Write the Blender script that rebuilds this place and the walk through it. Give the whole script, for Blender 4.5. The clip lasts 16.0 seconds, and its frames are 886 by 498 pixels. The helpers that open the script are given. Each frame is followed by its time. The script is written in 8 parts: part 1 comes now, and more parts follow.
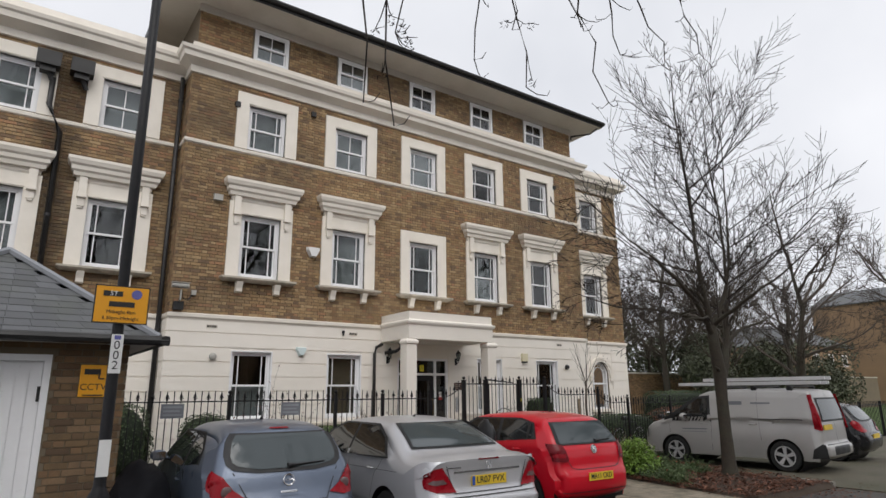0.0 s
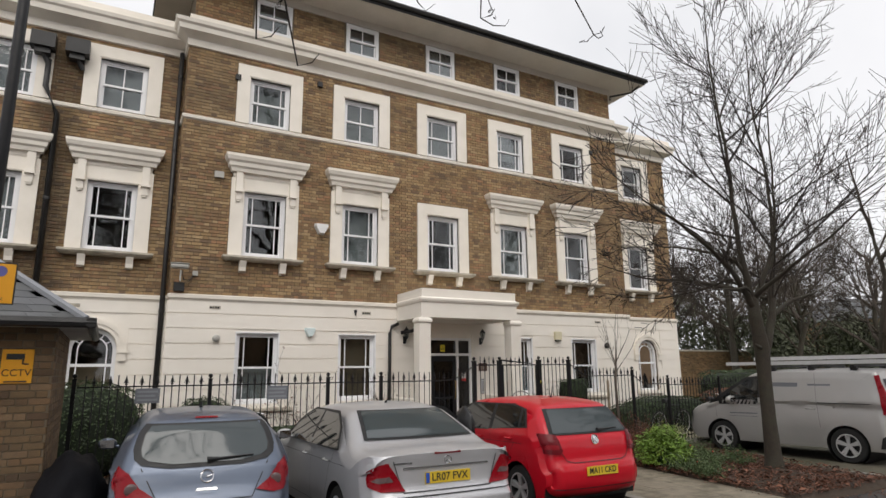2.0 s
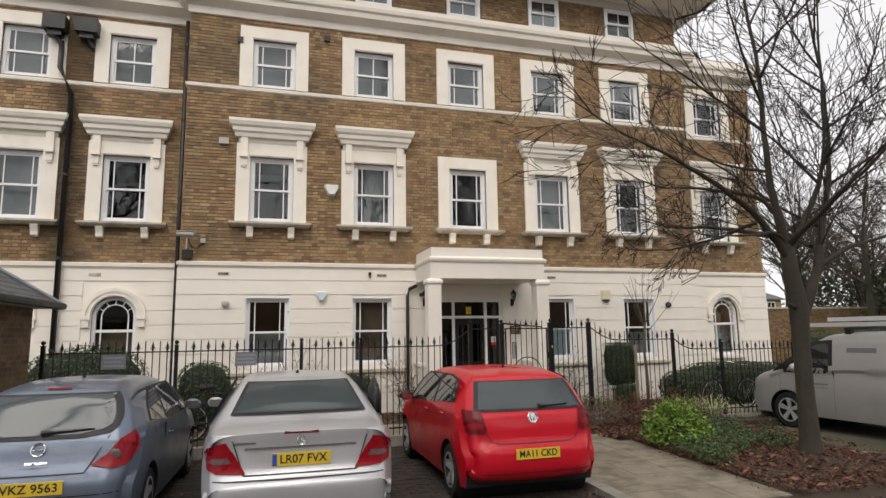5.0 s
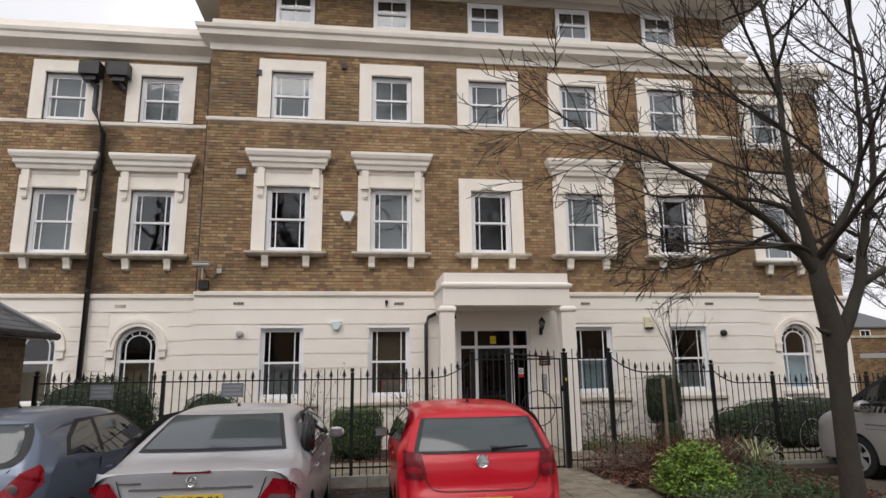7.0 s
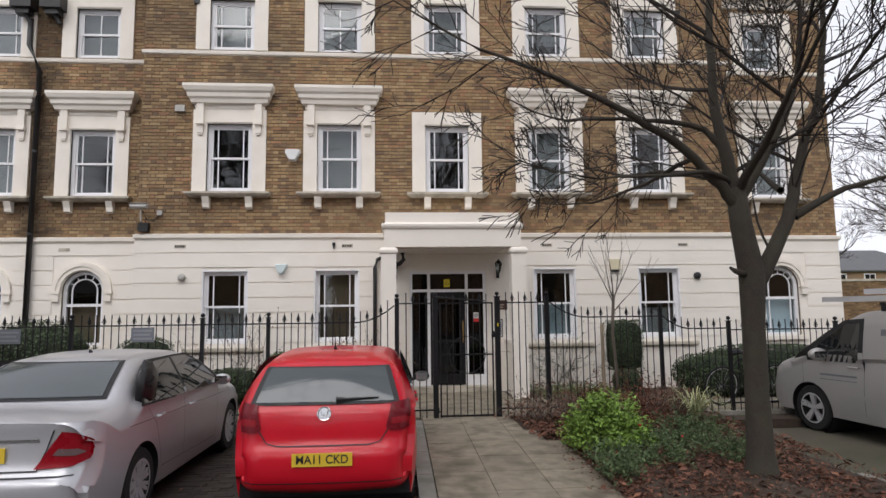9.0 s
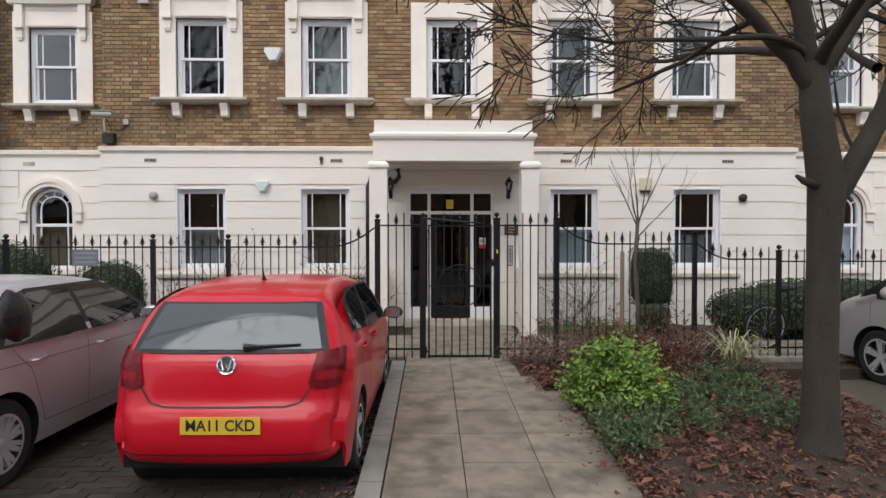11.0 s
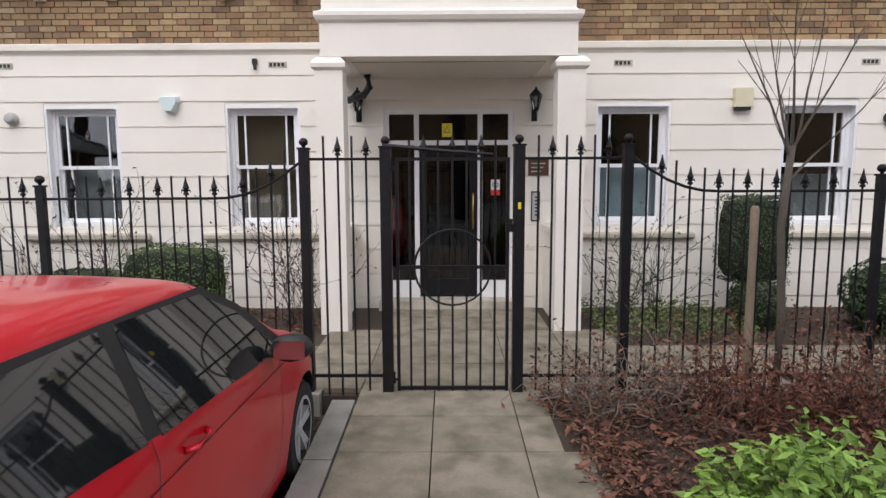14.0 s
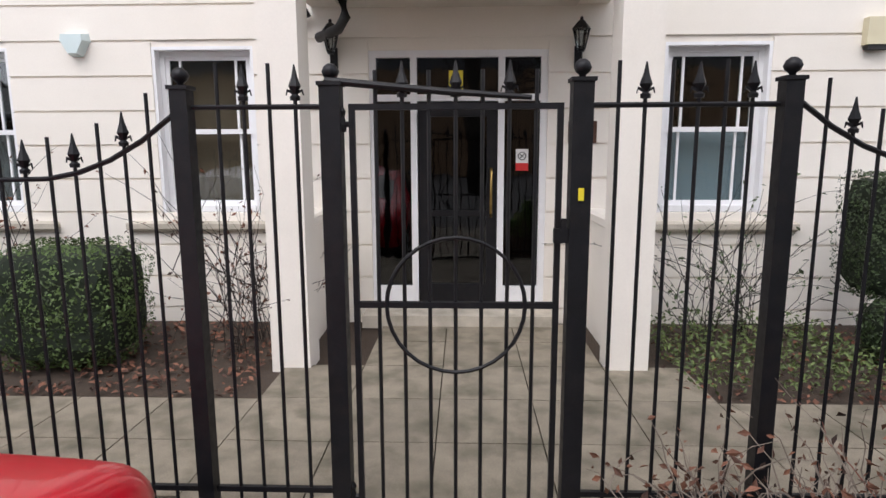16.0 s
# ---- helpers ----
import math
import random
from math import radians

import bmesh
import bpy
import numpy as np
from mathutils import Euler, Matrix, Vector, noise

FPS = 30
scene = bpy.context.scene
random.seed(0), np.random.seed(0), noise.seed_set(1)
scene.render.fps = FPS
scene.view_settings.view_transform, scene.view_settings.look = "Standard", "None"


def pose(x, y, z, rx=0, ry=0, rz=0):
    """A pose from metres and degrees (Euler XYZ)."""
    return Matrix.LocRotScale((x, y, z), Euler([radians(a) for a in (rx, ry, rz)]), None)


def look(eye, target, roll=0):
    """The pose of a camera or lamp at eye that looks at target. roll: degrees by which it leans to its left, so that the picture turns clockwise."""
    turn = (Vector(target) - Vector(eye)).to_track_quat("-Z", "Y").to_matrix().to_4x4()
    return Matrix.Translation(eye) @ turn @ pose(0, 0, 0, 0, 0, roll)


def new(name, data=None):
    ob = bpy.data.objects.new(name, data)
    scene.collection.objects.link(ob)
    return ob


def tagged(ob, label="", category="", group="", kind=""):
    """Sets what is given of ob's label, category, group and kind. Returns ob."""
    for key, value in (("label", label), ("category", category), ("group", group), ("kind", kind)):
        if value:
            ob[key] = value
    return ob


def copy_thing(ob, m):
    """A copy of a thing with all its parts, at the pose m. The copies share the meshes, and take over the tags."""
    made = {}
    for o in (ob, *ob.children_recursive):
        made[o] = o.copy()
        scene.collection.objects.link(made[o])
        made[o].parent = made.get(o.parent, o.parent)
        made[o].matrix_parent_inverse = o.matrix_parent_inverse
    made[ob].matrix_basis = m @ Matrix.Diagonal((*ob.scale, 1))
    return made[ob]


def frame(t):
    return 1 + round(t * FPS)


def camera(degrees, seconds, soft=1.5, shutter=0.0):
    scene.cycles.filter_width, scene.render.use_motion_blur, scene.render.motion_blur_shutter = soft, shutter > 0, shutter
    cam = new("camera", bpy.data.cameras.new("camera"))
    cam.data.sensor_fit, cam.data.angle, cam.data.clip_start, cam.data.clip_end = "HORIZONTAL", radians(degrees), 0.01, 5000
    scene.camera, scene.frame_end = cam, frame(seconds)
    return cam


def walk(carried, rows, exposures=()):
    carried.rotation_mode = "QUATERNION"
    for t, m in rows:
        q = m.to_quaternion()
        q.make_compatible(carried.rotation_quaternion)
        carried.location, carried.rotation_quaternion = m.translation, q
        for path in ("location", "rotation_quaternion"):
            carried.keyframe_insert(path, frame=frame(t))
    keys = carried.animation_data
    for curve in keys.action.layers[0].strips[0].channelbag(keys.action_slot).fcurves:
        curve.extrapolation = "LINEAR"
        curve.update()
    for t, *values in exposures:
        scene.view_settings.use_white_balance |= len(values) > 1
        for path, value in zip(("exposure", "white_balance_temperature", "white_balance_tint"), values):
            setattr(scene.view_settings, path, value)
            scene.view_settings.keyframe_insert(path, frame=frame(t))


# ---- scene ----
cam = camera(73.0, 16.0)
METRES, EYE, TILT, LEAN, TURN = 16.0, 1.6, 0.0, 0.0, -35.6
PATH = [
    (0, (0.616, 0.233, 1.603), (1.75, 1.813, 2.071), -0.5),
    (0.5, (0.987, 0.29, 1.624), (2.082, 1.899, 2.084), -0.6),
    (1, (1.343, 0.288, 1.631), (2.398, 1.928, 2.072), -0.9),
    (1.5, (1.793, 0.296, 1.647), (2.788, 1.978, 2.073), -1.1),
    (2, (2.268, 0.365, 1.653), (3.215, 2.08, 2.057), -0.7),
    (2.5, (2.713, 0.222, 1.681), (3.653, 1.948, 2.05), -0.8),
    (3, (3.179, 0.19, 1.694), (4.093, 1.936, 2.033), -0.7),
    (3.5, (3.671, 0.195, 1.724), (4.534, 1.971, 2.04), -0.7),
    (4, (4.162, 0.134, 1.73), (4.938, 1.954, 2.022), -0.9),
    (4.5, (4.639, 0.17, 1.693), (5.307, 2.033, 1.975), -1.1),
    (5, (5.111, 0.249, 1.71), (5.666, 2.15, 1.991), -0.9),
    (7.5, (7.32, 0.622, 1.654), (7.549, 2.569, 2.05), -0.7),
    (8, (7.859, 0.684, 1.621), (8.066, 2.64, 1.985), -0.6),
    (8.5, (8.347, 0.887, 1.65), (8.52, 2.858, 1.943), -0.7),
    (9, (8.668, 1.118, 1.666), (8.821, 3.101, 1.872), -0.7),
    (9.5, (9.151, 1.387, 1.589), (9.259, 3.379, 1.733), -0.8),
    (10, (9.25, 1.718, 1.631), (9.337, 3.714, 1.712), -0.4),
    (12.5, (9.683, 4.41, 1.588), (9.665, 6.403, 1.424), -0.2),
    (13.5, (9.719, 5.63, 1.588), (9.706, 7.619, 1.373), -0.2),
    (14.5, (9.752, 6.736, 1.684), (9.724, 8.719, 1.429), -0.3),
    (15.5, (9.78, 7.735, 1.665), (9.713, 9.708, 1.345), -0.3),
    (16, (9.802, 8.267, 1.611), (9.734, 10.24, 1.289), -0.2),
]
walk(cam, [(t, look(eye, target, roll)) for t, eye, target, roll in PATH],
     exposures=[(0.0, 0.10, 6500, 10), (4.0, 0.36, 6950, 10), (8.0, 0.22, 6450, 13), (10.5, 0.45, 6350, 13), (12.5, 0.50, 6250, 14), (16.0, 0.84, 6250, 14)])

# ---- world and light ----
world = bpy.data.worlds.new("overcast")
scene.world = world
world.use_nodes = True
wn, wl = world.node_tree.nodes, world.node_tree.links
sky = wn.new("ShaderNodeTexSky")
sky.sky_type, sky.sun_disc = "NISHITA", False
sky.sun_elevation, sky.sun_rotation = radians(38), radians(200)
hsv = wn.new("ShaderNodeHueSaturation")
hsv.inputs["Saturation"].default_value = 0.12
hsv.inputs["Value"].default_value = 0.06
cloud = wn.new("ShaderNodeTexNoise")
cloud.inputs["Scale"].default_value = 2.2
cloud.inputs["Detail"].default_value = 5
cramp = wn.new("ShaderNodeValToRGB")
cramp.color_ramp.elements[0].position, cramp.color_ramp.elements[0].color = 0.3, (0.66, 0.68, 0.73, 1)
cramp.color_ramp.elements[1].position, cramp.color_ramp.elements[1].color = 0.7, (0.84, 0.85, 0.89, 1)
cmix = wn.new("ShaderNodeMix")
cmix.data_type = "RGBA"
cmix.inputs["Factor"].default_value = 0.88
wl.new(sky.outputs["Color"], hsv.inputs["Color"])
wl.new(cloud.outputs["Fac"], cramp.inputs["Fac"])
wl.new(hsv.outputs["Color"], cmix.inputs["A"])
wl.new(cramp.outputs["Color"], cmix.inputs["B"])
wl.new(cmix.outputs["Result"], wn["Background"].inputs["Color"])
wn["Background"].inputs["Strength"].default_value = 1.15
sun = new("sun", bpy.data.lights.new("sun", "SUN"))
sun.data.energy, sun.data.angle, sun.data.color = 1.5, radians(50), (1, 0.97, 0.93)
sun.matrix_world = look((0, -10, 12), (3, 0, 0))


# ---- materials ----
def mat(name, color, rough=0.7, metal=0.0, vary=0.12, scale=8.0, grain=120.0, bump=0.15, dirt=None, dirt_scale=1.2, dirt_amount=0.35, rand=0.0, island=False, coat=0.0, spec=0.5):
    m = bpy.data.materials.new(name)
    m.use_nodes = True
    n, l = m.node_tree.nodes, m.node_tree.links
    b = n["Principled BSDF"]
    b.inputs["Metallic"].default_value = metal
    b.inputs["Coat Weight"].default_value = coat
    b.inputs["Coat Roughness"].default_value = 0.05
    b.inputs["Specular IOR Level"].default_value = spec
    geo = n.new("ShaderNodeNewGeometry")
    tex = n.new("ShaderNodeTexNoise")
    tex.inputs["Scale"].default_value, tex.inputs["Detail"].default_value = scale, 4
    fine = n.new("ShaderNodeTexNoise")
    fine.inputs["Scale"].default_value, fine.inputs["Detail"].default_value = grain, 2
    l.new(geo.outputs["Position"], tex.inputs["Vector"])
    l.new(geo.outputs["Position"], fine.inputs["Vector"])
    add = n.new("ShaderNodeMath")
    add.operation = "ADD"
    l.new(tex.outputs["Fac"], add.inputs[0])
    l.new(fine.outputs["Fac"], add.inputs[1])
    mr = n.new("ShaderNodeMapRange")
    mr.inputs["From Min"].default_value, mr.inputs["From Max"].default_value = 0.6, 1.4
    mr.inputs["To Min"].default_value, mr.inputs["To Max"].default_value = 1 - vary, 1 + vary
    l.new(add.outputs[0], mr.inputs["Value"])
    val = mr.outputs["Result"]
    if rand:
        src = geo.outputs["Random Per Island"] if island else n.new("ShaderNodeObjectInfo").outputs["Random"]
        rr = n.new("ShaderNodeMapRange")
        rr.inputs["To Min"].default_value, rr.inputs["To Max"].default_value = 1 - rand, 1 + rand
        l.new(src, rr.inputs["Value"])
        mul = n.new("ShaderNodeMath")
        mul.operation = "MULTIPLY"
        l.new(val, mul.inputs[0])
        l.new(rr.outputs["Result"], mul.inputs[1])
        val = mul.outputs[0]
    vm = n.new("ShaderNodeVectorMath")
    vm.operation = "SCALE"
    vm.inputs[0].default_value = color
    l.new(val, vm.inputs["Scale"])
    col = vm.outputs["Vector"]
    if dirt:
        big = n.new("ShaderNodeTexNoise")
        big.inputs["Scale"].default_value, big.inputs["Detail"].default_value = dirt_scale, 6
        l.new(geo.outputs["Position"], big.inputs["Vector"])
        br = n.new("ShaderNodeMapRange")
        br.inputs["From Min"].default_value, br.inputs["From Max"].default_value = 0.45, 0.75
        br.inputs["To Max"].default_value = dirt_amount
        l.new(big.outputs["Fac"], br.inputs["Value"])
        mx = n.new("ShaderNodeMix")
        mx.data_type = "RGBA"
        l.new(br.outputs["Result"], mx.inputs["Factor"])
        l.new(col, mx.inputs["A"])
        mx.inputs["B"].default_value = (*dirt, 1)
        col = mx.outputs["Result"]
    l.new(col, b.inputs["Base Color"])
    ro = n.new("ShaderNodeMapRange")
    ro.inputs["From Min"].default_value, ro.inputs["From Max"].default_value = 0.3, 0.7
    ro.inputs["To Min"].default_value, ro.inputs["To Max"].default_value = max(0.02, rough - 0.08), min(1, rough + 0.08)
    l.new(tex.outputs["Fac"], ro.inputs["Value"])
    l.new(ro.outputs["Result"], b.inputs["Roughness"])
    if bump:
        bp = n.new("ShaderNodeBump")
        bp.inputs["Strength"].default_value, bp.inputs["Distance"].default_value = bump, 0.004
        l.new(add.outputs[0], bp.inputs["Height"])
        l.new(bp.outputs["Normal"], b.inputs["Normal"])
    return m


def brick_mat(name, palette, island):
    m = mat(name, (1, 1, 1), 0.9, vary=0.30, scale=9, grain=110, bump=0.6, dirt=(0.085, 0.066, 0.045), dirt_scale=0.55, dirt_amount=0.62)
    n, l = m.node_tree.nodes, m.node_tree.links
    geo = [x for x in n if x.bl_idname == "ShaderNodeNewGeometry"][0]
    vm = [x for x in n if x.bl_idname == "ShaderNodeVectorMath"][0]
    ramp = n.new("ShaderNodeValToRGB")
    ramp.color_ramp.interpolation = "CONSTANT"
    while len(ramp.color_ramp.elements) < len(palette):
        ramp.color_ramp.elements.new(0.5)
    for i, c in enumerate(palette):
        ramp.color_ramp.elements[i].position = i / len(palette)
        ramp.color_ramp.elements[i].color = (*c, 1)
    src = geo.outputs["Random Per Island"] if island else n.new("ShaderNodeObjectInfo").outputs["Random"]
    l.new(src, ramp.inputs["Fac"])
    l.new(ramp.outputs["Color"], vm.inputs[0])
    if name.startswith("stock"):
        # soot and damp that have run down the brickwork beside the paired hoppers
        sep = n.new("ShaderNodeSeparateXYZ")
        l.new(geo.outputs["Position"], sep.inputs[0])
        off = n.new("ShaderNodeMath")
        off.operation = "SUBTRACT"
        off.inputs[1].default_value = 0.85
        l.new(sep.outputs["X"], off.inputs[0])
        ab = n.new("ShaderNodeMath")
        ab.operation = "ABSOLUTE"
        l.new(off.outputs[0], ab.inputs[0])
        wob = n.new("ShaderNodeTexNoise")
        wob.inputs["Scale"].default_value, wob.inputs["Detail"].default_value = 1.8, 5
        l.new(geo.outputs["Position"], wob.inputs["Vector"])
        sm = n.new("ShaderNodeMath")
        sm.operation = "ADD"
        l.new(ab.outputs[0], sm.inputs[0])
        l.new(wob.outputs["Fac"], sm.inputs[1])
        mk = n.new("ShaderNodeMapRange")
        mk.inputs["From Min"].default_value, mk.inputs["From Max"].default_value = 1.15, 0.75
        mk.inputs["To Min"].default_value, mk.inputs["To Max"].default_value = 1.0, 0.42
        l.new(sm.outputs[0], mk.inputs["Value"])
        st = n.new("ShaderNodeVectorMath")
        st.operation = "SCALE"
        l.new(ramp.outputs["Color"], st.inputs[0])
        l.new(mk.outputs["Result"], st.inputs["Scale"])
        l.new(st.outputs["Vector"], vm.inputs[0])
    return m


STOCK = [(0.30, 0.195, 0.098), (0.345, 0.23, 0.118), (0.265, 0.165, 0.085), (0.225, 0.14, 0.075), (0.385, 0.27, 0.148), (0.315, 0.21, 0.11), (0.25, 0.15, 0.08), (0.29, 0.198, 0.108), (0.32, 0.18, 0.098), (0.18, 0.118, 0.072), (0.275, 0.182, 0.09), (0.355, 0.243, 0.128)]
M_BRICKS = brick_mat("stock_brick_joined", STOCK, True)
M_BRICK = brick_mat("stock_brick", STOCK, False)
GAR = [(0.24, 0.15, 0.075), (0.19, 0.115, 0.06), (0.28, 0.165, 0.085), (0.15, 0.09, 0.05), (0.22, 0.14, 0.07), (0.30, 0.19, 0.105)]
M_BOUNDARY = brick_mat("boundary_brick_joined", GAR, True)
M_GBRICKS = brick_mat("garage_brick_joined", [tuple(c * 0.68 for c in q) for q in GAR], True)
M_MORTAR = mat("mortar", (0.165, 0.13, 0.088), 0.95, vary=0.15, bump=0.3, dirt=(0.10, 0.09, 0.07))
M_STUCCO = mat("cream_stucco", (0.84, 0.79, 0.715), 0.75, vary=0.03, scale=3, grain=70, bump=0.12, dirt=(0.62, 0.57, 0.48), dirt_scale=0.7, dirt_amount=0.25)
M_TRIM = mat("cream_trim", (0.84, 0.785, 0.70), 0.65, vary=0.03, scale=5, bump=0.08, dirt=(0.55, 0.50, 0.41), dirt_scale=2.0, dirt_amount=0.25)
M_SILL = mat("weathered_sill", (0.52, 0.47, 0.39), 0.85, vary=0.18, scale=9, bump=0.3, dirt=(0.16, 0.15, 0.11), dirt_scale=4, dirt_amount=0.6)
M_WHITE = mat("white_gloss_paint", (0.82, 0.82, 0.83), 0.35, vary=0.02, bump=0.03)
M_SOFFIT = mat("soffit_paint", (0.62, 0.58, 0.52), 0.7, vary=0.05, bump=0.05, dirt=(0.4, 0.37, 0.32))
M_BLACK = mat("black_metal_paint", (0.007, 0.007, 0.009), 0.48, vary=0.25, scale=20, bump=0.12, dirt=(0.035, 0.028, 0.022), dirt_scale=14, dirt_amount=0.2, spec=0.3)
M_PIPE = mat("black_pipe", (0.018, 0.017, 0.017), 0.5, vary=0.2, bump=0.1)
M_SLATE = mat("slate", (0.105, 0.108, 0.115), 0.7, vary=0.15, scale=6, bump=0.3, rand=0.22, island=True, dirt=(0.12, 0.13, 0.09))
M_LEAD = mat("lead", (0.24, 0.25, 0.27), 0.5, vary=0.1, bump=0.15)
M_ASPHALT = mat("asphalt", (0.052, 0.050, 0.048), 0.85, vary=0.25, scale=3, grain=220, bump=0.6, dirt=(0.10, 0.09, 0.075), dirt_scale=0.5, dirt_amount=0.7)
M_SLAB = mat("paving_slab", (0.25, 0.215, 0.162), 0.85, vary=0.32, scale=7, grain=150, bump=0.4, rand=0.10, dirt=(0.10, 0.09, 0.06), dirt_scale=4.0, dirt_amount=1.0)
M_KERB = mat("concrete_kerb", (0.27, 0.255, 0.225), 0.9, vary=0.18, scale=7, bump=0.4, dirt=(0.11, 0.11, 0.075), dirt_scale=3, dirt_amount=0.7)
M_SETT = mat("block_paver", (0.040, 0.033, 0.027), 0.9, vary=0.25, scale=9, bump=0.5, rand=0.35, island=True, dirt=(0.022, 0.018, 0.012), dirt_scale=1.5, dirt_amount=0.8)
M_SOIL = mat("soil", (0.055, 0.038, 0.026), 0.95, vary=0.4, scale=18, bump=1.0)
M_BARK = mat("bark", (0.040, 0.032, 0.023), 0.9, vary=0.5, scale=11, grain=90, bump=1.0, dirt=(0.05, 0.052, 0.032), dirt_scale=4, dirt_amount=0.5)
M_TWIG = mat("twig_bark", (0.022, 0.016, 0.012), 0.85, vary=0.3, bump=0.0)
# indoor gloom as colour: near-black walls and floors seen through the glass
M_ROOM = mat("painted_dim_room", (0.035, 0.03, 0.025), 0.9, vary=0.3, scale=2, bump=0)
M_BLIND = mat("blind_fabric", (0.20, 0.16, 0.11), 0.9, vary=0.15, bump=0.1)
M_FROST = mat("frosted_film", (0.55, 0.70, 0.78), 0.45, vary=0.08, scale=2, bump=0)
M_NET = mat("net_curtain", (0.36, 0.39, 0.40), 0.8, vary=0.12, scale=5, bump=0)


def glass_mat(name, tint, rough=0.02, gain=1.0):
    m = bpy.data.materials.new(name)
    m.use_nodes = True
    n, l = m.node_tree.nodes, m.node_tree.links
    n.remove(n["Principled BSDF"])
    out = n["Material Output"]
    tr = n.new("ShaderNodeBsdfTransparent")
    tr.inputs["Color"].default_value = (*tint, 1)
    gl = n.new("ShaderNodeBsdfGlossy")
    gl.inputs["Roughness"].default_value = rough
    fr = n.new("ShaderNodeFresnel")
    fr.inputs["IOR"].default_value = 1.5
    mul = n.new("ShaderNodeMath")
    mul.operation, mul.use_clamp = "MULTIPLY", True
    mul.inputs[1].default_value = gain
    wave = n.new("ShaderNodeTexNoise")
    wave.inputs["Scale"].default_value = 2.5
    geo = n.new("ShaderNodeNewGeometry")
    l.new(geo.outputs["Position"], wave.inputs["Vector"])
    bp = n.new("ShaderNodeBump")
    bp.inputs["Strength"].default_value, bp.inputs["Distance"].default_value = 0.12, 0.02
    l.new(wave.outputs["Fac"], bp.inputs["Height"])
    l.new(bp.outputs["Normal"], gl.inputs["Normal"])
    mix = n.new("ShaderNodeMixShader")
    l.new(fr.outputs["Fac"], mul.inputs[0])
    l.new(mul.outputs[0], mix.inputs["Fac"])
    l.new(tr.outputs[0], mix.inputs[1])
    l.new(gl.outputs[0], mix.inputs[2])
    l.new(mix.outputs[0], out.inputs["Surface"])
    return m


M_GLASS = glass_mat("window_glass", (0.70, 0.73, 0.73), 0.02, 2.0)
M_CARGLASS = glass_mat("car_glass", (0.22, 0.25, 0.25), 0.02, 3.0)


# ---- mesh helpers ----
def box(bm, x0, x1, y0, y1, z0, z1):
    v = [bm.verts.new((x, y, z)) for z in (z0, z1) for y in (y0, y1) for x in (x0, x1)]
    for f in ((0, 2, 3, 1), (4, 5, 7, 6), (0, 1, 5, 4), (2, 6, 7, 3), (0, 4, 6, 2), (1, 3, 7, 5)):
        bm.faces.new([v[i] for i in f])
    return v


def boxes(*rows):
    bm = bmesh.new()
    for r in rows:
        box(bm, *r)
    return bm


def tube(bm, pts, radii, sides=6, cap=True):
    rings = []
    for i, p in enumerate(pts):
        p = Vector(p)
        d = (Vector(pts[min(i + 1, len(pts) - 1)]) - Vector(pts[max(i - 1, 0)])).normalized()
        a = d.orthogonal().normalized() if abs(d.z) < 0.9 else Vector((1, 0, 0))
        a = (a - d * a.dot(d)).normalized()
        b = d.cross(a)
        r = radii[i] if isinstance(radii, (list, tuple)) else radii
        rings.append([bm.verts.new(p + (a * math.cos(k * math.tau / sides) + b * math.sin(k * math.tau / sides)) * r) for k in range(sides)])
    for r0, r1 in zip(rings, rings[1:]):
        best = min(range(sides), key=lambda o: (r0[0].co - r1[o].co).length)
        for k in range(sides):
            bm.faces.new((r0[k], r0[(k + 1) % sides], r1[(k + 1 + best) % sides], r1[(k + best) % sides]))
    if cap:
        bm.faces.new(rings[0][::-1])
        bm.faces.new(rings[-1])


def lathe(bm, c, profile, sides=12, axis="z", caps=True):
    rings = []
    for r, h in profile:
        ring = []
        for k in range(sides):
            a = k * math.tau / sides
            u, w = r * math.cos(a), r * math.sin(a)
            off = {"z": (u, w, h), "y": (u, h, w), "x": (h, u, w)}[axis]
            ring.append(bm.verts.new((c[0] + off[0], c[1] + off[1], c[2] + off[2])))
        rings.append(ring)
    for r0, r1 in zip(rings, rings[1:]):
        for k in range(sides):
            bm.faces.new((r0[k], r0[(k + 1) % sides], r1[(k + 1) % sides], r1[k]))
    if caps:
        bm.faces.new(rings[0][::-1])
        bm.faces.new(rings[-1])


def moulding(bm, x0, x1, y, yb, profile):
    """A run of moulding with returned ends: profile rows are (projection, z)."""
    rows = []
    for p, z in profile:
        rows.append([bm.verts.new(c) for c in ((x0 - p, yb, z), (x0 - p, y - p, z), (x1 + p, y - p, z), (x1 + p, yb, z))])
    for a, b in zip(rows, rows[1:]):
        for k in range(3):
            bm.faces.new((a[k], a[k + 1], b[k + 1], b[k]))
        bm.faces.new((a[3], a[0], b[0], b[3]))
    bm.faces.new(rows[0][::-1])
    bm.faces.new(rows[-1])


def part(name, bm, material, parent=None, label="", smooth=False, kind=""):
    me = bpy.data.meshes.new(name)
    bmesh.ops.recalc_face_normals(bm, faces=bm.faces)
    bm.to_mesh(me)
    bm.free()
    for m in material if isinstance(material, (list, tuple)) else (material,):
        me.materials.append(m)
    if smooth:
        me.shade_smooth()
    ob = new(name, me)
    ob.parent = parent
    if label or kind:
        tagged(ob, label, "", "", kind)
    return ob


def thing(name, label, category, group="", at=(0, 0, 0), kind=""):
    ob = new(name)
    ob.location = at
    ob.empty_display_size = 0.2
    return tagged(ob, label, category, group, kind)


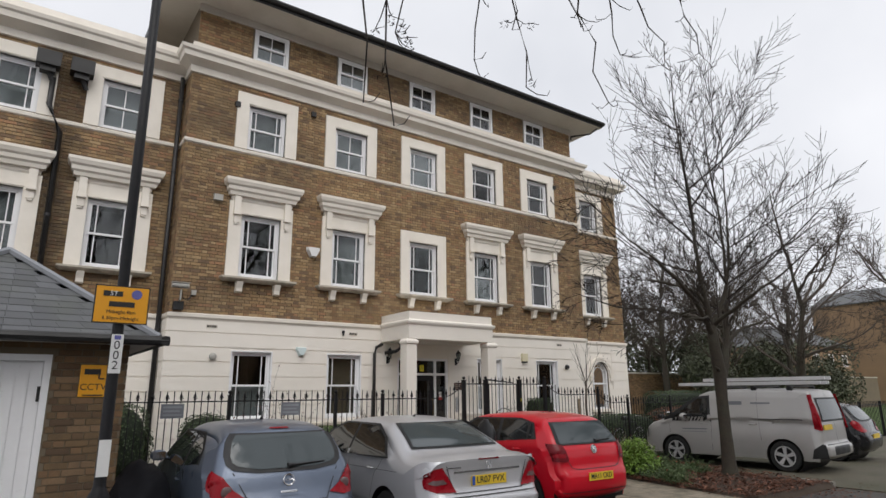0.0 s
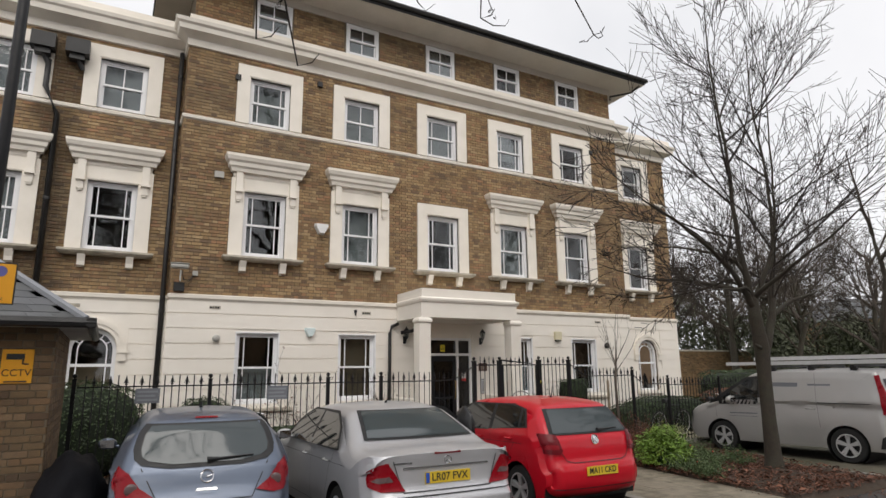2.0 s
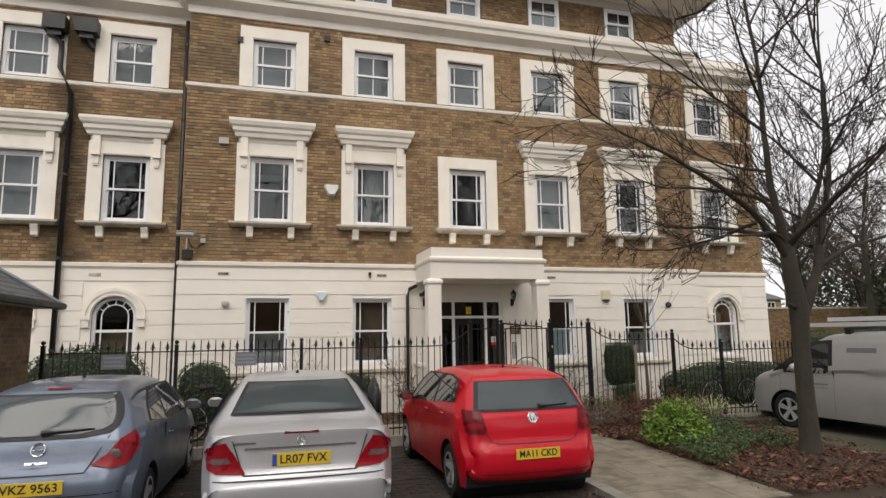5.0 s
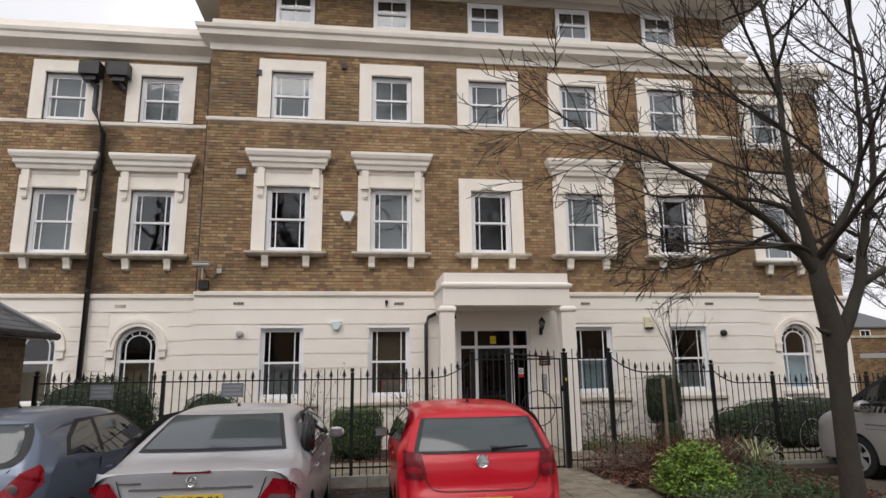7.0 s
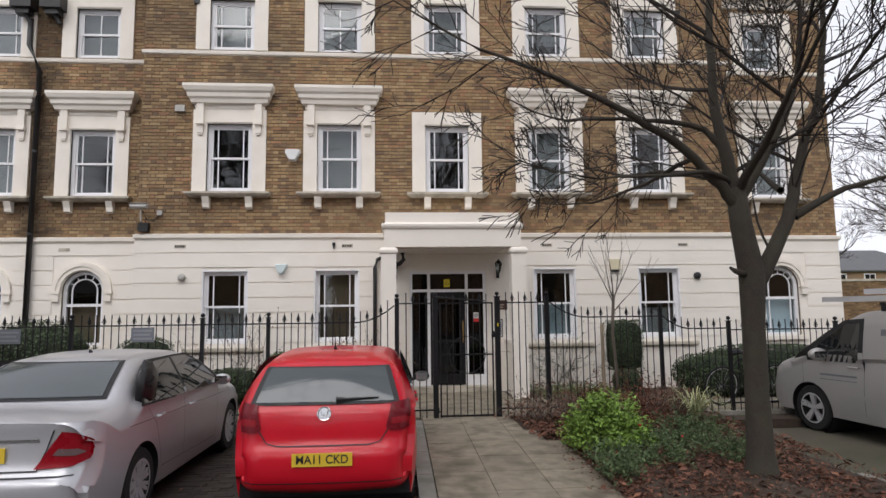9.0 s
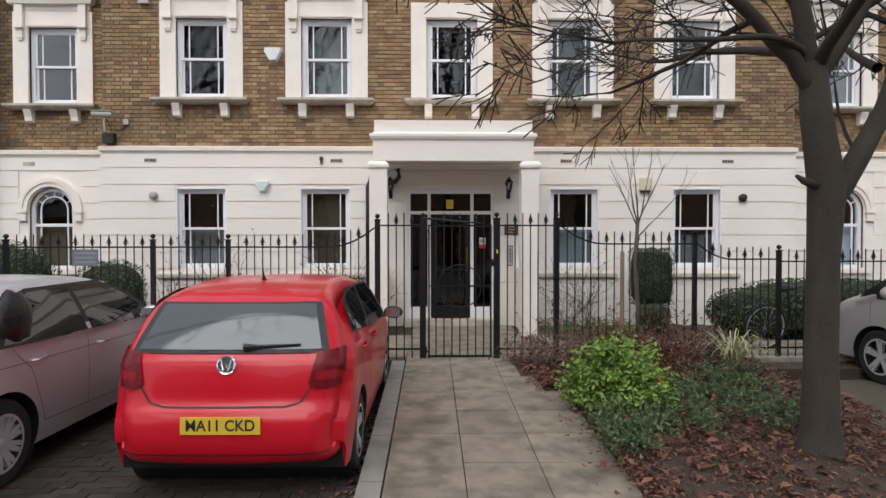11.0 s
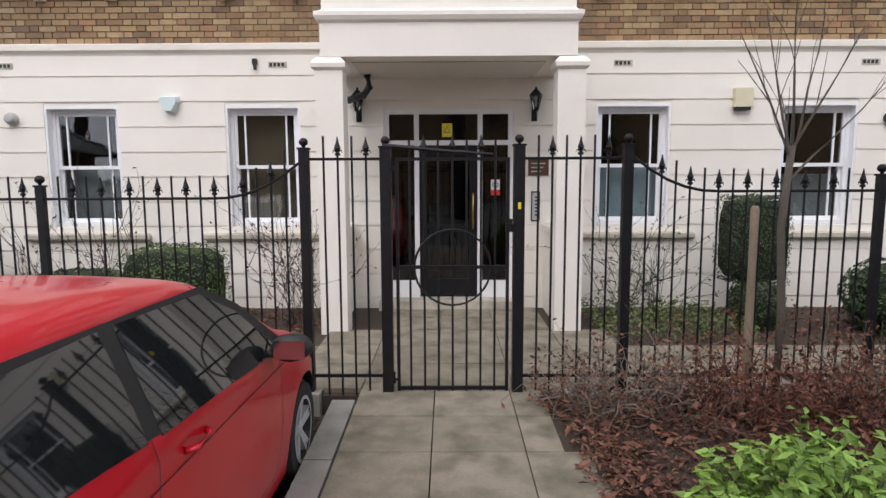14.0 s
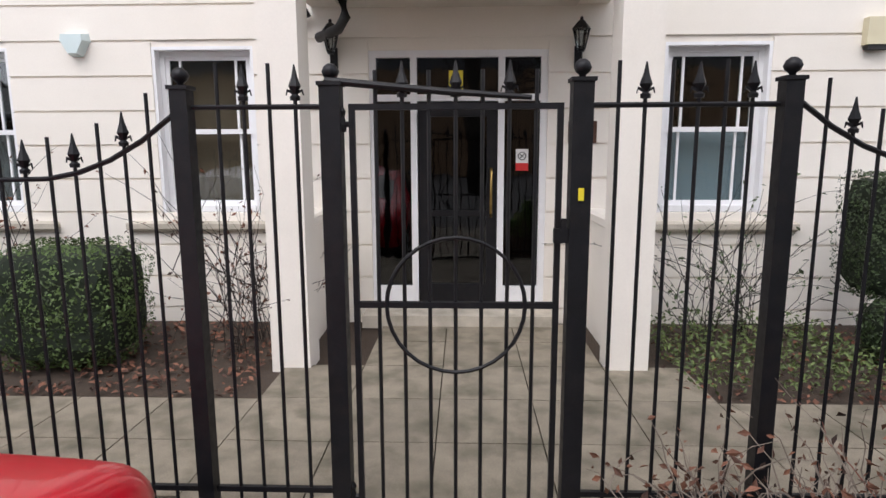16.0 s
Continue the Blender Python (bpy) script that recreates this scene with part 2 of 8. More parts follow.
def wall_grid(bm, x0, x1, z0, z1, y0, y1, holes):
    """A wall of boxes round rectangular holes (x0, x1, z0, z1)."""
    xs = sorted({x0, x1, *[h[0] for h in holes], *[h[1] for h in holes]})
    for a, b in zip(xs, xs[1:]):
        cuts = sorted((h[2], h[3]) for h in holes if h[0] < b - 1e-6 and h[1] > a + 1e-6)
        z = z0
        for c0, c1 in cuts:
            if c0 > z + 1e-6:
                box(bm, a, b, y0, y1, z, c0)
            z = max(z, c1)
        if z1 > z + 1e-6:
            box(bm, a, b, y0, y1, z, z1)


BRICK_H, BRICK_L, JOINT = 0.065, 0.215, 0.010


def brick_cells(x0, x1, z0, z1, holes, rnd):
    """Places of bricks in courses, cut at the holes: rows of (xa, xb, za, zb)."""
    out = []
    course = 0
    z = z0
    while z < z1 - 0.02:
        za, zb = z + 0.005, min(z + BRICK_H + 0.005, z1)
        spans = [(x0, x1)]
        for h in holes:
            if h[2] < zb - 0.012 and h[3] > za + 0.012:
                nxt = []
                for a, b in spans:
                    if h[1] <= a or h[0] >= b:
                        nxt.append((a, b))
                    else:
                        if h[0] > a:
                            nxt.append((a, h[0]))
                        if h[1] < b:
                            nxt.append((h[1], b))
                spans = nxt
        step = 0.225 + 0.1125
        for a, b in spans:
            k = math.floor((a - x0) / step) - 1
            while True:
                base = x0 + k * step + (0.168 if course % 2 else 0)
                if base > b:
                    break
                for s, e in ((base, base + 0.215), (base + 0.225, base + 0.225 + 0.1025)):
                    s, e = max(s, a), min(e, b)
                    if e - s > 0.03:
                        out.append((s, e, za, zb))
                k += 1
        z += 0.075
        course += 1
    return out


def brick_face(bm, cells, y, depth, rnd):
    for a, b, c, d in cells:
        f = y - depth + rnd.uniform(-0.003, 0.003)
        v = [bm.verts.new(p) for p in ((a, y, c), (b, y, c), (b, y, d), (a, y, d), (a + 0.002, f, c + 0.002), (b - 0.002, f, c + 0.002), (b - 0.002, f, d - 0.002), (a + 0.002, f, d - 0.002))]
        for q in ((4, 5, 6, 7), (0, 1, 5, 4), (1, 2, 6, 5), (2, 3, 7, 6), (3, 0, 4, 7)):
            bm.faces.new([v[i] for i in q])


# ---- the main building ----
YM, YW = 13.95, 14.52
BX0, BX1 = 3.27, 16.27
LX0, RX1 = -7.0, 19.1
ZB = -0.21
WIN = [5.11, 7.43, 9.77, 12.05, 14.36]
GWIN = [5.09, 7.395, 12.08, 14.42]
LWIN = [2.03, -0.06, -2.6, -4.7]
RWIN = [17.52]
LARCH = [1.96, -0.1, -2.6]
RARCH = [17.62]
OW = 0.95
Z1, Z1T = 4.24, 5.72
Z2, Z2T = 7.38, 8.52
Z3, Z3T = 9.80, 10.66
G0, G1 = 1.04, 2.57
A0, AS, AR = 1.02, 2.18, 0.43

hole1 = [(c - OW / 2, c + OW / 2, Z1, Z1T) for c in WIN]
hole2 = [(c - OW / 2, c + OW / 2, Z2, Z2T) for c in WIN]
holeg = [(c - OW / 2, c + OW / 2, G0, G1) for c in GWIN]
hole3 = [(c - 0.45, c + 0.45, Z3, Z3T) for c in WIN]
door_hole = [(8.93, 10.57, ZB, 2.52)]

wall = tagged(new("wall_front"), "cream stucco ground floor under yellow stock brick storeys", "building", kind="structure")
bm = bmesh.new()
wall_grid(bm, BX0 + 0.3, BX1 - 0.3, ZB, 3.2, YM, YM + 0.3, holeg + door_hole)
box(bm, BX0, BX0 + 0.3, YM, YM + 0.6, ZB, 9.7)
box(bm, BX1 - 0.3, BX1, YM, YM + 0.6, ZB, 9.7)
wall_grid(bm, BX0 + 0.3, BX1 - 0.3, 3.2, 9.7, YM, YM + 0.3, hole1 + hole2)
part("wall_core", bm, M_MORTAR, wall)
bm = bmesh.new()
wall_grid(bm, BX0 + 0.06, BX1 - 0.1, 9.7, 10.9, YM + 0.05, YM + 0.3, hole3)
box(bm, BX0 + 0.06, BX0 + 0.3, YM + 0.3, 22, 9.6, 10.9)
box(bm, BX1 - 0.3, BX1 - 0.1, YM + 0.3, 22, 9.6, 10.9)
part("attic_wall_core", bm, M_MORTAR, wall)


def arch_wall(bm, x0, x1, z0, z1, y0, y1, centres):
    """A wall with round-headed openings."""
    holes = [(c - AR, c + AR, A0, AS + AR) for c in centres if x0 < c < x1]
    wall_grid(bm, x0, x1, z0, z1, y0, y1, holes)
    for c in centres:
        if not x0 < c < x1:
            continue
        n = 10
        for sgn in (-1, 1):
            for k in range(n):
                a0, a1 = math.pi / 2 * k / n, math.pi / 2 * (k + 1) / n
                p = [(c + sgn * AR * math.cos(a0), AS + AR * math.sin(a0)), (c + sgn * AR * math.cos(a1), AS + AR * math.sin(a1))]
                q = [(c + sgn * AR, p[0][1]), (c + sgn * AR, p[1][1])]
                vs = [bm.verts.new((x, y, z)) for y in (y0, y1) for x, z in (q[0], q[1], p[1], p[0] if k else q[0])[: 4 if k else 3]]
                h = len(vs) // 2
                bm.faces.new(vs[:h])
                bm.faces.new(vs[h:][::-1])
                for i in range(h):
                    bm.faces.new((vs[i], vs[(i + 1) % h], vs[h + (i + 1) % h], vs[h + i]))


for nm, xa, xb, wins, arches in (("wall_wing", LX0, BX0 + 0.0, LWIN, LARCH), ("wall_wing", BX1 - 0.0, RX1, RWIN, RARCH)):
    w = tagged(new(nm), "set-back brick wing with cream stucco base", "building", kind="structure")
    bm = bmesh.new()
    arch_wall(bm, xa, xb, ZB, 3.2, YW, YW + 0.3, arches)
    hs = [(c - OW / 2, c + OW / 2, Z1, Z1T) for c in wins] + [(c - OW / 2, c + OW / 2, Z2, Z2T) for c in wins]
    wall_grid(bm, xa, xb, 3.2, 9.6, YW, YW + 0.3, hs)
    part("wall_core", bm, M_MORTAR, w)
    bm = bmesh.new()
    arch_wall(bm, xa, xb - (0 if xb < 5 else -0.012), ZB, 3.2, YW - 0.03, YW - 0.012, arches)
    part("render_back", bm, M_STUCCO, w)
    zs = [ZB, 0.11, 0.42, 0.73, 1.045, 1.36, 1.675, 1.99, 2.305, 2.62, 2.935, 3.2]
    bm = bmesh.new()
    for za, zb in zip(zs, zs[1:]):
        spans = [(xa, xb)]
        for c in arches:
            h = 0.62 if zb > AS - 0.3 else AR
            if zb > A0 + 0.02 and za < AS + 0.60:
                spans = [s for a, b in spans for s in (((a, min(b, c - h)), (max(a, c + h), b)) if a < c < b else ((a, b),))]
        for a, b in spans:
            if b - a > 0.02:
                box(bm, a, b, YW - 0.05, YW - 0.03, za + 0.011, zb - 0.011)
    part("stucco_course", bm, M_STUCCO, w)
    rnd = random.Random(5)
    bm = bmesh.new()
    sur = [(c - 0.76, c + 0.76, Z1 - 0.02, 6.5) for c in wins] + [(c - 0.76, c + 0.76, Z2 - 0.02, 8.8) for c in wins]
    brick_face(bm, brick_cells(xa, xb, 3.34, 9.0, sur, rnd), YW, 0.012, rnd)
    part("bricks", bm, M_BRICKS, w, kind="stuff")
    bm = bmesh.new()
    e0, e1 = xa, xb
    moulding(bm, e0, e1, YW - 0.04, YW, [(0.0, 3.18), (0.02, 3.22), (0.05, 3.25), (0.055, 3.32), (0.0, 3.34)])
    moulding(bm, e0, e1, YW, YW + 0.02, [(0.0, 7.24), (0.04, 7.27), (0.05, 7.33), (0.0, 7.36)])
    part("string_course", bm, M_TRIM, w)
    bm = bmesh.new()
    moulding(bm, e0, e1, YW, YW + 0.3, [(0.0, 8.92), (0.05, 8.94), (0.06, 9.10), (0.14, 9.14), (0.30, 9.22), (0.32, 9.34), (0.36, 9.38), (0.38, 9.46), (0.24, 9.48), (0.22, 9.70), (0.0, 9.71)])
    part("cornice", bm, M_TRIM, w)

# stucco of the ground floor in courses
bm = bmesh.new()
wall_grid(bm, BX0 - 0.012, BX1 + 0.012, ZB, 3.2, YM - 0.03, YM - 0.004, holeg + door_hole)
box(bm, BX0 - 0.03, BX0 - 0.002, YM - 0.03, YW, ZB, 3.2)
box(bm, BX1 + 0.002, BX1 + 0.03, YM - 0.03, YW, ZB, 3.2)
part("render_back", bm, M_STUCCO, wall)
zs = [ZB, 0.11, 0.42, 0.73, 1.045, 1.36, 1.675, 1.99, 2.305, 2.62, 2.935, 3.2]
bm = bmesh.new()
for za, zb in zip(zs, zs[1:]):
    spans = [(BX0 - 0.03, BX1 + 0.03)]
    for h in holeg + door_hole:
        m_ = 0.0 if za < 2.6 else 0
        if h[2] < zb - 0.02 and h[3] > za + 0.02:
            spans = [s for a, b in spans for s in (((a, min(b, h[0])), (max(a, h[1]), b)) if a < h[0] < b else ((a, b),))]
    for a, b in spans:
        if b - a > 0.02:
            box(bm, a, b, YM - 0.05, YM - 0.03, za + 0.011, zb - 0.011)
for sx in (BX0 - 0.042, BX1 + 0.03):
    for za, zb in zip(zs, zs[1:]):
        box(bm, sx, sx + 0.012, YM - 0.03, YW - 0.053, za + 0.011, zb - 0.011)
part("stucco_course", bm, M_STUCCO, wall)

bm = bmesh.new()
moulding(bm, BX0, BX1, YM - 0.04, YW, [(0.0, 3.18), (0.02, 3.22), (0.05, 3.25), (0.055, 3.32), (0.0, 3.34)])
moulding(bm, BX0, BX1, YM, YW, [(0.0, 7.24), (0.04, 7.27), (0.05, 7.33), (0.0, 7.36)])
part("string_course", bm, M_TRIM, wall)
bm = bmesh.new()
moulding(bm, BX0, BX1, YM, YW + 0.2, [(0.0, 8.98), (0.05, 9.0), (0.06, 9.16), (0.12, 9.20), (0.26, 9.27), (0.28, 9.38), (0.33, 9.42), (0.35, 9.50), (0.22, 9.53), (0.18, 9.60), (0.05, 9.63), (0.04, 9.78), (0.0, 9.79)])
part("cornice", bm, M_TRIM, wall)

# eaves and roof
eave = tagged(new("roof"), "dark slate roof with deep painted soffit and black gutter", "roof", kind="structure")
ex0, ex1, ey = BX0 - 0.75, BX1 + 0.72, 13.15
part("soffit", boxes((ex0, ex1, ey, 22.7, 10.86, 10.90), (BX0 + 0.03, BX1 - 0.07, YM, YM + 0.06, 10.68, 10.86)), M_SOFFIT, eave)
bm = bmesh.new()
box(bm, ex0 - 0.02, ex1 + 0.02, ey - 0.02, ey, 10.87, 11.02)
box(bm, ex0 - 0.02, ex0, ey, 22.7, 10.87, 11.02)
box(bm, ex1, ex1 + 0.02, ey, 22.7, 10.87, 11.02)
tube(bm, [(ex0 - 0.06, ey - 0.07, 11.0), (ex1 + 0.06, ey - 0.07, 11.0)], 0.06, 8)
tube(bm, [(ex1 + 0.07, ey - 0.07, 11.0), (ex1 + 0.07, 22, 11.0)], 0.06, 8)
tube(bm, [(ex1 - 0.1, ey + 0.1, 10.88), (ex1 - 0.25, ey + 0.35, 10.7), (BX1 - 0.06, YM - 0.02, 10.62), (BX1 - 0.06, YM - 0.02, 10.5)], 0.035, 6)
part("gutter", bm, M_PIPE, eave)
bm = bmesh.new()
moulding(bm, ex0, ex1, ey, 22.7, [(0.0, 10.9), (0.03, 11.03), (-2.6, 12.4)])
part("roof_slates", bm, M_SLATE, eave)

# attic face bricks and front bricks
rnd = random.Random(3)
sur = [(c - 0.76, c + 0.76, Z1 - 0.02, 5.99 if c == WIN[2] else 6.5) for c in WIN] + [(c - 0.76, c + 0.76, Z2 - 0.02, 8.8) for c in WIN] + [(8.46, 11.06, 3.3, 3.58)]
cells = brick_cells(BX0, BX1, 3.34, 9.0, sur, rnd)
near = [c for c in cells if c[3] < 4.16]
near.sort(key=lambda c: abs((c[0] + c[1]) / 2 - 9.8))
near, far = near[:300], near[300:] + [c for c in cells if c[3] >= 4.16]
bm = bmesh.new()
brick_face(bm, far, YM, 0.012, rnd)
brick_face(bm, brick_cells(BX0 + 0.06, BX1 - 0.1, 9.79, 10.7, [(c - 0.5, c + 0.5, Z3 - 0.08, Z3T + 0.04) for c in WIN], rnd), YM + 0.05, 0.012, rnd)
part("bricks", bm, M_BRICKS, wall, kind="stuff")
NEAR_BRICKS = near
for sx, sg in ((BX0, -1), (BX1, 1)):
    bm = bmesh.new()
    for a, b, c, d in brick_cells(YM, YW, 3.34, 9.0, [], rnd):
        x0_, x1_ = (sx - 0.012, sx) if sg < 0 else (sx, sx + 0.012)
        box(bm, x0_, x1_, a, b, c, d)
    part("bricks_return", bm, M_BRICKS, wall, kind="stuff")


# ---- windows ----
def pane_mesh(x0, x1, z0, z1, y):
    return boxes((x0, x1, y, y + 0.004, z0, z1))


def sash_window(c, z0, z1, y, w, style, fill, n):
    """A box sash window in an opening: two sashes with glazing bars and panes."""
    lab = {"margin": "white sash window with narrow margin panes", "four": "white sash window, four panes", "dark": "white sash window with narrow margin panes"}[style]
    win = tagged(new("window_%d" % n), lab, "window", "windows of the building", "structure")
    x0, x1 = c - w / 2, c + w / 2
    yf = y + 0.05
    bw = 0.075
    part("window_frame", boxes((x0, x0 + bw, yf, yf + 0.12, z0, z1), (x1 - bw, x1, yf, yf + 0.12, z0, z1), (x0 + bw, x1 - bw, yf, yf + 0.12, z1 - bw, z1), (x0 + bw, x1 - bw, yf - 0.02, yf + 0.12, z0, z0 + 0.06)), M_WHITE, win)
    a, b, zb, zt = x0 + bw, x1 - bw, z0 + 0.06, z1 - bw
    zm = (zb + zt) / 2
    for top in (True, False):
        ys = yf + (0.02 if top else 0.055)
        lo, hi = (zm - 0.015, zt) if top else (zb, zm + 0.02)
        s = 0.035
        rows = [(a, a + s, ys, ys + 0.035, lo, hi), (b - s, b, ys, ys + 0.035, lo, hi), (a + s, b - s, ys, ys + 0.035, lo, lo + 0.045), (a + s, b - s, ys, ys + 0.035, hi - 0.035, hi)]
        if style == "four":
            cuts = [c]
        else:
            cuts = [a + s + 0.10, b - s - 0.10]
        for q in cuts:
            rows.append((q - 0.011, q + 0.011, ys + 0.003, ys + 0.03, lo + 0.045, hi - 0.035))
        sash = part("sash", boxes(*rows), M_WHITE, win)
        xs = [a + s] + cuts + [b - s]
        for i in range(len(xs) - 1):
            p = part("pane", pane_mesh(xs[i] + (0.011 if i else 0), xs[i + 1] - (0.011 if i < len(xs) - 2 else 0), lo + 0.045, hi - 0.035, ys + 0.015), M_GLASS, sash)
            p.visible_shadow = False
    if fill:
        m_, f0, f1 = fill
        zz0, zz1 = z0 + 0.05 + (z1 - z0 - 0.1) * f0, z0 + 0.05 + (z1 - z0 - 0.1) * f1
        part("blind", boxes((a - 0.03, b + 0.03, yf + 0.2, yf + 0.21, zz0, zz1)), m_, win)
    return win


def surround(c, z0, z1, y, hood, n):
    """Painted surround, sill on brackets and moulded hood round a first-floor window."""
    s = tagged(new("window_trim_%d" % n), "cream moulded window surround" + (" with bracketed hood" if hood else ""), "window surround", "window surrounds", "structure")
    hw = 0.735
    bm = bmesh.new()
    aw = 0.765
    box(bm, c - aw, c - OW / 2, y - 0.05, y + 0.05, z0 - 0.02, z1)
    box(bm, c + OW / 2, c + aw, y - 0.05, y + 0.05, z0 - 0.02, z1)
    box(bm, c - aw, c + aw, y - 0.05, y + 0.05, z1, z1 + 0.30)
    box(bm, c - OW / 2 - 0.03, c + OW / 2 + 0.03, y - 0.065, y - 0.05, z1 + 0.02, z1 + 0.05)
    part("architrave", bm, M_TRIM, s)
    if hood:
        bm = bmesh.new()
        zt = z1 + 0.30
        moulding(bm, c - hw + 0.02, c + hw - 0.02, y - 0.05, y, [(0.0, zt), (0.02, zt + 0.04), (0.02, zt + 0.10), (0.05, zt + 0.12)])
        moulding(bm, c - hw, c + hw, y - 0.09, y, [(0.06, zt + 0.12), (0.08, zt + 0.20), (0.12, zt + 0.24), (0.13, zt + 0.32), (0.17, zt + 0.36), (0.20, zt + 0.44), (0.20, zt + 0.50), (0.02, zt + 0.54)])
        part("hood", bm, M_TRIM, s)
        for sx in (-1, 1):
            bm = bmesh.new()
            bx = c + sx * (hw - 0.13)
            box(bm, bx - 0.075, bx + 0.075, y - 0.13, y - 0.05, zt - 0.28, zt + 0.12)
            box(bm, bx - 0.085, bx + 0.085, y - 0.155, y - 0.05, zt - 0.34, zt - 0.28)
            box(bm, bx - 0.06, bx + 0.06, y - 0.10, y - 0.05, zt - 0.52, zt - 0.34)
            box(bm, bx - 0.045, bx + 0.045, y - 0.085, y - 0.05, zt - 0.56, zt - 0.52)
            part("console", bm, M_TRIM, s)
    return s


def sill_unit(c, z, y, n):
    s = tagged(new("window_sill_%d" % n), "weathered projecting sill on two small brackets", "window sill", "window sills", "structure")
    bm = bmesh.new()
    moulding(bm, c - 0.80, c + 0.80, y - 0.14, y, [(0.0, z - 0.11), (0.05, z - 0.08), (0.08, z - 0.05), (0.08, z - 0.01), (0.0, z)])
    part("sill", bm, M_SILL, s)
    for sx in (-0.44, 0.44):
        bm = bmesh.new()
        x = c + sx
        prof = [(0.0, -0.36), (0.05, -0.36), (0.11, -0.33), (0.12, -0.25), (0.15, -0.18), (0.18, -0.11), (0, -0.11)]
        vs = [[bm.verts.new((xx, y - p, z + q)) for p, q in prof] for xx in (x - 0.07, x + 0.07)]
        bm.faces.new(vs[0])
        bm.faces.new(vs[1][::-1])
        for k in range(len(prof)):
            bm.faces.new((vs[0][k], vs[0][(k + 1) % len(prof)], vs[1][(k + 1) % len(prof)], vs[1][k]))
        part("bracket", bm, M_TRIM, s)


wn_ = 0
fills1 = [None, (M_NET, 0, 1), None, (M_NET, 0.0, 1.0), None]
fills2 = [(M_NET, 0, 1), (M_NET, 0, 1), (M_NET, 0.0, 1), (M_NET, 0.3, 1), (M_NET, 0.5, 1)]
for i, c in enumerate(WIN):
    wn_ += 1
    sash_window(c, Z1, Z1T, YM, OW, "margin", fills1[i], wn_)
    surround(c, Z1, Z1T, YM, i != 2, wn_)
    sill_unit(c, Z1 - 0.02, YM, wn_)
    wn_ += 1
    sash_window(c, Z2, Z2T, YM, OW, "four" if i == 1 else "margin", fills2[i], wn_)
    surround(c, Z2, Z2T, YM, False, wn_)
    wn_ += 1
    sash_window(c, Z3, Z3T, YM - 0.04, 0.9, "four", (M_NET, 0, 0.55), wn_)
gf = [(M_NET, 0, 0.5), (M_BLIND, 0, 1), (M_FROST, 0, 0.5), (M_NET, 0.0, 0.42)]
for i, c in enumerate(GWIN):
    wn_ += 1
    sash_window(c, G0, G1, YM - 0.0, OW, "margin", gf[i], wn_)
    s = tagged(new("window_sill_%d" % wn_), "long shallow cream sill ledge", "window sill", "window sills", "structure")
    bm = bmesh.new()
    moulding(bm, c - 0.78, c + 0.78, YM - 0.09, YM - 0.03, [(0.0, 0.86), (0.03, 0.89), (0.03, 0.94), (0, 0.96)])
    part("sill", bm, M_SILL, s)
    part("opening_lining", boxes((c - OW / 2, c - OW / 2 + 0.03, YM - 0.04, YM + 0.05, G0, G1), (c + OW / 2 - 0.03, c + OW / 2, YM - 0.04, YM + 0.05, G0, G1), (c - OW / 2 + 0.03, c + OW / 2 - 0.03, YM - 0.04, YM + 0.05, G1 - 0.03, G1)), M_WHITE, s)
for i, c in enumerate(LWIN + RWIN):
    wn_ += 1
    sash_window(c, Z1, Z1T, YW, OW, "margin", (M_NET, 0, 1) if i in (1, 4) else None, wn_)
    surround(c, Z1, Z1T, YW, True, wn_)
    sill_unit(c, Z1 - 0.02, YW, wn_)
    wn_ += 1
    sash_window(c, Z2, Z2T, YW, OW, "four" if i in (0, 2) else "margin", (M_NET, 0, 1), wn_)
    surround(c, Z2, Z2T, YW, False, wn_)


def ring_arc(bm, cx, cz, r0, r1, y0, y1, a0=0.0, a1=math.pi, n=20):
    vs = []
    for k in range(n + 1):
        a = a0 + (a1 - a0) * k / n
        ca, sa = math.cos(a), math.sin(a)
        vs.append([bm.verts.new((cx + r * ca, y, cz + r * sa)) for r, y in ((r0, y0), (r1, y0), (r1, y1), (r0, y1))])
    for u, v in zip(vs, vs[1:]):
        for k in range(4):
            bm.faces.new((u[k], u[(k + 1) % 4], v[(k + 1) % 4], v[k]))
    bm.faces.new(vs[0][::-1])
    bm.faces.new(vs[-1])


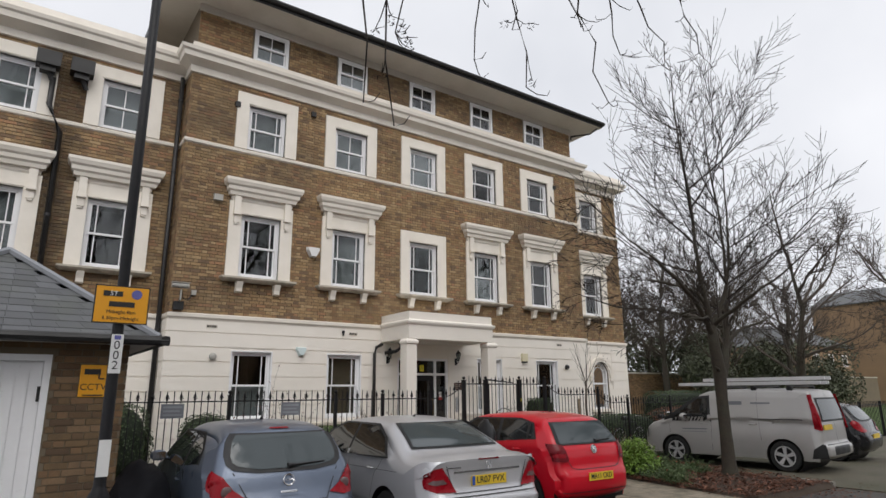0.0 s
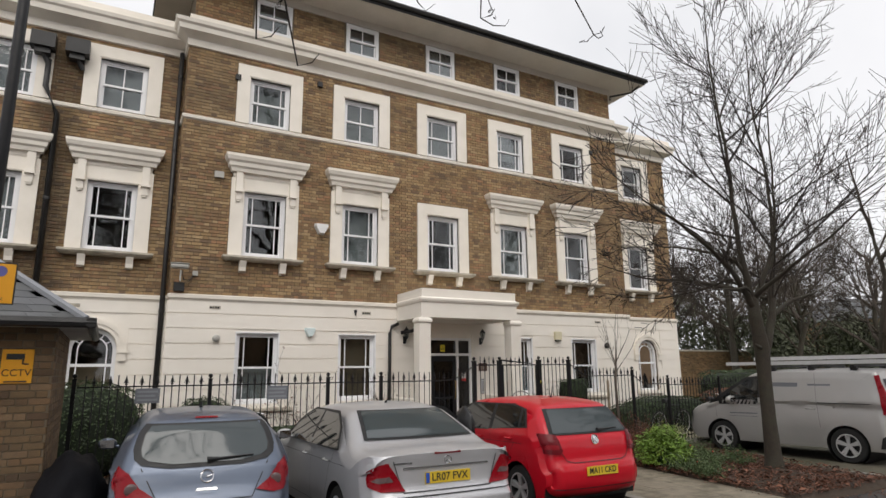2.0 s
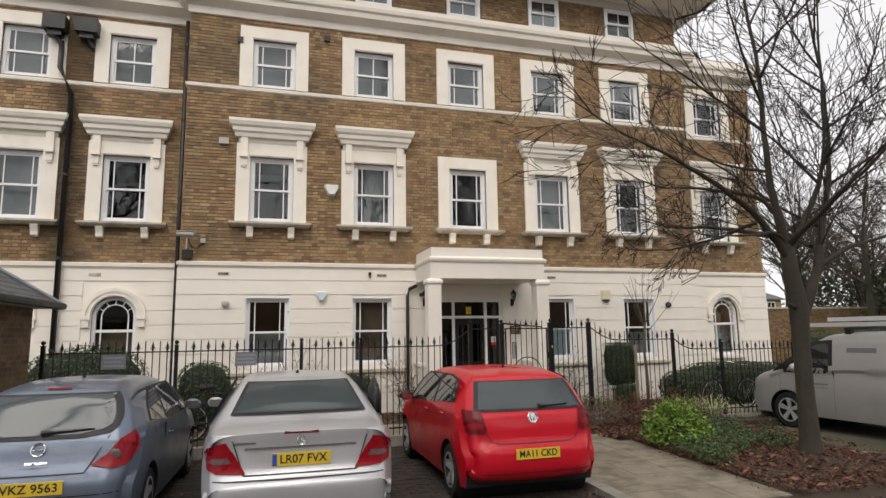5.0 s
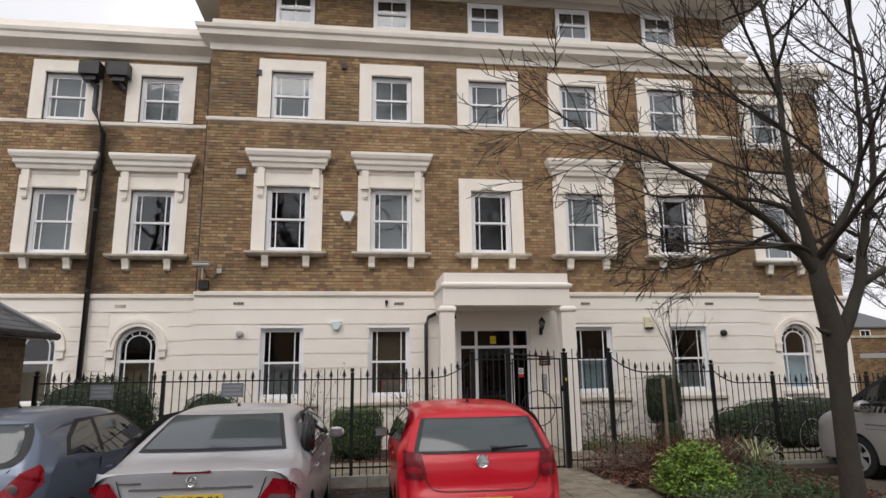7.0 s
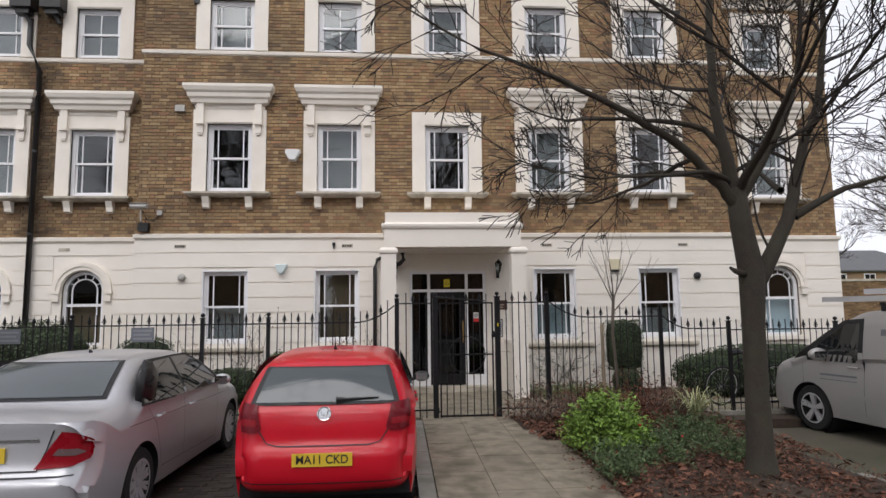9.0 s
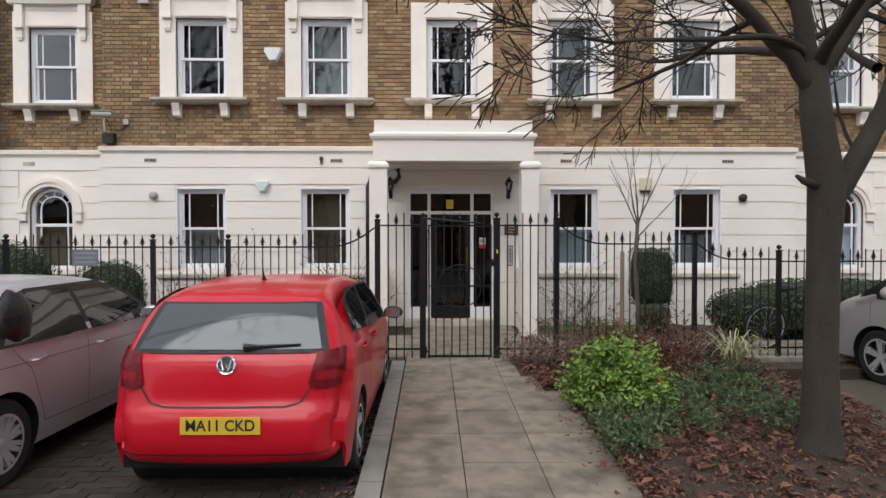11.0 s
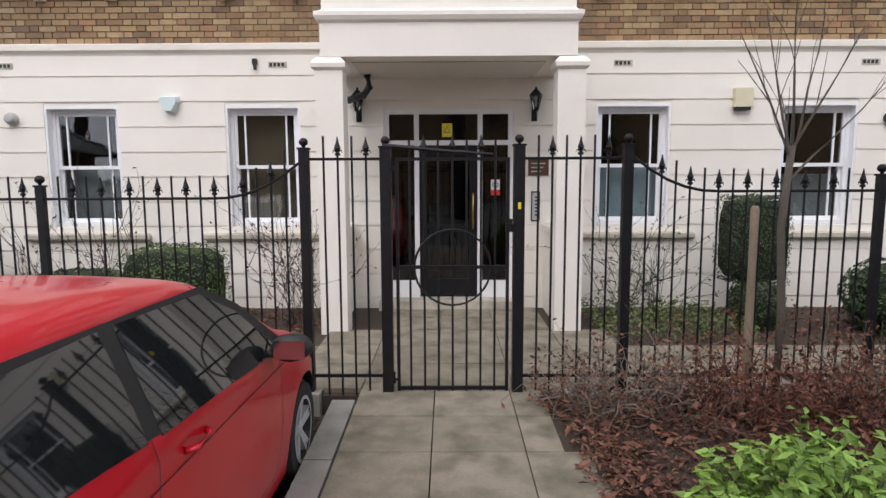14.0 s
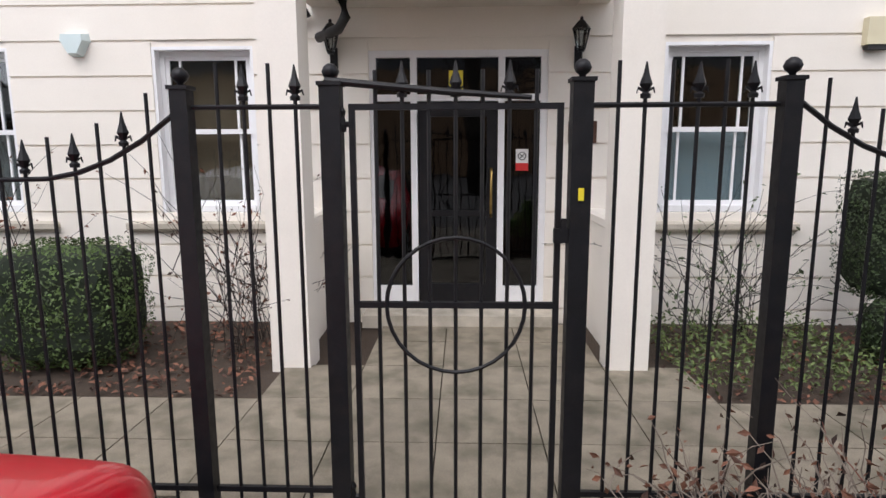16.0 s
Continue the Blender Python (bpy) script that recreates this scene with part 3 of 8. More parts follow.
def arch_window(c, n, fill):
    win = tagged(new("window_%d" % n), "round-headed white sash window with moulded stucco hood", "window", "windows of the building", "structure")
    y = YW + 0.04
    r = AR
    bm = bmesh.new()
    box(bm, c - r, c - r + 0.07, y, y + 0.1, A0, AS)
    box(bm, c + r - 0.07, c + r, y, y + 0.1, A0, AS)
    box(bm, c - r + 0.07, c + r - 0.07, y - 0.02, y + 0.1, A0, A0 + 0.06)
    ring_arc(bm, c, AS, r - 0.07, r, y, y + 0.1)
    part("window_frame", bm, M_WHITE, win)
    q = r - 0.17
    bm = bmesh.new()
    zm = AS - 0.30
    box(bm, c - r + 0.07, c + r - 0.07, y + 0.01, y + 0.06, zm - 0.03, zm + 0.03)
    for sx in (-1, 1):
        xx = c + sx * q
        box(bm, xx - 0.012, xx + 0.012, y + 0.02, y + 0.05, A0 + 0.06, AS)
    ring_arc(bm, c, AS, q - 0.012, q + 0.012, y + 0.02, y + 0.05)
    for k in range(1, 6):
        a = math.pi * k / 6
        p0 = (c + q * math.cos(a), y + 0.035, AS + q * math.sin(a))
        p1 = (c + (r - 0.06) * math.cos(a), y + 0.035, AS + (r - 0.06) * math.sin(a))
        tube(bm, [p0, p1], 0.012, 4)
    part("glazing_bar", bm, M_WHITE, win)
    bm = bmesh.new()
    vs = [bm.verts.new((c + (r - 0.06) * math.cos(math.pi * k / 20), y + 0.04, AS + (r - 0.06) * math.sin(math.pi * k / 20))) for k in range(21)]
    vs += [bm.verts.new((c - r + 0.06, y + 0.04, A0 + 0.05)), bm.verts.new((c + r - 0.06, y + 0.04, A0 + 0.05))]
    bm.faces.new(vs)
    p = part("pane", bm, M_GLASS, win)
    p.visible_shadow = False
    if fill:
        part("blind", boxes((c - r + 0.04, c + r - 0.04, y + 0.16, y + 0.17, A0, zm)), fill, win)
    hood = tagged(new("trim"), "moulded stucco arch over round-headed window", "window surround", "arch hoods", "structure")
    bm = bmesh.new()
    ring_arc(bm, c, AS, r + 0.02, r + 0.10, YW - 0.08, YW - 0.03)
    ring_arc(bm, c, AS, r + 0.10, r + 0.19, YW - 0.10, YW - 0.03)
    for sx in (-1, 1):
        x = c + sx * (r + 0.105)
        box(bm, x - 0.095, x + 0.095, YW - 0.11, YW - 0.03, AS - 0.06, AS)
        box(bm, x - 0.07, x + 0.07, YW - 0.09, YW - 0.03, AS - 0.22, AS - 0.06)
    box(bm, c - r - 0.12, c + r + 0.12, YW - 0.12, YW - 0.03, A0 - 0.10, A0 - 0.01)
    part("arch_moulding", bm, M_TRIM, hood)


for i, c in enumerate(LARCH + RARCH):
    wn_ += 1
    arch_window(c, wn_, M_FROST if i == 3 else M_BLIND)

# rooms behind the windows, their dimness put into the near-black colour
room = tagged(new("wall_inner"), "rooms behind the windows, coloured near-black to look unlit", "interior", kind="structure")
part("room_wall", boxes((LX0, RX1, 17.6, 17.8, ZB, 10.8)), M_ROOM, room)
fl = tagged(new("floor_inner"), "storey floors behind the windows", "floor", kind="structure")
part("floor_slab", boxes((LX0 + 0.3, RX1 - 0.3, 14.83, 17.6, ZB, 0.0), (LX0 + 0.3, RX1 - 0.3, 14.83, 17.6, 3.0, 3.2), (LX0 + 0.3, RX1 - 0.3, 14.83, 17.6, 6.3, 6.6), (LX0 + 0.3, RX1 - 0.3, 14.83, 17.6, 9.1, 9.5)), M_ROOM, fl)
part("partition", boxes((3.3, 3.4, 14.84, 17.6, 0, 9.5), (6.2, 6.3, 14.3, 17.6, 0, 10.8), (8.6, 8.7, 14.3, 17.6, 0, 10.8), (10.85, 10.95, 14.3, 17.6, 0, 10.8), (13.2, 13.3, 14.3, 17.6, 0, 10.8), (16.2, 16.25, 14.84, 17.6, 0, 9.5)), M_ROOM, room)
ends = tagged(new("wall_side"), "plain brick side wall of the building", "building", kind="structure")
bm = boxes((LX0 - 0.3, LX0, YW, 24, ZB, 9.6), (RX1 - 0.3, RX1, YW + 0.3, 24, ZB, 9.6), (LX0, RX1, 23.7, 24, ZB, 9.6), (LX0, RX1 - 0.3, YW + 0.3, 23.7, 9.55, 9.6))
part("wall_core", bm, M_MORTAR, ends)
bm = bmesh.new()
for a, b, c_, d in brick_cells(YW, 22.0, 3.3, 9.4, [], rnd)[:2600]:
    box(bm, RX1, RX1 + 0.01, a, b, c_, d)
part("bricks_side", bm, M_BRICKS, ends, kind="stuff")

# ---- porch ----
porch = tagged(new("porch"), "cream rendered porch canopy on square columns", "porch", kind="structure")
PX0, PX1, PY = 8.42, 11.08, 12.56
bm = bmesh.new()
moulding(bm, PX0, PX1, PY, YM - 0.03, [(0.0, 2.90), (0.0, 3.24), (0.03, 3.26), (0.05, 3.30), (0.05, 3.34), (0.0, 3.36), (-0.02, 3.38), (-0.02, 3.57), (-0.10, 3.58)])
part("canopy", bm, M_STUCCO, porch)
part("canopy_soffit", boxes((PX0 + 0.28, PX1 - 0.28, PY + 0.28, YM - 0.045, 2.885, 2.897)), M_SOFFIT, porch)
for x in (8.36, 10.88):
    bm = bmesh.new()
    box(bm, x, x + 0.29, PY - 0.01, PY + 0.28, ZB, 2.80)
    moulding(bm, x, x + 0.29, PY - 0.01, PY + 0.28, [(0.0, 2.76), (0.03, 2.79), (0.035, 2.83), (0.02, 2.86), (-0.02, 2.898)])
    part("column", bm, M_STUCCO, porch)
for x in (8.36, 10.95):
    bm = bmesh.new()
    box(bm, x + 0.02, x + 0.16, PY + 0.28, YM - 0.045, ZB, 0.98)
    moulding(bm, x + 0.02, x + 0.16, PY + 0.31, YM - 0.045, [(0.0, 0.98), (0.03, 1.0), (0.03, 1.06), (0, 1.08)])
    part("low_wall", bm, M_STUCCO, porch)

M_DOORGLASS = glass_mat("dark_door_glass", (0.22, 0.25, 0.30), 0.02, 2.0)
door = tagged(new("door_1"), "black glazed entrance door in white frame with side lights", "door", kind="structure")
DX0, DX1, DZ = 8.93, 10.57, 2.52
yd = YM - 0.02
part("door_frame", boxes((DX0, DX0 + 0.06, yd, yd + 0.1, 0.1, DZ), (DX1 - 0.06, DX1, yd, yd + 0.1, 0.1, DZ), (DX0 + 0.06, DX1 - 0.06, yd, yd + 0.1, DZ - 0.06, DZ), (DX0 + 0.06, DX1 - 0.06, yd, yd + 0.1, 2.07, 2.13),
    (9.31, 9.37, yd, yd + 0.1, 0.1, 2.07), (10.12, 10.18, yd, yd + 0.1, 0.1, 2.07), (9.31, 9.37, yd, yd + 0.1, 2.13, DZ - 0.06), (10.12, 10.18, yd, yd + 0.1, 2.13, DZ - 0.06),
    (DX0 + 0.06, 9.31, yd + 0.01, yd + 0.09, 0.1, 0.32), (10.18, DX1 - 0.06, yd + 0.01, yd + 0.09, 0.1, 0.32)), M_WHITE, door)
for xa, xb, za, zb in ((DX0 + 0.06, 9.31, 0.32, 2.07), (10.18, DX1 - 0.06, 0.32, 2.07), (DX0 + 0.06, 9.31, 2.13, DZ - 0.06), (9.37, 10.12, 2.13, DZ - 0.06), (10.18, DX1 - 0.06, 2.13, DZ - 0.06)):
    p = part("pane", pane_mesh(xa, xb, za, zb, yd + 0.05), M_DOORGLASS, door)
    p.visible_shadow = False
leaf = part("door_leaf", boxes((9.38, 9.47, yd + 0.03, yd + 0.08, 0.12, 2.06), (10.02, 10.11, yd + 0.03, yd + 0.08, 0.12, 2.06), (9.47, 10.02, yd + 0.03, yd + 0.08, 1.93, 2.06), (9.47, 10.02, yd + 0.03, yd + 0.08, 0.12, 0.34), (9.47, 10.02, yd + 0.04, yd + 0.07, 1.0, 1.05)), M_BLACK, door, "black painted door leaf")
p = part("pane", pane_mesh(9.47, 10.02, 0.34, 1.93, yd + 0.055), M_DOORGLASS, leaf)
p.visible_shadow = False
step = tagged(part("step", boxes((8.86, 10.64, YM - 0.30, YM + 0.2, -0.02, 0.10)), M_SILL), "worn stone door step", "step", kind="structure")

# ---- ground ----
ground = tagged(part("ground", boxes((-400, 400, -400, 400, -0.6, ZB)), M_ASPHALT), "dark grey asphalt road surface", "ground", kind="structure")


# ---- fence ----
FENCE = thing("fence", "black iron railings with spear tops and taller panels at gate", "fence")
def post(x, h, big, y=10.72):
    p = thing("fence_post", "", "", "", (x, y, ZB))
    p.parent = FENCE
    w = 0.041 if x in (9.27, 10.27) else 0.035 if big else 0.027
    bm = bmesh.new()
    box(bm, -w, w, -w, w, 0, h - ZB - 0.09)
    box(bm, -w - 0.008, w + 0.008, -w - 0.008, w + 0.008, h - ZB - 0.09, h - ZB - 0.075)
    part("shaft", bm, M_BLACK, p)
    bm = bmesh.new()
    lathe(bm, (0, 0, h - ZB - 0.075), [(0.012, 0), (0.014, 0.012), (0.028, 0.022), (0.036, 0.04), (0.028, 0.06), (0.012, 0.072)], 10)
    part("finial", bm, M_BLACK, p, smooth=True)


def bar_mesh(h, spear):
    bm = bmesh.new()
    tube(bm, [(0, 0, 0.06), (0, 0, h)], 0.0085, 6)
    if spear:
        lathe(bm, (0, 0, h), [(0.02, -0.005), (0.022, 0.01), (0.01, 0.02), (0.018, 0.035), (0.026, 0.05), (0.012, 0.09), (0.003, 0.135)], 6)
        for sx in (-1, 1):
            tube(bm, [(0, 0, h + 0.02), (sx * 0.03, 0, h + 0.035), (sx * 0.035, 0, h + 0.015)], [0.009, 0.007, 0.003], 4)
    me = bpy.data.meshes.new("bar")
    bm.to_mesh(me)
    bm.free()
    me.materials.append(M_BLACK)
    return me


def panel(x0, x1, rail, curve_l=0.0, curve_r=0.0, y=10.72, n=None, low=0.12):
    """A run of railings between posts; curve_l and curve_r are how far the top rail sweeps up to the post."""
    f = thing("fence_panel", "", "", "", ((x0 + x1) / 2, y, ZB))
    f.parent = FENCE
    L = x1 - x0
    n = n or max(2, round(L / 0.108))
    sweep = min(0.62, L * 0.45)

    def top(x):
        z = rail
        if curve_l and x < x0 + sweep:
            z += curve_l * ((1 - (x - x0) / sweep) ** 2)
        if curve_r and x > x1 - sweep:
            z += curve_r * ((1 - (x1 - x) / sweep) ** 2)
        return z
    bm = bmesh.new()
    k = 14
    xs = [x0 + L * i / k for i in range(k + 1)]
    tube(bm, [(x - (x0 + x1) / 2, 0, top(x) - ZB) for x in xs], 0.011, 6)
    part("top_rail", bm, M_BLACK, f)
    bm = boxes((-L / 2, L / 2, -0.011, 0.011, low - ZB - 0.012, low - ZB + 0.012))
    part("bottom_rail", bm, M_BLACK, f)
    for i in range(1, n):
        x = x0 + L * i / n
        spear = i % 2 == 0
        h = top(x) - ZB + (0.03 if spear else 0.17)
        key = (round(h, 3), spear)
        if key not in BARS:
            BARS[key] = bar_mesh(*key)
        ob = new("bar", BARS[key])
        ob.parent = f
        ob.location = (x - (x0 + x1) / 2, 0, 0)


BARS = {}
POSTS = [(1.86, 1.70, False), (3.72, 1.68, False), (5.66, 1.68, False), (6.66, 1.68, False), (8.66, 1.95, True), (9.27, 1.96, True), (10.27, 1.97, True), (11.08, 1.97, True), (12.97, 1.74, False), (14.13, 1.53, False), (16.0, 1.5, False), (17.9, 1.5, False), (19.8, 1.5, False), (21.7, 1.5, False)]
for x, h, big in POSTS:
    post(x, h, big)
panel(1.90, 3.69, 1.50)
panel(3.75, 5.63, 1.50)
panel(5.69, 6.63, 1.50)
panel(6.69, 8.62, 1.50, curve_r=0.26)
panel(8.70, 9.23, 1.79)
panel(10.31, 11.04, 1.79)
panel(11.12, 12.94, 1.54, curve_l=0.26)
panel(13.0, 14.10, 1.33, curve_l=0.22)
panel(14.16, 15.97, 1.30)
panel(16.03, 17.87, 1.30)
panel(17.93, 19.77, 1.30)
panel(19.83, 21.67, 1.30)


# ---- gate and things on the fence ----
gate = thing("gate", "black iron gate with hoop of flat bar in its middle", "gate", at=(9.77, 10.72, ZB))
gz = -ZB
W2 = 0.43
part("gate_frame", boxes((-W2, -W2 + 0.024, -0.012, 0.012, 0.14, 1.80 + gz), (W2 - 0.024, W2, -0.012, 0.012, 0.14, 1.80 + gz), (-W2 + 0.024, W2 - 0.024, -0.012, 0.012, 0.22, 0.245), (-W2 + 0.024, W2 - 0.024, -0.014, 0.014, 0.96 + gz, 0.985 + gz), (-W2 + 0.024, W2 - 0.024, -0.012, 0.012, 1.776 + gz, 1.80 + gz)), M_BLACK, gate)
for i in range(1, 8):
    x = -W2 + 2 * W2 * i / 8
    spear = i % 2 == 0
    ob = new("bar", bar_mesh(1.83 + gz if spear else 1.93 + gz, spear))
    ob.parent, ob.location = gate, (x, 0, 0)
bm = bmesh.new()
for y0 in (-0.02, 0.008):
    pts = [(0.29 * math.cos(a * math.tau / 32), y0 + 0.006, 0.97 + gz + 0.29 * math.sin(a * math.tau / 32)) for a in range(33)]
    if y0 < 0:
        tube(bm, pts, 0.009, 6)
part("hoop", bm, M_BLACK, gate)
for z in (0.30, 1.72 + gz):
    bm = bmesh.new()
    tube(bm, [(-W2 - 0.045, 0, z), (-W2 + 0.02, 0, z)], 0.012, 6)
    lathe(bm, (-W2 - 0.03, 0, z - 0.03), [(0.018, 0), (0.02, 0.03), (0.012, 0.06), (0.018, 0.08), (0.01, 0.095)], 8)
    part("hinge", bm, M_BLACK, gate)
part("latch", boxes((W2 - 0.03, W2 + 0.06, -0.03, 0.0, 1.24 + gz, 1.30 + gz), (W2 - 0.005, W2 + 0.02, -0.035, -0.01, 1.29 + gz, 1.34 + gz)), M_BLACK, gate)
closer = thing("gate_closer", "black sprung closer arm across top of gate", "gate closer", at=(9.77, 10.70, 1.86))
bm = bmesh.new()
tube(bm, [(-0.52, 0, 0.03), (-0.05, 0.0, -0.015), (0.30, 0, -0.04)], [0.016, 0.014, 0.010], 8)
part("arm", bm, M_BLACK, closer)
M_YELLOW = mat("yellow_sign", (0.75, 0.62, 0.03), 0.4, vary=0.05, bump=0)
M_INK = mat("black_ink", (0.02, 0.02, 0.02), 0.5, vary=0.05, bump=0)
M_SIGNGREY = mat("grey_sign", (0.16, 0.17, 0.19), 0.5, vary=0.08, bump=0)
M_PAPER = mat("white_sign", (0.75, 0.75, 0.74), 0.5, vary=0.04, bump=0)
M_REDSIGN = mat("red_sign", (0.6, 0.03, 0.03), 0.4, vary=0.05, bump=0)
for x in (2.83, 4.78):
    s = thing("fence_sign", "small grey notice plate tied to iron railings", "sign", "fence signs", (x, 10.69, 1.36))
    part("plate", boxes((-0.17, 0.17, -0.006, 0.006, -0.11, 0.11)), M_SIGNGREY, s)
    part("lettering", boxes(*[(-0.14, 0.14 - 0.03 * (k % 2), -0.009, -0.006, -0.075 + 0.06 * k, -0.045 + 0.06 * k) for k in range(3)]), M_LEAD, s)


# ---- cars ----
M_TYRE = mat("tyre_rubber", (0.015, 0.015, 0.015), 0.85, vary=0.2, bump=0.2)
M_ALLOY = mat("alloy_wheel", (0.52, 0.52, 0.53), 0.38, metal=0.35, vary=0.06, bump=0)
M_CARBLACK = mat("black_plastic", (0.015, 0.015, 0.016), 0.55, vary=0.15, bump=0.05)
M_CHROME = mat("chrome", (0.7, 0.7, 0.71), 0.12, metal=1.0, vary=0.02, bump=0)
M_LAMP = mat("red_lamp_lens", (0.26, 0.003, 0.010), 0.3, vary=0.1, bump=0, coat=0.05, spec=0.25)
M_LAMPDK = mat("dark_lamp_lens", (0.14, 0.003, 0.008), 0.3, vary=0.1, bump=0, coat=0.05, spec=0.25)
M_LAMPCL = mat("clear_lamp_lens", (0.13, 0.085, 0.085), 0.3, vary=0.1, bump=0, coat=0.3)
M_PLATE = mat("yellow_plate", (0.72, 0.50, 0.04), 0.4, vary=0.03, bump=0)
M_PLATEBLUE = mat("plate_blue_band", (0.02, 0.08, 0.4), 0.4, vary=0.03, bump=0)


def paint(name, color, metal, rough):
    return mat(name, color, rough, metal=metal, vary=0.03, scale=2, grain=300, bump=0.0, coat=0.45, spec=0.3, dirt=tuple(c * 0.75 for c in color), dirt_scale=1.5, dirt_amount=0.25)


P_RED = paint("red_car_paint", (0.54, 0.005, 0.018), 0.0, 0.33)
P_SILVER = paint("silver_car_paint", (0.56, 0.56, 0.58), 0.5, 0.36)
P_BLUE = paint("blue_grey_car_paint", (0.15, 0.18, 0.24), 0.5, 0.34)
P_VAN = paint("silver_van_paint", (0.44, 0.43, 0.42), 0.4, 0.38)
P_BLACK = paint("black_car_paint", (0.012, 0.012, 0.014), 0.1, 0.25)


from mathutils.bvhtree import BVHTree


class Shape:
    """A car body from its side outline: a list of (y, z) from the rear bumper over the roof to the front bumper."""

    def __init__(self, top, width, floor, r=0.11, belt=0.95, tumble=0.78, taper=0.14, taper_len=0.9, roof=1.45):
        dense = []
        for i in range(len(top) - 1):
            p0, p1, p2, p3 = (Vector((*top[max(0, min(len(top) - 1, j))], 0)) for j in (i - 1, i, i + 1, i + 2))
            n = 4
            for k in range(n):
                t = k / n
                dense.append(0.5 * ((2 * p1) + (p2 - p0) * t + (2 * p0 - 5 * p1 + 4 * p2 - p3) * t * t + (3 * p1 - p0 - 3 * p2 + p3) * t ** 3))
        dense.append(Vector((*top[-1], 0)))
        self.c = [(p.x, p.y) for p in dense]
        self.W, self.floor, self.r, self.belt, self.tumble, self.taper, self.tl, self.roof = width / 2, floor, r, belt, tumble, taper, taper_len, roof
        self.L = max(p[0] for p in self.c)

    def hw(self, y, z):
        w = self.W
        if z > self.belt:
            t = min(1, (z - self.belt) / (self.roof - self.belt))
            w *= 1 - (1 - self.tumble) * (t ** 1.15)
        elif z < 0.55:
            w *= 1 - 0.06 * ((0.55 - z) / 0.4) ** 2
        else:
            w *= 1 - 0.025 * ((z - 0.62) / 0.35) ** 2
        d = max(0, self.tl - y) / self.tl
        e = max(0, y - (self.L - self.tl)) / self.tl
        return w * (1 - self.taper * d ** 3 - (self.taper + 0.06) * e ** 2.5)

    def point(self, i):
        i = max(0, min(len(self.c) - 1.001, i))
        k = int(i)
        t = i - k
        a, b = self.c[k], self.c[k + 1]
        return a[0] + (b[0] - a[0]) * t, a[1] + (b[1] - a[1]) * t

    def normal(self, i):
        a, b = self.point(i - 1.0), self.point(i + 1.0)
        d = Vector((b[0] - a[0], b[1] - a[1]))
        return Vector((d.y, -d.x)).normalized()

    def shell(self, x, i, out=0.0):
        """Point on the top or end skin at side position x and outline index i."""
        y, z = self.point(i)
        n = self.normal(i)
        h = self.hw(y, z)
        q = abs(x) - (h - self.r)
        inset = 0.035 * (abs(x) / h) ** 2
        if q > 0:
            s = min(1.0, q / self.r)
            inset += self.r * 0.75 * (1 - math.sqrt(max(0, 1 - s * s)))
        inset -= out
        return Vector((x, y + n.x * inset, z + n.y * inset))

    def index_at(self, z):
        for k in range(len(self.c) - 1):
            if self.c[k][1] <= z <= self.c[k + 1][1]:
                return k + (z - self.c[k][1]) / max(1e-6, self.c[k + 1][1] - self.c[k][1])
        return 0

    def rear(self, x, z, out=0.0):
        """Point on the skin seen from behind; past the corner x runs on round it."""
        h = self.hw(0.3, z)
        R, sx = 0.22, (1 if x > 0 else -1)
        if abs(x) <= h - R:
            hit = self.tree.ray_cast(Vector((x, -2, z)), Vector((0, 1, 0)))
        else:
            a = min(1.5, (abs(x) - (h - R)) / R)
            d = Vector((sx * math.sin(a), -math.cos(a), 0))
            c = Vector((sx * (h - R), self.point(self.index_at(z))[0] + R, z))
            hit = self.tree.ray_cast(c + d * 1.5, -d)
        if hit[0] is None:
            y, zz = self.point(self.index_at(z))
            return Vector((x, y - out, zz))
        n = hit[1] if hit[1].dot(hit[0] - Vector((0, self.L / 2, z))) > 0 else -hit[1]
        return hit[0] + n * out

    def side(self, y, z, sx, out=0.0):
        """Point on the flank at length y and height z."""
        return Vector((sx * (self.hw(y, z) + out), y, z))


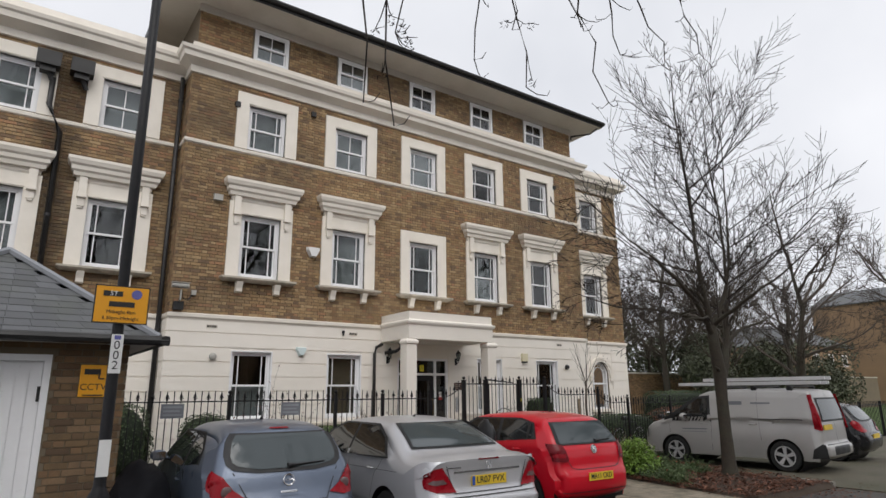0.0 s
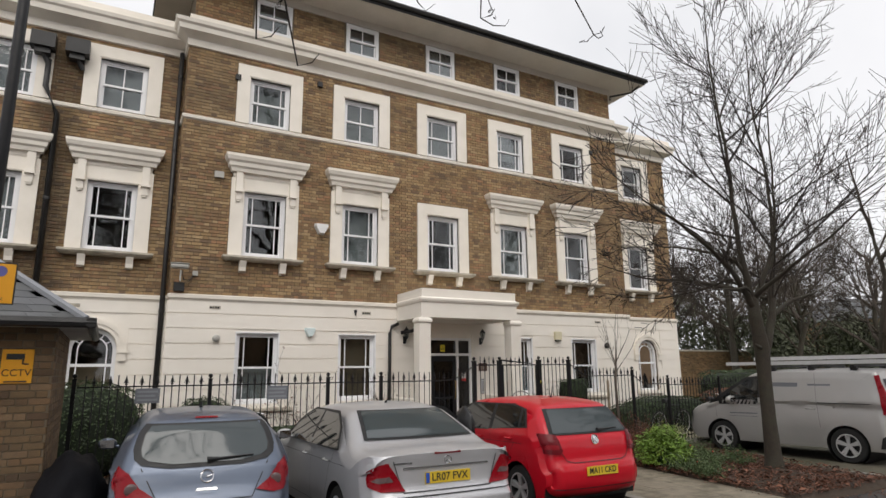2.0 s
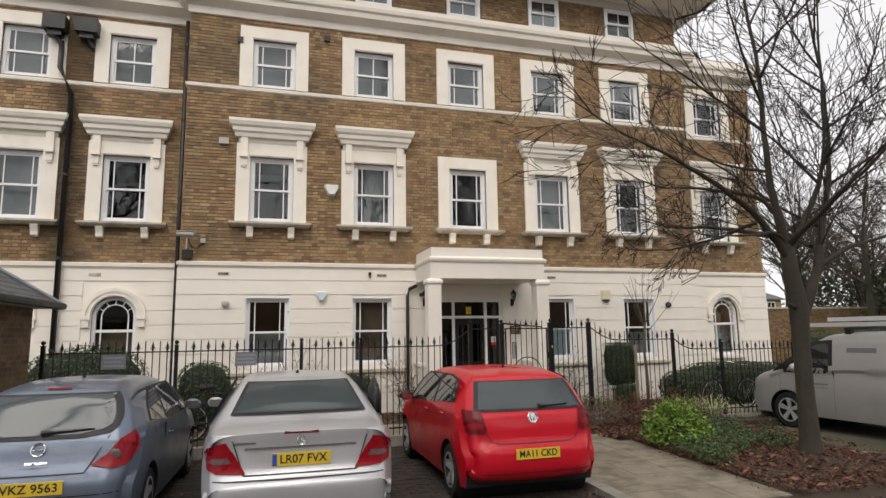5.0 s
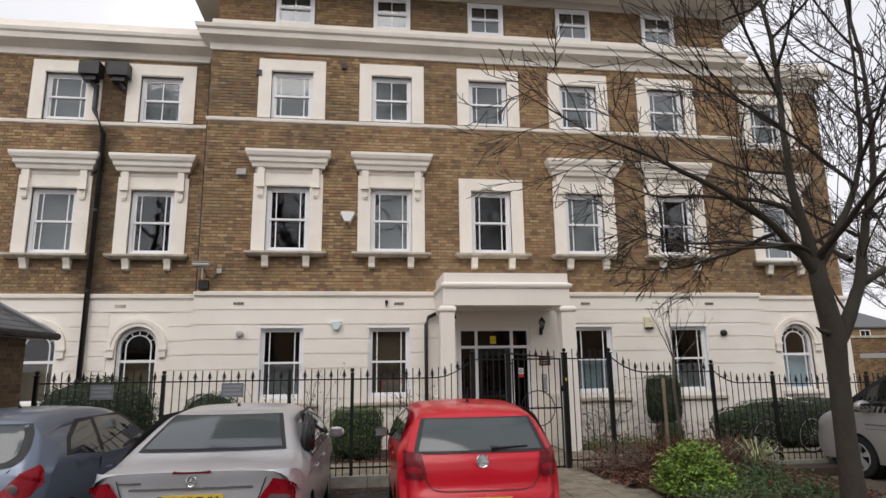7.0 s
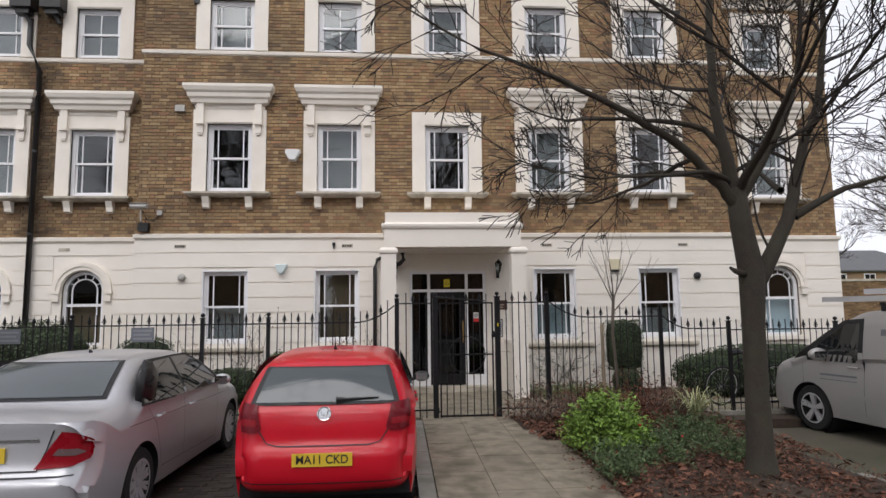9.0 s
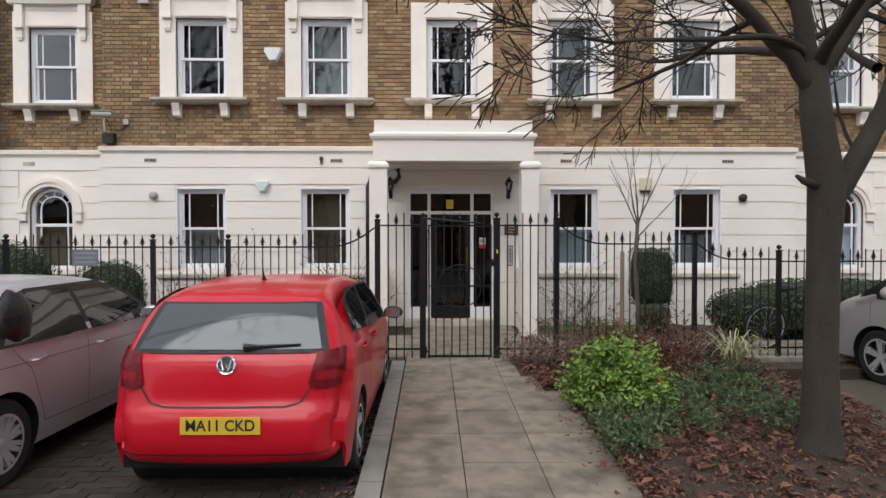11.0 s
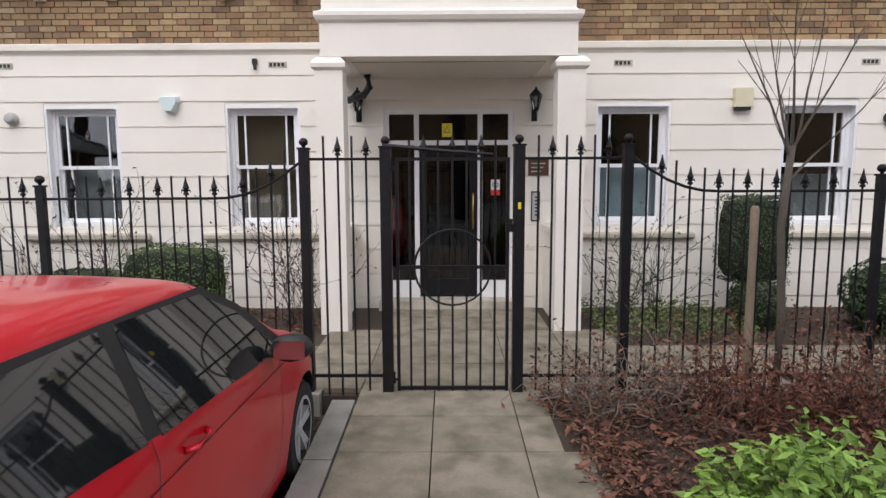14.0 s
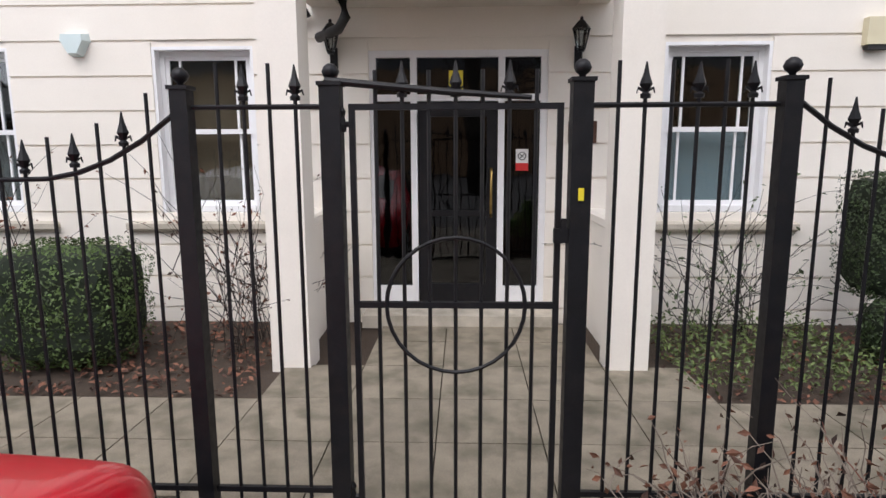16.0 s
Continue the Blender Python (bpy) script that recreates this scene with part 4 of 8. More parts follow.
def body_mesh(s, wheels, wr, material):
    bm = bmesh.new()
    n = len(s.c)
    cols = []
    for i in range(n):
        y, z = s.c[i]
        h = s.hw(y, z)
        xs = []
        for a in (90, 70, 50, 30, 12):
            xs.append(h - s.r + s.r * math.sin(radians(a)))
        xs += [(h - s.r) * f for f in (0.95, 0.66, 0.33)]
        row = [bm.verts.new(s.shell(-x, i)) for x in xs] + [bm.verts.new(s.shell(0, i))] + [bm.verts.new(s.shell(x, i)) for x in reversed(xs)]
        cols.append(row)
    for a, b in zip(cols, cols[1:]):
        for k in range(len(a) - 1):
            bm.faces.new((a[k], a[k + 1], b[k + 1], b[k]))
    m = 26
    y_first, y_last = cols[0][0].co.y, cols[-1][0].co.y
    R = wr + 0.05

    def well(v):
        return any(math.hypot(v.co.y - wy, v.co.z - wr) < R for wy in wheels)
    grids = []
    for side in (0, -1):
        sx = -1 if side == 0 else 1
        grid = []
        for i in range(n):
            u = cols[i][side]
            yl = y_first + (y_last - y_first) * i / (n - 1)
            if i in (0, n - 1):
                grid.append([u] * (m + 1))
                continue
            col = [u]
            for k in range(1, m + 1):
                t = k / m
                y = u.co.y + (yl - u.co.y) * (t ** 0.8)
                z = max(s.floor, u.co.z + (s.floor - u.co.z) * t)
                col.append(bm.verts.new((sx * s.hw(y, z), y, z)))
            grid.append(col)
        inside = {v for col in grid for v in col if well(v)}
        for a, b in zip(grid, grid[1:]):
            for k in range(m):
                f = []
                for v in (a[k], a[k + 1], b[k + 1], b[k]):
                    if v not in f:
                        f.append(v)
                if len(f) > 2 and not all(v in inside for v in f):
                    bm.faces.new(f)
        for v in inside:
            wy = min(wheels, key=lambda w: abs(w - v.co.y))
            d = Vector((0, v.co.y - wy, v.co.z - wr))
            d = d.normalized() * R if d.length > 1e-4 else Vector((0, 0, R))
            v.co = Vector((v.co.x, wy + d.y, wr + d.z))
            v.co.x = sx * s.hw(v.co.y, max(v.co.z, s.floor))
        grids.append(grid)
    gl, gr = grids
    for i in range(n - 1):
        f = []
        for v in (gl[i][m], gl[i + 1][m], gr[i + 1][m], gr[i][m]):
            if v not in f:
                f.append(v)
        if len(f) > 2:
            try:
                bm.faces.new(f).material_index = 1
            except ValueError:
                pass
    bmesh.ops.delete(bm, geom=[v for v in bm.verts if not v.link_faces], context="VERTS")
    bmesh.ops.recalc_face_normals(bm, faces=bm.faces)
    wells = []
    for wy in wheels:
        for sx in (-1, 1):
            bb, bm_ = bmesh.new(), bm
            bm = bb
            a0 = math.asin(max(-1, (s.floor - wr) / R))
            prev = None
            cen = bm.verts.new((sx * (s.W - 0.30), wy, wr))
            for k in range(25):
                a = a0 + (math.pi - 2 * a0) * k / 24
                y, z = wy + R * math.cos(a), wr + R * math.sin(a)
                h = s.hw(y, max(z, s.floor))
                cur = [bm.verts.new((sx * (h - 0.002), y, z)), bm.verts.new((sx * (s.W - 0.30), y, z))]
                if prev:
                    bm.faces.new((prev[0], prev[1], cur[1], cur[0])).material_index = 1
                    bm.faces.new((prev[1], cen, cur[1])).material_index = 1
                prev = cur
            for f in bm.faces:
                f.material_index = 0
            wells.append(bm)
            bm = bm_
    s.tree = BVHTree.FromBMesh(bm)
    out = bpy.data.meshes.new("body")
    bm.to_mesh(out)
    bm.free()
    out.materials.append(material)
    out.materials.append(M_CARBLACK)
    out.shade_smooth()
    out.set_sharp_from_angle(angle=radians(38))
    return out, wells


def patch(name, poly, fmap, material, parent, label="", cuts=3, thick=0.0):
    bm = bmesh.new()
    vs = [bm.verts.new((p[0], p[1], 0)) for p in poly]
    bm.faces.new(vs)
    bmesh.ops.triangulate(bm, faces=bm.faces)
    bmesh.ops.subdivide_edges(bm, edges=bm.edges, cuts=cuts, use_grid_fill=True)
    bmesh.ops.triangulate(bm, faces=bm.faces)
    for v in bm.verts:
        v.co = fmap(v.co.x, v.co.y)
    me = bpy.data.meshes.new(name)
    bm.to_mesh(me)
    bm.free()
    me.materials.append(material)
    me.shade_smooth()
    ob = new(name, me)
    ob.parent = parent
    if label:
        tagged(ob, label)
    return ob


def strip(bm, pts, fmap, w):
    """A thin seam along points, mapped to the body."""
    for (a, b), (c, d) in zip(pts, pts[1:]):
        L = math.hypot(c - a, d - b)
        k = max(1, int(L / 0.12))
        nx, ny = -(d - b) / L * w / 2, (c - a) / L * w / 2
        prev = None
        for i in range(k + 1):
            t = i / k
            x, y = a + (c - a) * t, b + (d - b) * t
            cur = (bm.verts.new(fmap(x + nx, y + ny)), bm.verts.new(fmap(x - nx, y - ny)))
            if prev:
                bm.faces.new((prev[0], prev[1], cur[1], cur[0]))
            prev = cur


def wheel(parent, x, y, r, sx, spokes=5, double=False):
    w = thing("wheel", "", "")
    w.parent, w.location = parent, (x, y, r)
    tw = 0.10
    bm = bmesh.new()
    lathe(bm, (0, 0, 0), [(r * 0.66, -tw), (r * 0.93, -tw), (r, -tw * 0.7), (r, tw * 0.7), (r * 0.93, tw), (r * 0.66, tw)], 28, "x", False)
    part("tyre", bm, M_TYRE, w, smooth=False)
    o = sx * tw
    bm = bmesh.new()
    rings = [(r * 0.67, o * 1.01), (r * 0.62, o * 1.01), (r * 0.60, o * 0.7), (r * 0.58, o * 0.1)]
    lathe(bm, (0, 0, 0), rings, 28, "x", False)
    lathe(bm, (0, 0, 0), [(r * 0.58, o * 0.1), (r * 0.3, o * 0.08)], 28, "x")
    part("rim", bm, M_CARBLACK, w)
    bm = bmesh.new()
    lathe(bm, (0, 0, 0), [(r * 0.12, o * 0.4), (r * 0.13, o * 0.85), (r * 0.05, o * 0.92)], 12, "x")
    # rim lip
    prev = None
    for k in range(29):
        a = k * math.tau / 28
        cur = [bm.verts.new((o * 1.03, q * math.cos(a), q * math.sin(a))) for q in (r * 0.60, r * 0.67)]
        if prev:
            bm.faces.new((prev[0], prev[1], cur[1], cur[0]))
        prev = cur
    for k in range(spokes):
        for da in ((-0.13, 0.13) if double else (0,)):
            a = k * math.tau / spokes + 0.3
            a1 = a + da
            u, v = Vector((0, math.cos(a1), math.sin(a1))), Vector((0, -math.sin(a1), math.cos(a1)))
            wd0, wd1 = (r * 0.06, r * 0.055) if double else (r * 0.13, r * 0.10)
            f = [u * r * 0.08 + v * wd0, u * r * 0.62 + v * wd1, u * r * 0.62 - v * wd1, u * r * 0.08 - v * wd0]
            lo = [bm.verts.new(p + Vector((o * 0.5, 0, 0))) for p in f]
            hi = [bm.verts.new(p + Vector((o * (0.8 if j in (0, 3) else 0.97), 0, 0))) for j, p in enumerate(f)]
            bm.faces.new(hi)
            for j in range(4):
                bm.faces.new((lo[j], lo[(j + 1) % 4], hi[(j + 1) % 4], hi[j]))
    part("spokes", bm, M_ALLOY, w)
    return w


def plate_text(parent, text, p, w, h, blue=False):
    pl = part("number_plate", boxes((-w / 2, w / 2, -0.006, 0.006, -h / 2, h / 2)), M_PLATE, parent, "yellow rear number plate")
    pl.location = p
    if blue:
        part("blue_band", boxes((-w / 2 + 0.005, -w / 2 + 0.045, -0.008, -0.0065, -h / 2 + 0.005, h / 2 - 0.005)), M_PLATEBLUE, pl)
    cu = bpy.data.curves.new("characters", "FONT")
    cu.body, cu.align_x, cu.align_y, cu.size, cu.extrude, cu.offset = text, "CENTER", "CENTER", h * 0.92, 0.0008, 0.0015
    t = new("characters_tmp", cu)
    me = bpy.data.meshes.new_from_object(t.evaluated_get(bpy.context.evaluated_depsgraph_get()))
    bpy.data.objects.remove(t)
    me.materials.clear()
    me.materials.append(M_INK)
    wid = max(v.co.x for v in me.vertices) - min(v.co.x for v in me.vertices)
    me.transform(Matrix.Diagonal((w * (0.80 if blue else 0.86) / wid, 1, 1, 1)))
    o = new("characters", me)
    o.parent, o.location, o.rotation_euler = pl, (0.018 if blue else 0, -0.008, 0), (radians(90), 0, 0)
    return pl


def mirror(parent, s, y, z, mat_, sx, big=1.0):
    bm = bmesh.new()
    h = s.hw(y, z)
    lathe(bm, (sx * (h + 0.13), y, z), [(0.02, -0.06), (0.075 * big, -0.05), (0.085 * big, 0.0), (0.07 * big, 0.05), (0.03, 0.09)], 12, "y")
    bmesh.ops.scale(bm, vec=(1.25, 1, 0.8), verts=bm.verts, space=Matrix.Translation((-sx * (h + 0.13), -y, -z)))
    box(bm, min(sx * (h - 0.02), sx * (h + 0.08)), max(sx * (h - 0.02), sx * (h + 0.08)), y - 0.015, y + 0.03, z - 0.05, z - 0.02)
    m = part("wing_mirror", bm, mat_, parent, smooth=True)
    part("mirror_face", boxes((sx * (h + 0.13) - 0.075 * big, sx * (h + 0.13) + 0.075 * big, y - 0.063, y - 0.060, z - 0.045, z + 0.045)), M_CHROME, m)


def badge(parent, p, r, kind, tilt=0):
    b = thing("badge", "", "")
    b.parent, b.location = parent, p
    b.rotation_euler = (radians(tilt), 0, 0)
    bm = bmesh.new()
    pts = [(r * math.cos(a * math.tau / 20), 0, r * math.sin(a * math.tau / 20)) for a in range(21)]
    tube(bm, pts, r * 0.12, 5, False)
    if kind == "dark":
        lathe(bm, (0, 0.0, 0), [(r * 0.9, 0.004), (r * 0.9, 0.008)], 16, "y")
    if kind == "star":
        for a in (90, 210, 330):
            tube(bm, [(0, -0.003, 0), (r * math.cos(radians(a)), 0, r * math.sin(radians(a)))], [r * 0.16, r * 0.04], 5)
    elif kind == "zig":
        tube(bm, [(-r * 0.7, 0, -r * 0.1), (0.1 * r, -0.002, r * 0.2), (-0.1 * r, -0.002, -r * 0.2), (r * 0.7, 0, r * 0.1)], r * 0.11, 5)
    else:
        tube(bm, [(-r * 0.6, 0, r * 0.65), (-r * 0.3, -0.002, -r * 0.7), (0, -0.002, 0), (r * 0.3, -0.002, -r * 0.7), (r * 0.6, 0, r * 0.65)], r * 0.1, 5)
    part("emblem", bm, M_CHROME, b)


def make_car(name, label, s, mat_, wheels, wr, at, rz, spec):
    car = thing(name, label, spec.get("category", "car"), spec.get("group", "parked vehicles"), at)
    car.rotation_euler = (0, 0, radians(rz))
    me, wells = body_mesh(s, wheels, wr, mat_)
    b = new("body", me)
    b.parent = car
    for wb in wells:
        part("wheel_arch", wb, M_CARBLACK, car)
    for wy in wheels:
        for sx in (-1, 1):
            wheel(car, sx * (s.hw(wy, 0.4) - 0.115), wy, wr, sx, spec.get("spokes", 5), spec.get("double", False))
    for nm, poly in spec.get("side_glass", []):
        for sx in (-1, 1):
            patch("side_window", poly, lambda a, c, sx=sx: s.side(a, c, sx, 0.004), M_DARKGLASS, car, cuts=3)
    for poly in spec.get("side_trim", []):
        for sx in (-1, 1):
            patch("window_surround", poly, lambda a, c, sx=sx: s.side(a, c, sx, 0.002), M_CARBLACK, car, cuts=3)
    if "rear_glass" in spec:
        patch("rear_window_seal", [(x * 1.03 + (0.012 if x > 0 else -0.012), z) for x, z in spec["rear_glass_seal"]], lambda a, c: s.rear(a, c, 0.009), M_CARBLACK, car, cuts=8)
        patch("rear_window", spec["rear_glass"], lambda a, c: s.rear(a, c, 0.015), M_REARGLASS, car, "rear window greyed by painted-in daylight", cuts=8)
    if "windscreen" in spec:
        i0, i1, hwf = spec["windscreen"]
        patch("windscreen", [(-hwf, i0), (hwf, i0), (hwf * 0.9, i1), (-hwf * 0.9, i1)], lambda a, c: s.shell(a, c, 0.005), M_DARKGLASS, car, cuts=4)
    for li, (mt, poly) in enumerate(spec.get("lights", [])):
        for sx in (-1, 1):
            patch("tail_light", [(sx * x, z) for x, z in poly], lambda a, c, li=li: s.rear(a, c, 0.016 + 0.005 * li), mt, car, "red tail light" if mt is not M_LAMPCL else "clear lens of tail light", cuts=9)
    for mt, poly in spec.get("side_lights", []):
        for sx in (-1, 1):
            patch("tail_light_side", poly, lambda a, c, sx=sx: s.side(a, c, sx, 0.006), mt, car, cuts=3)
    for mt, poly in spec.get("rear_patches", []):
        patch("rear_trim", poly, lambda a, c: s.rear(a, c, 0.009), mt, car, cuts=3)
    for mt, poly in spec.get("side_patches", []):
        for sx in (-1, 1):
            patch("side_moulding", poly, lambda a, c, sx=sx: s.side(a, c, sx, 0.008), mt, car, cuts=2)
    bm = bmesh.new()
    for line in spec.get("rear_seams", []):
        strip(bm, line, lambda a, c: s.rear(a, c, 0.006), 0.010)
    for line in spec.get("side_seams", []):
        for sx in (-1, 1):
            strip(bm, line, lambda a, c, sx=sx: s.side(a, c, sx, 0.002), 0.005)
    part("panel_gap", bm, M_CARBLACK, car)
    for y, z in spec.get("handles", []):
        for sx in (-1, 1):
            bm = bmesh.new()
            q = s.side(y, z, sx, 0)
            tube(bm, [q + Vector((0, -0.09, 0)), q + Vector((sx * 0.03, -0.07, 0.002)), q + Vector((sx * 0.034, 0.05, 0)), q + Vector((0, 0.09, 0))], 0.013, 6)
            part("door_handle", bm, mat_, car, smooth=True)
    if "mirror" in spec:
        for sx in (-1, 1):
            mirror(car, s, spec["mirror"][0], spec["mirror"][1], spec.get("mirror_mat", mat_), sx, spec.get("mirror_big", 1.0))
    if "plate" in spec:
        text, z, blue = spec["plate"]
        q = s.rear(0, z, 0.012)
        plate_text(car, text, q, 0.52, 0.111, blue)
    if "badge" in spec:
        z, r, kind, tilt = spec["badge"]
        badge(car, s.rear(0, z, 0.012), r, kind, tilt)
    if "aerial" in spec:
        i, ln = spec["aerial"]
        q = s.shell(0, i, 0)
        bm = bmesh.new()
        tube(bm, [q, q + Vector((0, -0.02, 0.035)), q + Vector((0, -ln * 0.35, ln))], [0.022, 0.008, 0.003], 6)
        part("aerial", bm, M_CARBLACK, car)
    if "wiper" in spec:
        x0, z0, x1, z1 = spec["wiper"]
        bm = bmesh.new()
        tube(bm, [s.rear(x0 + (x1 - x0) * t, z0 + (z1 - z0) * t, 0.025) for t in (0, 0.25, 0.5, 0.75, 1)], [0.03, 0.014, 0.011, 0.009, 0.006], 6)
        part("rear_wiper", bm, M_CARBLACK, car)
    return car


M_DARKGLASS = bpy.data.materials.new("tinted_glass")
M_DARKGLASS.use_nodes = True
g = M_DARKGLASS.node_tree.nodes["Principled BSDF"]
g.inputs["Base Color"].default_value = (0.012, 0.014, 0.015, 1)
g.inputs["Roughness"].default_value = 0.03
g.inputs["IOR"].default_value = 1.6
g.inputs["Coat Weight"].default_value = 0.3
# lighter copy of the car glass: sky glare and interior haze in its base colour
M_REARGLASS = bpy.data.materials.new("rear_glass_painted_haze")
M_REARGLASS.use_nodes = True
g = M_REARGLASS.node_tree.nodes["Principled BSDF"]
g.inputs["Base Color"].default_value = (0.055, 0.068, 0.072, 1)
g.inputs["Roughness"].default_value = 0.06
g.inputs["IOR"].default_value = 1.6

GZ = -0.17
# red hatchback
hatch = Shape([(0.16, 0.24), (0.05, 0.30), (0.0, 0.42), (0.0, 0.56), (0.03, 0.64), (0.07, 0.70), (0.09, 0.82), (0.12, 0.94), (0.16, 1.0), (0.27, 1.14), (0.40, 1.29), (0.47, 1.35), (0.56, 1.39), (0.72, 1.42), (1.0, 1.45), (1.5, 1.46), (2.0, 1.43), (2.3, 1.36), (2.65, 1.17), (2.95, 1.0), (3.15, 0.94), (3.42, 0.85), (3.60, 0.73), (3.70, 0.60), (3.74, 0.46), (3.72, 0.32), (3.62, 0.22)], 1.67, 0.19, r=0.15, belt=0.93, tumble=0.76, taper=0.16, taper_len=0.6, roof=1.46)
hs = dict(
    side_glass=[("a", [(0.58, 1.105), (0.70, 1.09), (0.70, 1.315), (0.67, 1.29)]), ("b", [(0.735, 1.085), (1.36, 1.02), (1.36, 1.365), (0.98, 1.36), (0.77, 1.325)]), ("c", [(1.44, 1.01), (2.62, 0.955), (2.30, 1.22), (2.05, 1.345), (1.44, 1.365)])],
    side_trim=[[(0.52, 1.085), (2.78, 0.925), (2.36, 1.24), (2.08, 1.37), (0.95, 1.385), (0.64, 1.32)]],
    rear_glass_seal=[(-0.66, 1.0), (0.66, 1.0), (0.56, 1.32), (-0.56, 1.32)], rear_glass=[(-0.63, 1.02), (0.63, 1.02), (0.545, 1.305), (-0.545, 1.305)],
    windscreen=(68, 77, 0.58),
    lights=[(M_LAMPDK, [(0.55, 0.81), (0.60, 0.775), (0.84, 0.79), (0.90, 1.0), (0.86, 1.03), (0.60, 1.005)]), (M_LAMP, [(0.60, 0.83), (0.82, 0.84), (0.84, 0.90), (0.60, 0.885)])],
    rear_seams=[[(-0.64, 0.99), (-0.575, 0.80), (-0.50, 0.69), (-0.40, 0.665), (0.40, 0.665), (0.50, 0.69), (0.575, 0.80), (0.64, 0.99)], [(-0.74, 0.36), (0.74, 0.36)]],
    side_seams=[[(1.40, 1.36), (1.38, 0.95), (1.36, 0.62), (1.40, 0.34)], [(1.40, 0.34), (2.55, 0.30), (2.66, 0.55), (2.66, 0.93)], [(0.74, 1.08), (0.80, 0.86), (1.04, 0.62), (1.12, 0.36), (1.40, 0.34)], [(0.60, 0.88), (2.9, 0.84)]],
    side_patches=[], rear_patches=[], handles=[(0.92, 0.93), (1.66, 0.90)], mirror=(2.48, 1.0), mirror_mat=M_CARBLACK, plate=("MA11 CKD", 0.56, False), badge=(0.93, 0.058, "dark", -12), aerial=(56, 0.17), wiper=(0.10, 1.03, 0.48, 1.045), spokes=5, double=True)
make_car("hatchback", "bright red five-door hatchback parked nose to the railings", hatch, P_RED, (0.72, 3.14), 0.30, (8.01, 6.56, GZ), -0.5, hs)

# silver saloon
sal = Shape([(0.18, 0.22), (0.04, 0.30), (0.0, 0.45), (0.0, 0.58), (0.06, 0.64), (0.10, 0.72), (0.11, 0.88), (0.10, 1.0), (0.13, 1.03), (0.35, 1.055), (0.62, 1.07), (0.95, 1.22), (1.28, 1.37), (1.45, 1.42), (1.9, 1.455), (2.3, 1.455), (2.7, 1.40), (3.1, 1.20), (3.4, 1.03), (3.6, 0.98), (4.0, 0.92), (4.35, 0.83), (4.52, 0.70), (4.58, 0.5), (4.55, 0.32), (4.45, 0.2)], 1.80, 0.2, r=0.17, belt=0.98, tumble=0.74, taper=0.13, taper_len=0.9, roof=1.45)
ss = dict(
    side_glass=[("a", [(1.02, 1.02), (2.02, 0.99), (2.0, 1.37), (1.5, 1.36), (1.2, 1.22)]), ("b", [(2.08, 0.99), (3.18, 0.98), (2.78, 1.26), (2.45, 1.37), (2.06, 1.375)])],
    side_trim=[[(0.95, 1.0), (3.32, 0.955), (2.84, 1.27), (2.48, 1.395), (1.48, 1.39), (1.14, 1.23)]],
    rear_glass_seal=[(-0.66, 1.10), (0.66, 1.10), (0.54, 1.385), (-0.54, 1.385)], rear_glass=[(-0.635, 1.115), (0.635, 1.115), (0.525, 1.37), (-0.525, 1.37)],
    windscreen=(66, 74, 0.6),
    lights=[(M_LAMP, [(0.48, 0.67), (0.74, 0.68), (0.90, 0.73), (0.93, 0.80), (0.88, 0.86), (0.76, 0.93), (0.66, 0.95), (0.58, 0.84)]), (M_LAMPCL, [(0.60, 0.77), (0.76, 0.76), (0.84, 0.78), (0.78, 0.81), (0.64, 0.82)])],
    rear_patches=[(M_CHROME, [(-0.50, 0.875), (0.50, 0.875), (0.49, 0.895), (-0.49, 0.895)]), (M_LAMPDK, [(-0.16, 1.005), (0.16, 1.005), (0.15, 1.02), (-0.15, 1.02)]), (M_CHROME, [(-0.60, 0.928), (-0.40, 0.928), (-0.40, 0.943), (-0.60, 0.943)])],
    rear_seams=[[(-0.60, 0.96), (-0.50, 0.66), (0.50, 0.66), (0.60, 0.96)], [(-0.80, 0.62), (0.80, 0.62)]],
    side_seams=[[(2.05, 1.38), (2.04, 0.95), (2.02, 0.35)], [(1.08, 1.0), (1.30, 0.8), (1.45, 0.36), (3.1, 0.32), (3.18, 0.93)], [(0.75, 0.86), (3.5, 0.82)]],
    side_patches=[(P_SILVER, [(1.45, 0.49), (3.35, 0.47), (3.35, 0.50), (1.45, 0.52)])], handles=[(1.38, 0.86), (2.25, 0.85)], mirror=(2.95, 1.03), plate=("LR07 FVX", 0.78, True), badge=(0.945, 0.04, "star", -5), aerial=(55, 0.02), spokes=9, double=True)
saloon = make_car("saloon", "silver four-door saloon with a black bag over its rear door pillar", sal, P_SILVER, (1.02, 3.78), 0.315, (5.43, 5.95, GZ), -1.0, ss)

# blue-grey small hatchback
cor = Shape([(0.16, 0.24), (0.04, 0.32), (0.0, 0.45), (0.01, 0.60), (0.05, 0.70), (0.11, 0.80), (0.15, 0.92), (0.19, 1.0), (0.32, 1.18), (0.44, 1.34), (0.52, 1.395), (0.60, 1.42), (0.74, 1.445), (1.0, 1.47), (1.5, 1.48), (2.0, 1.45), (2.35, 1.36), (2.75, 1.16), (3.05, 1.0), (3.25, 0.95), (3.5, 0.87), (3.75, 0.74), (3.86, 0.6), (3.9, 0.45), (3.88, 0.32), (3.78, 0.22)], 1.64, 0.19, r=0.17, belt=0.95, tumble=0.74, taper=0.15, taper_len=0.7, roof=1.47)
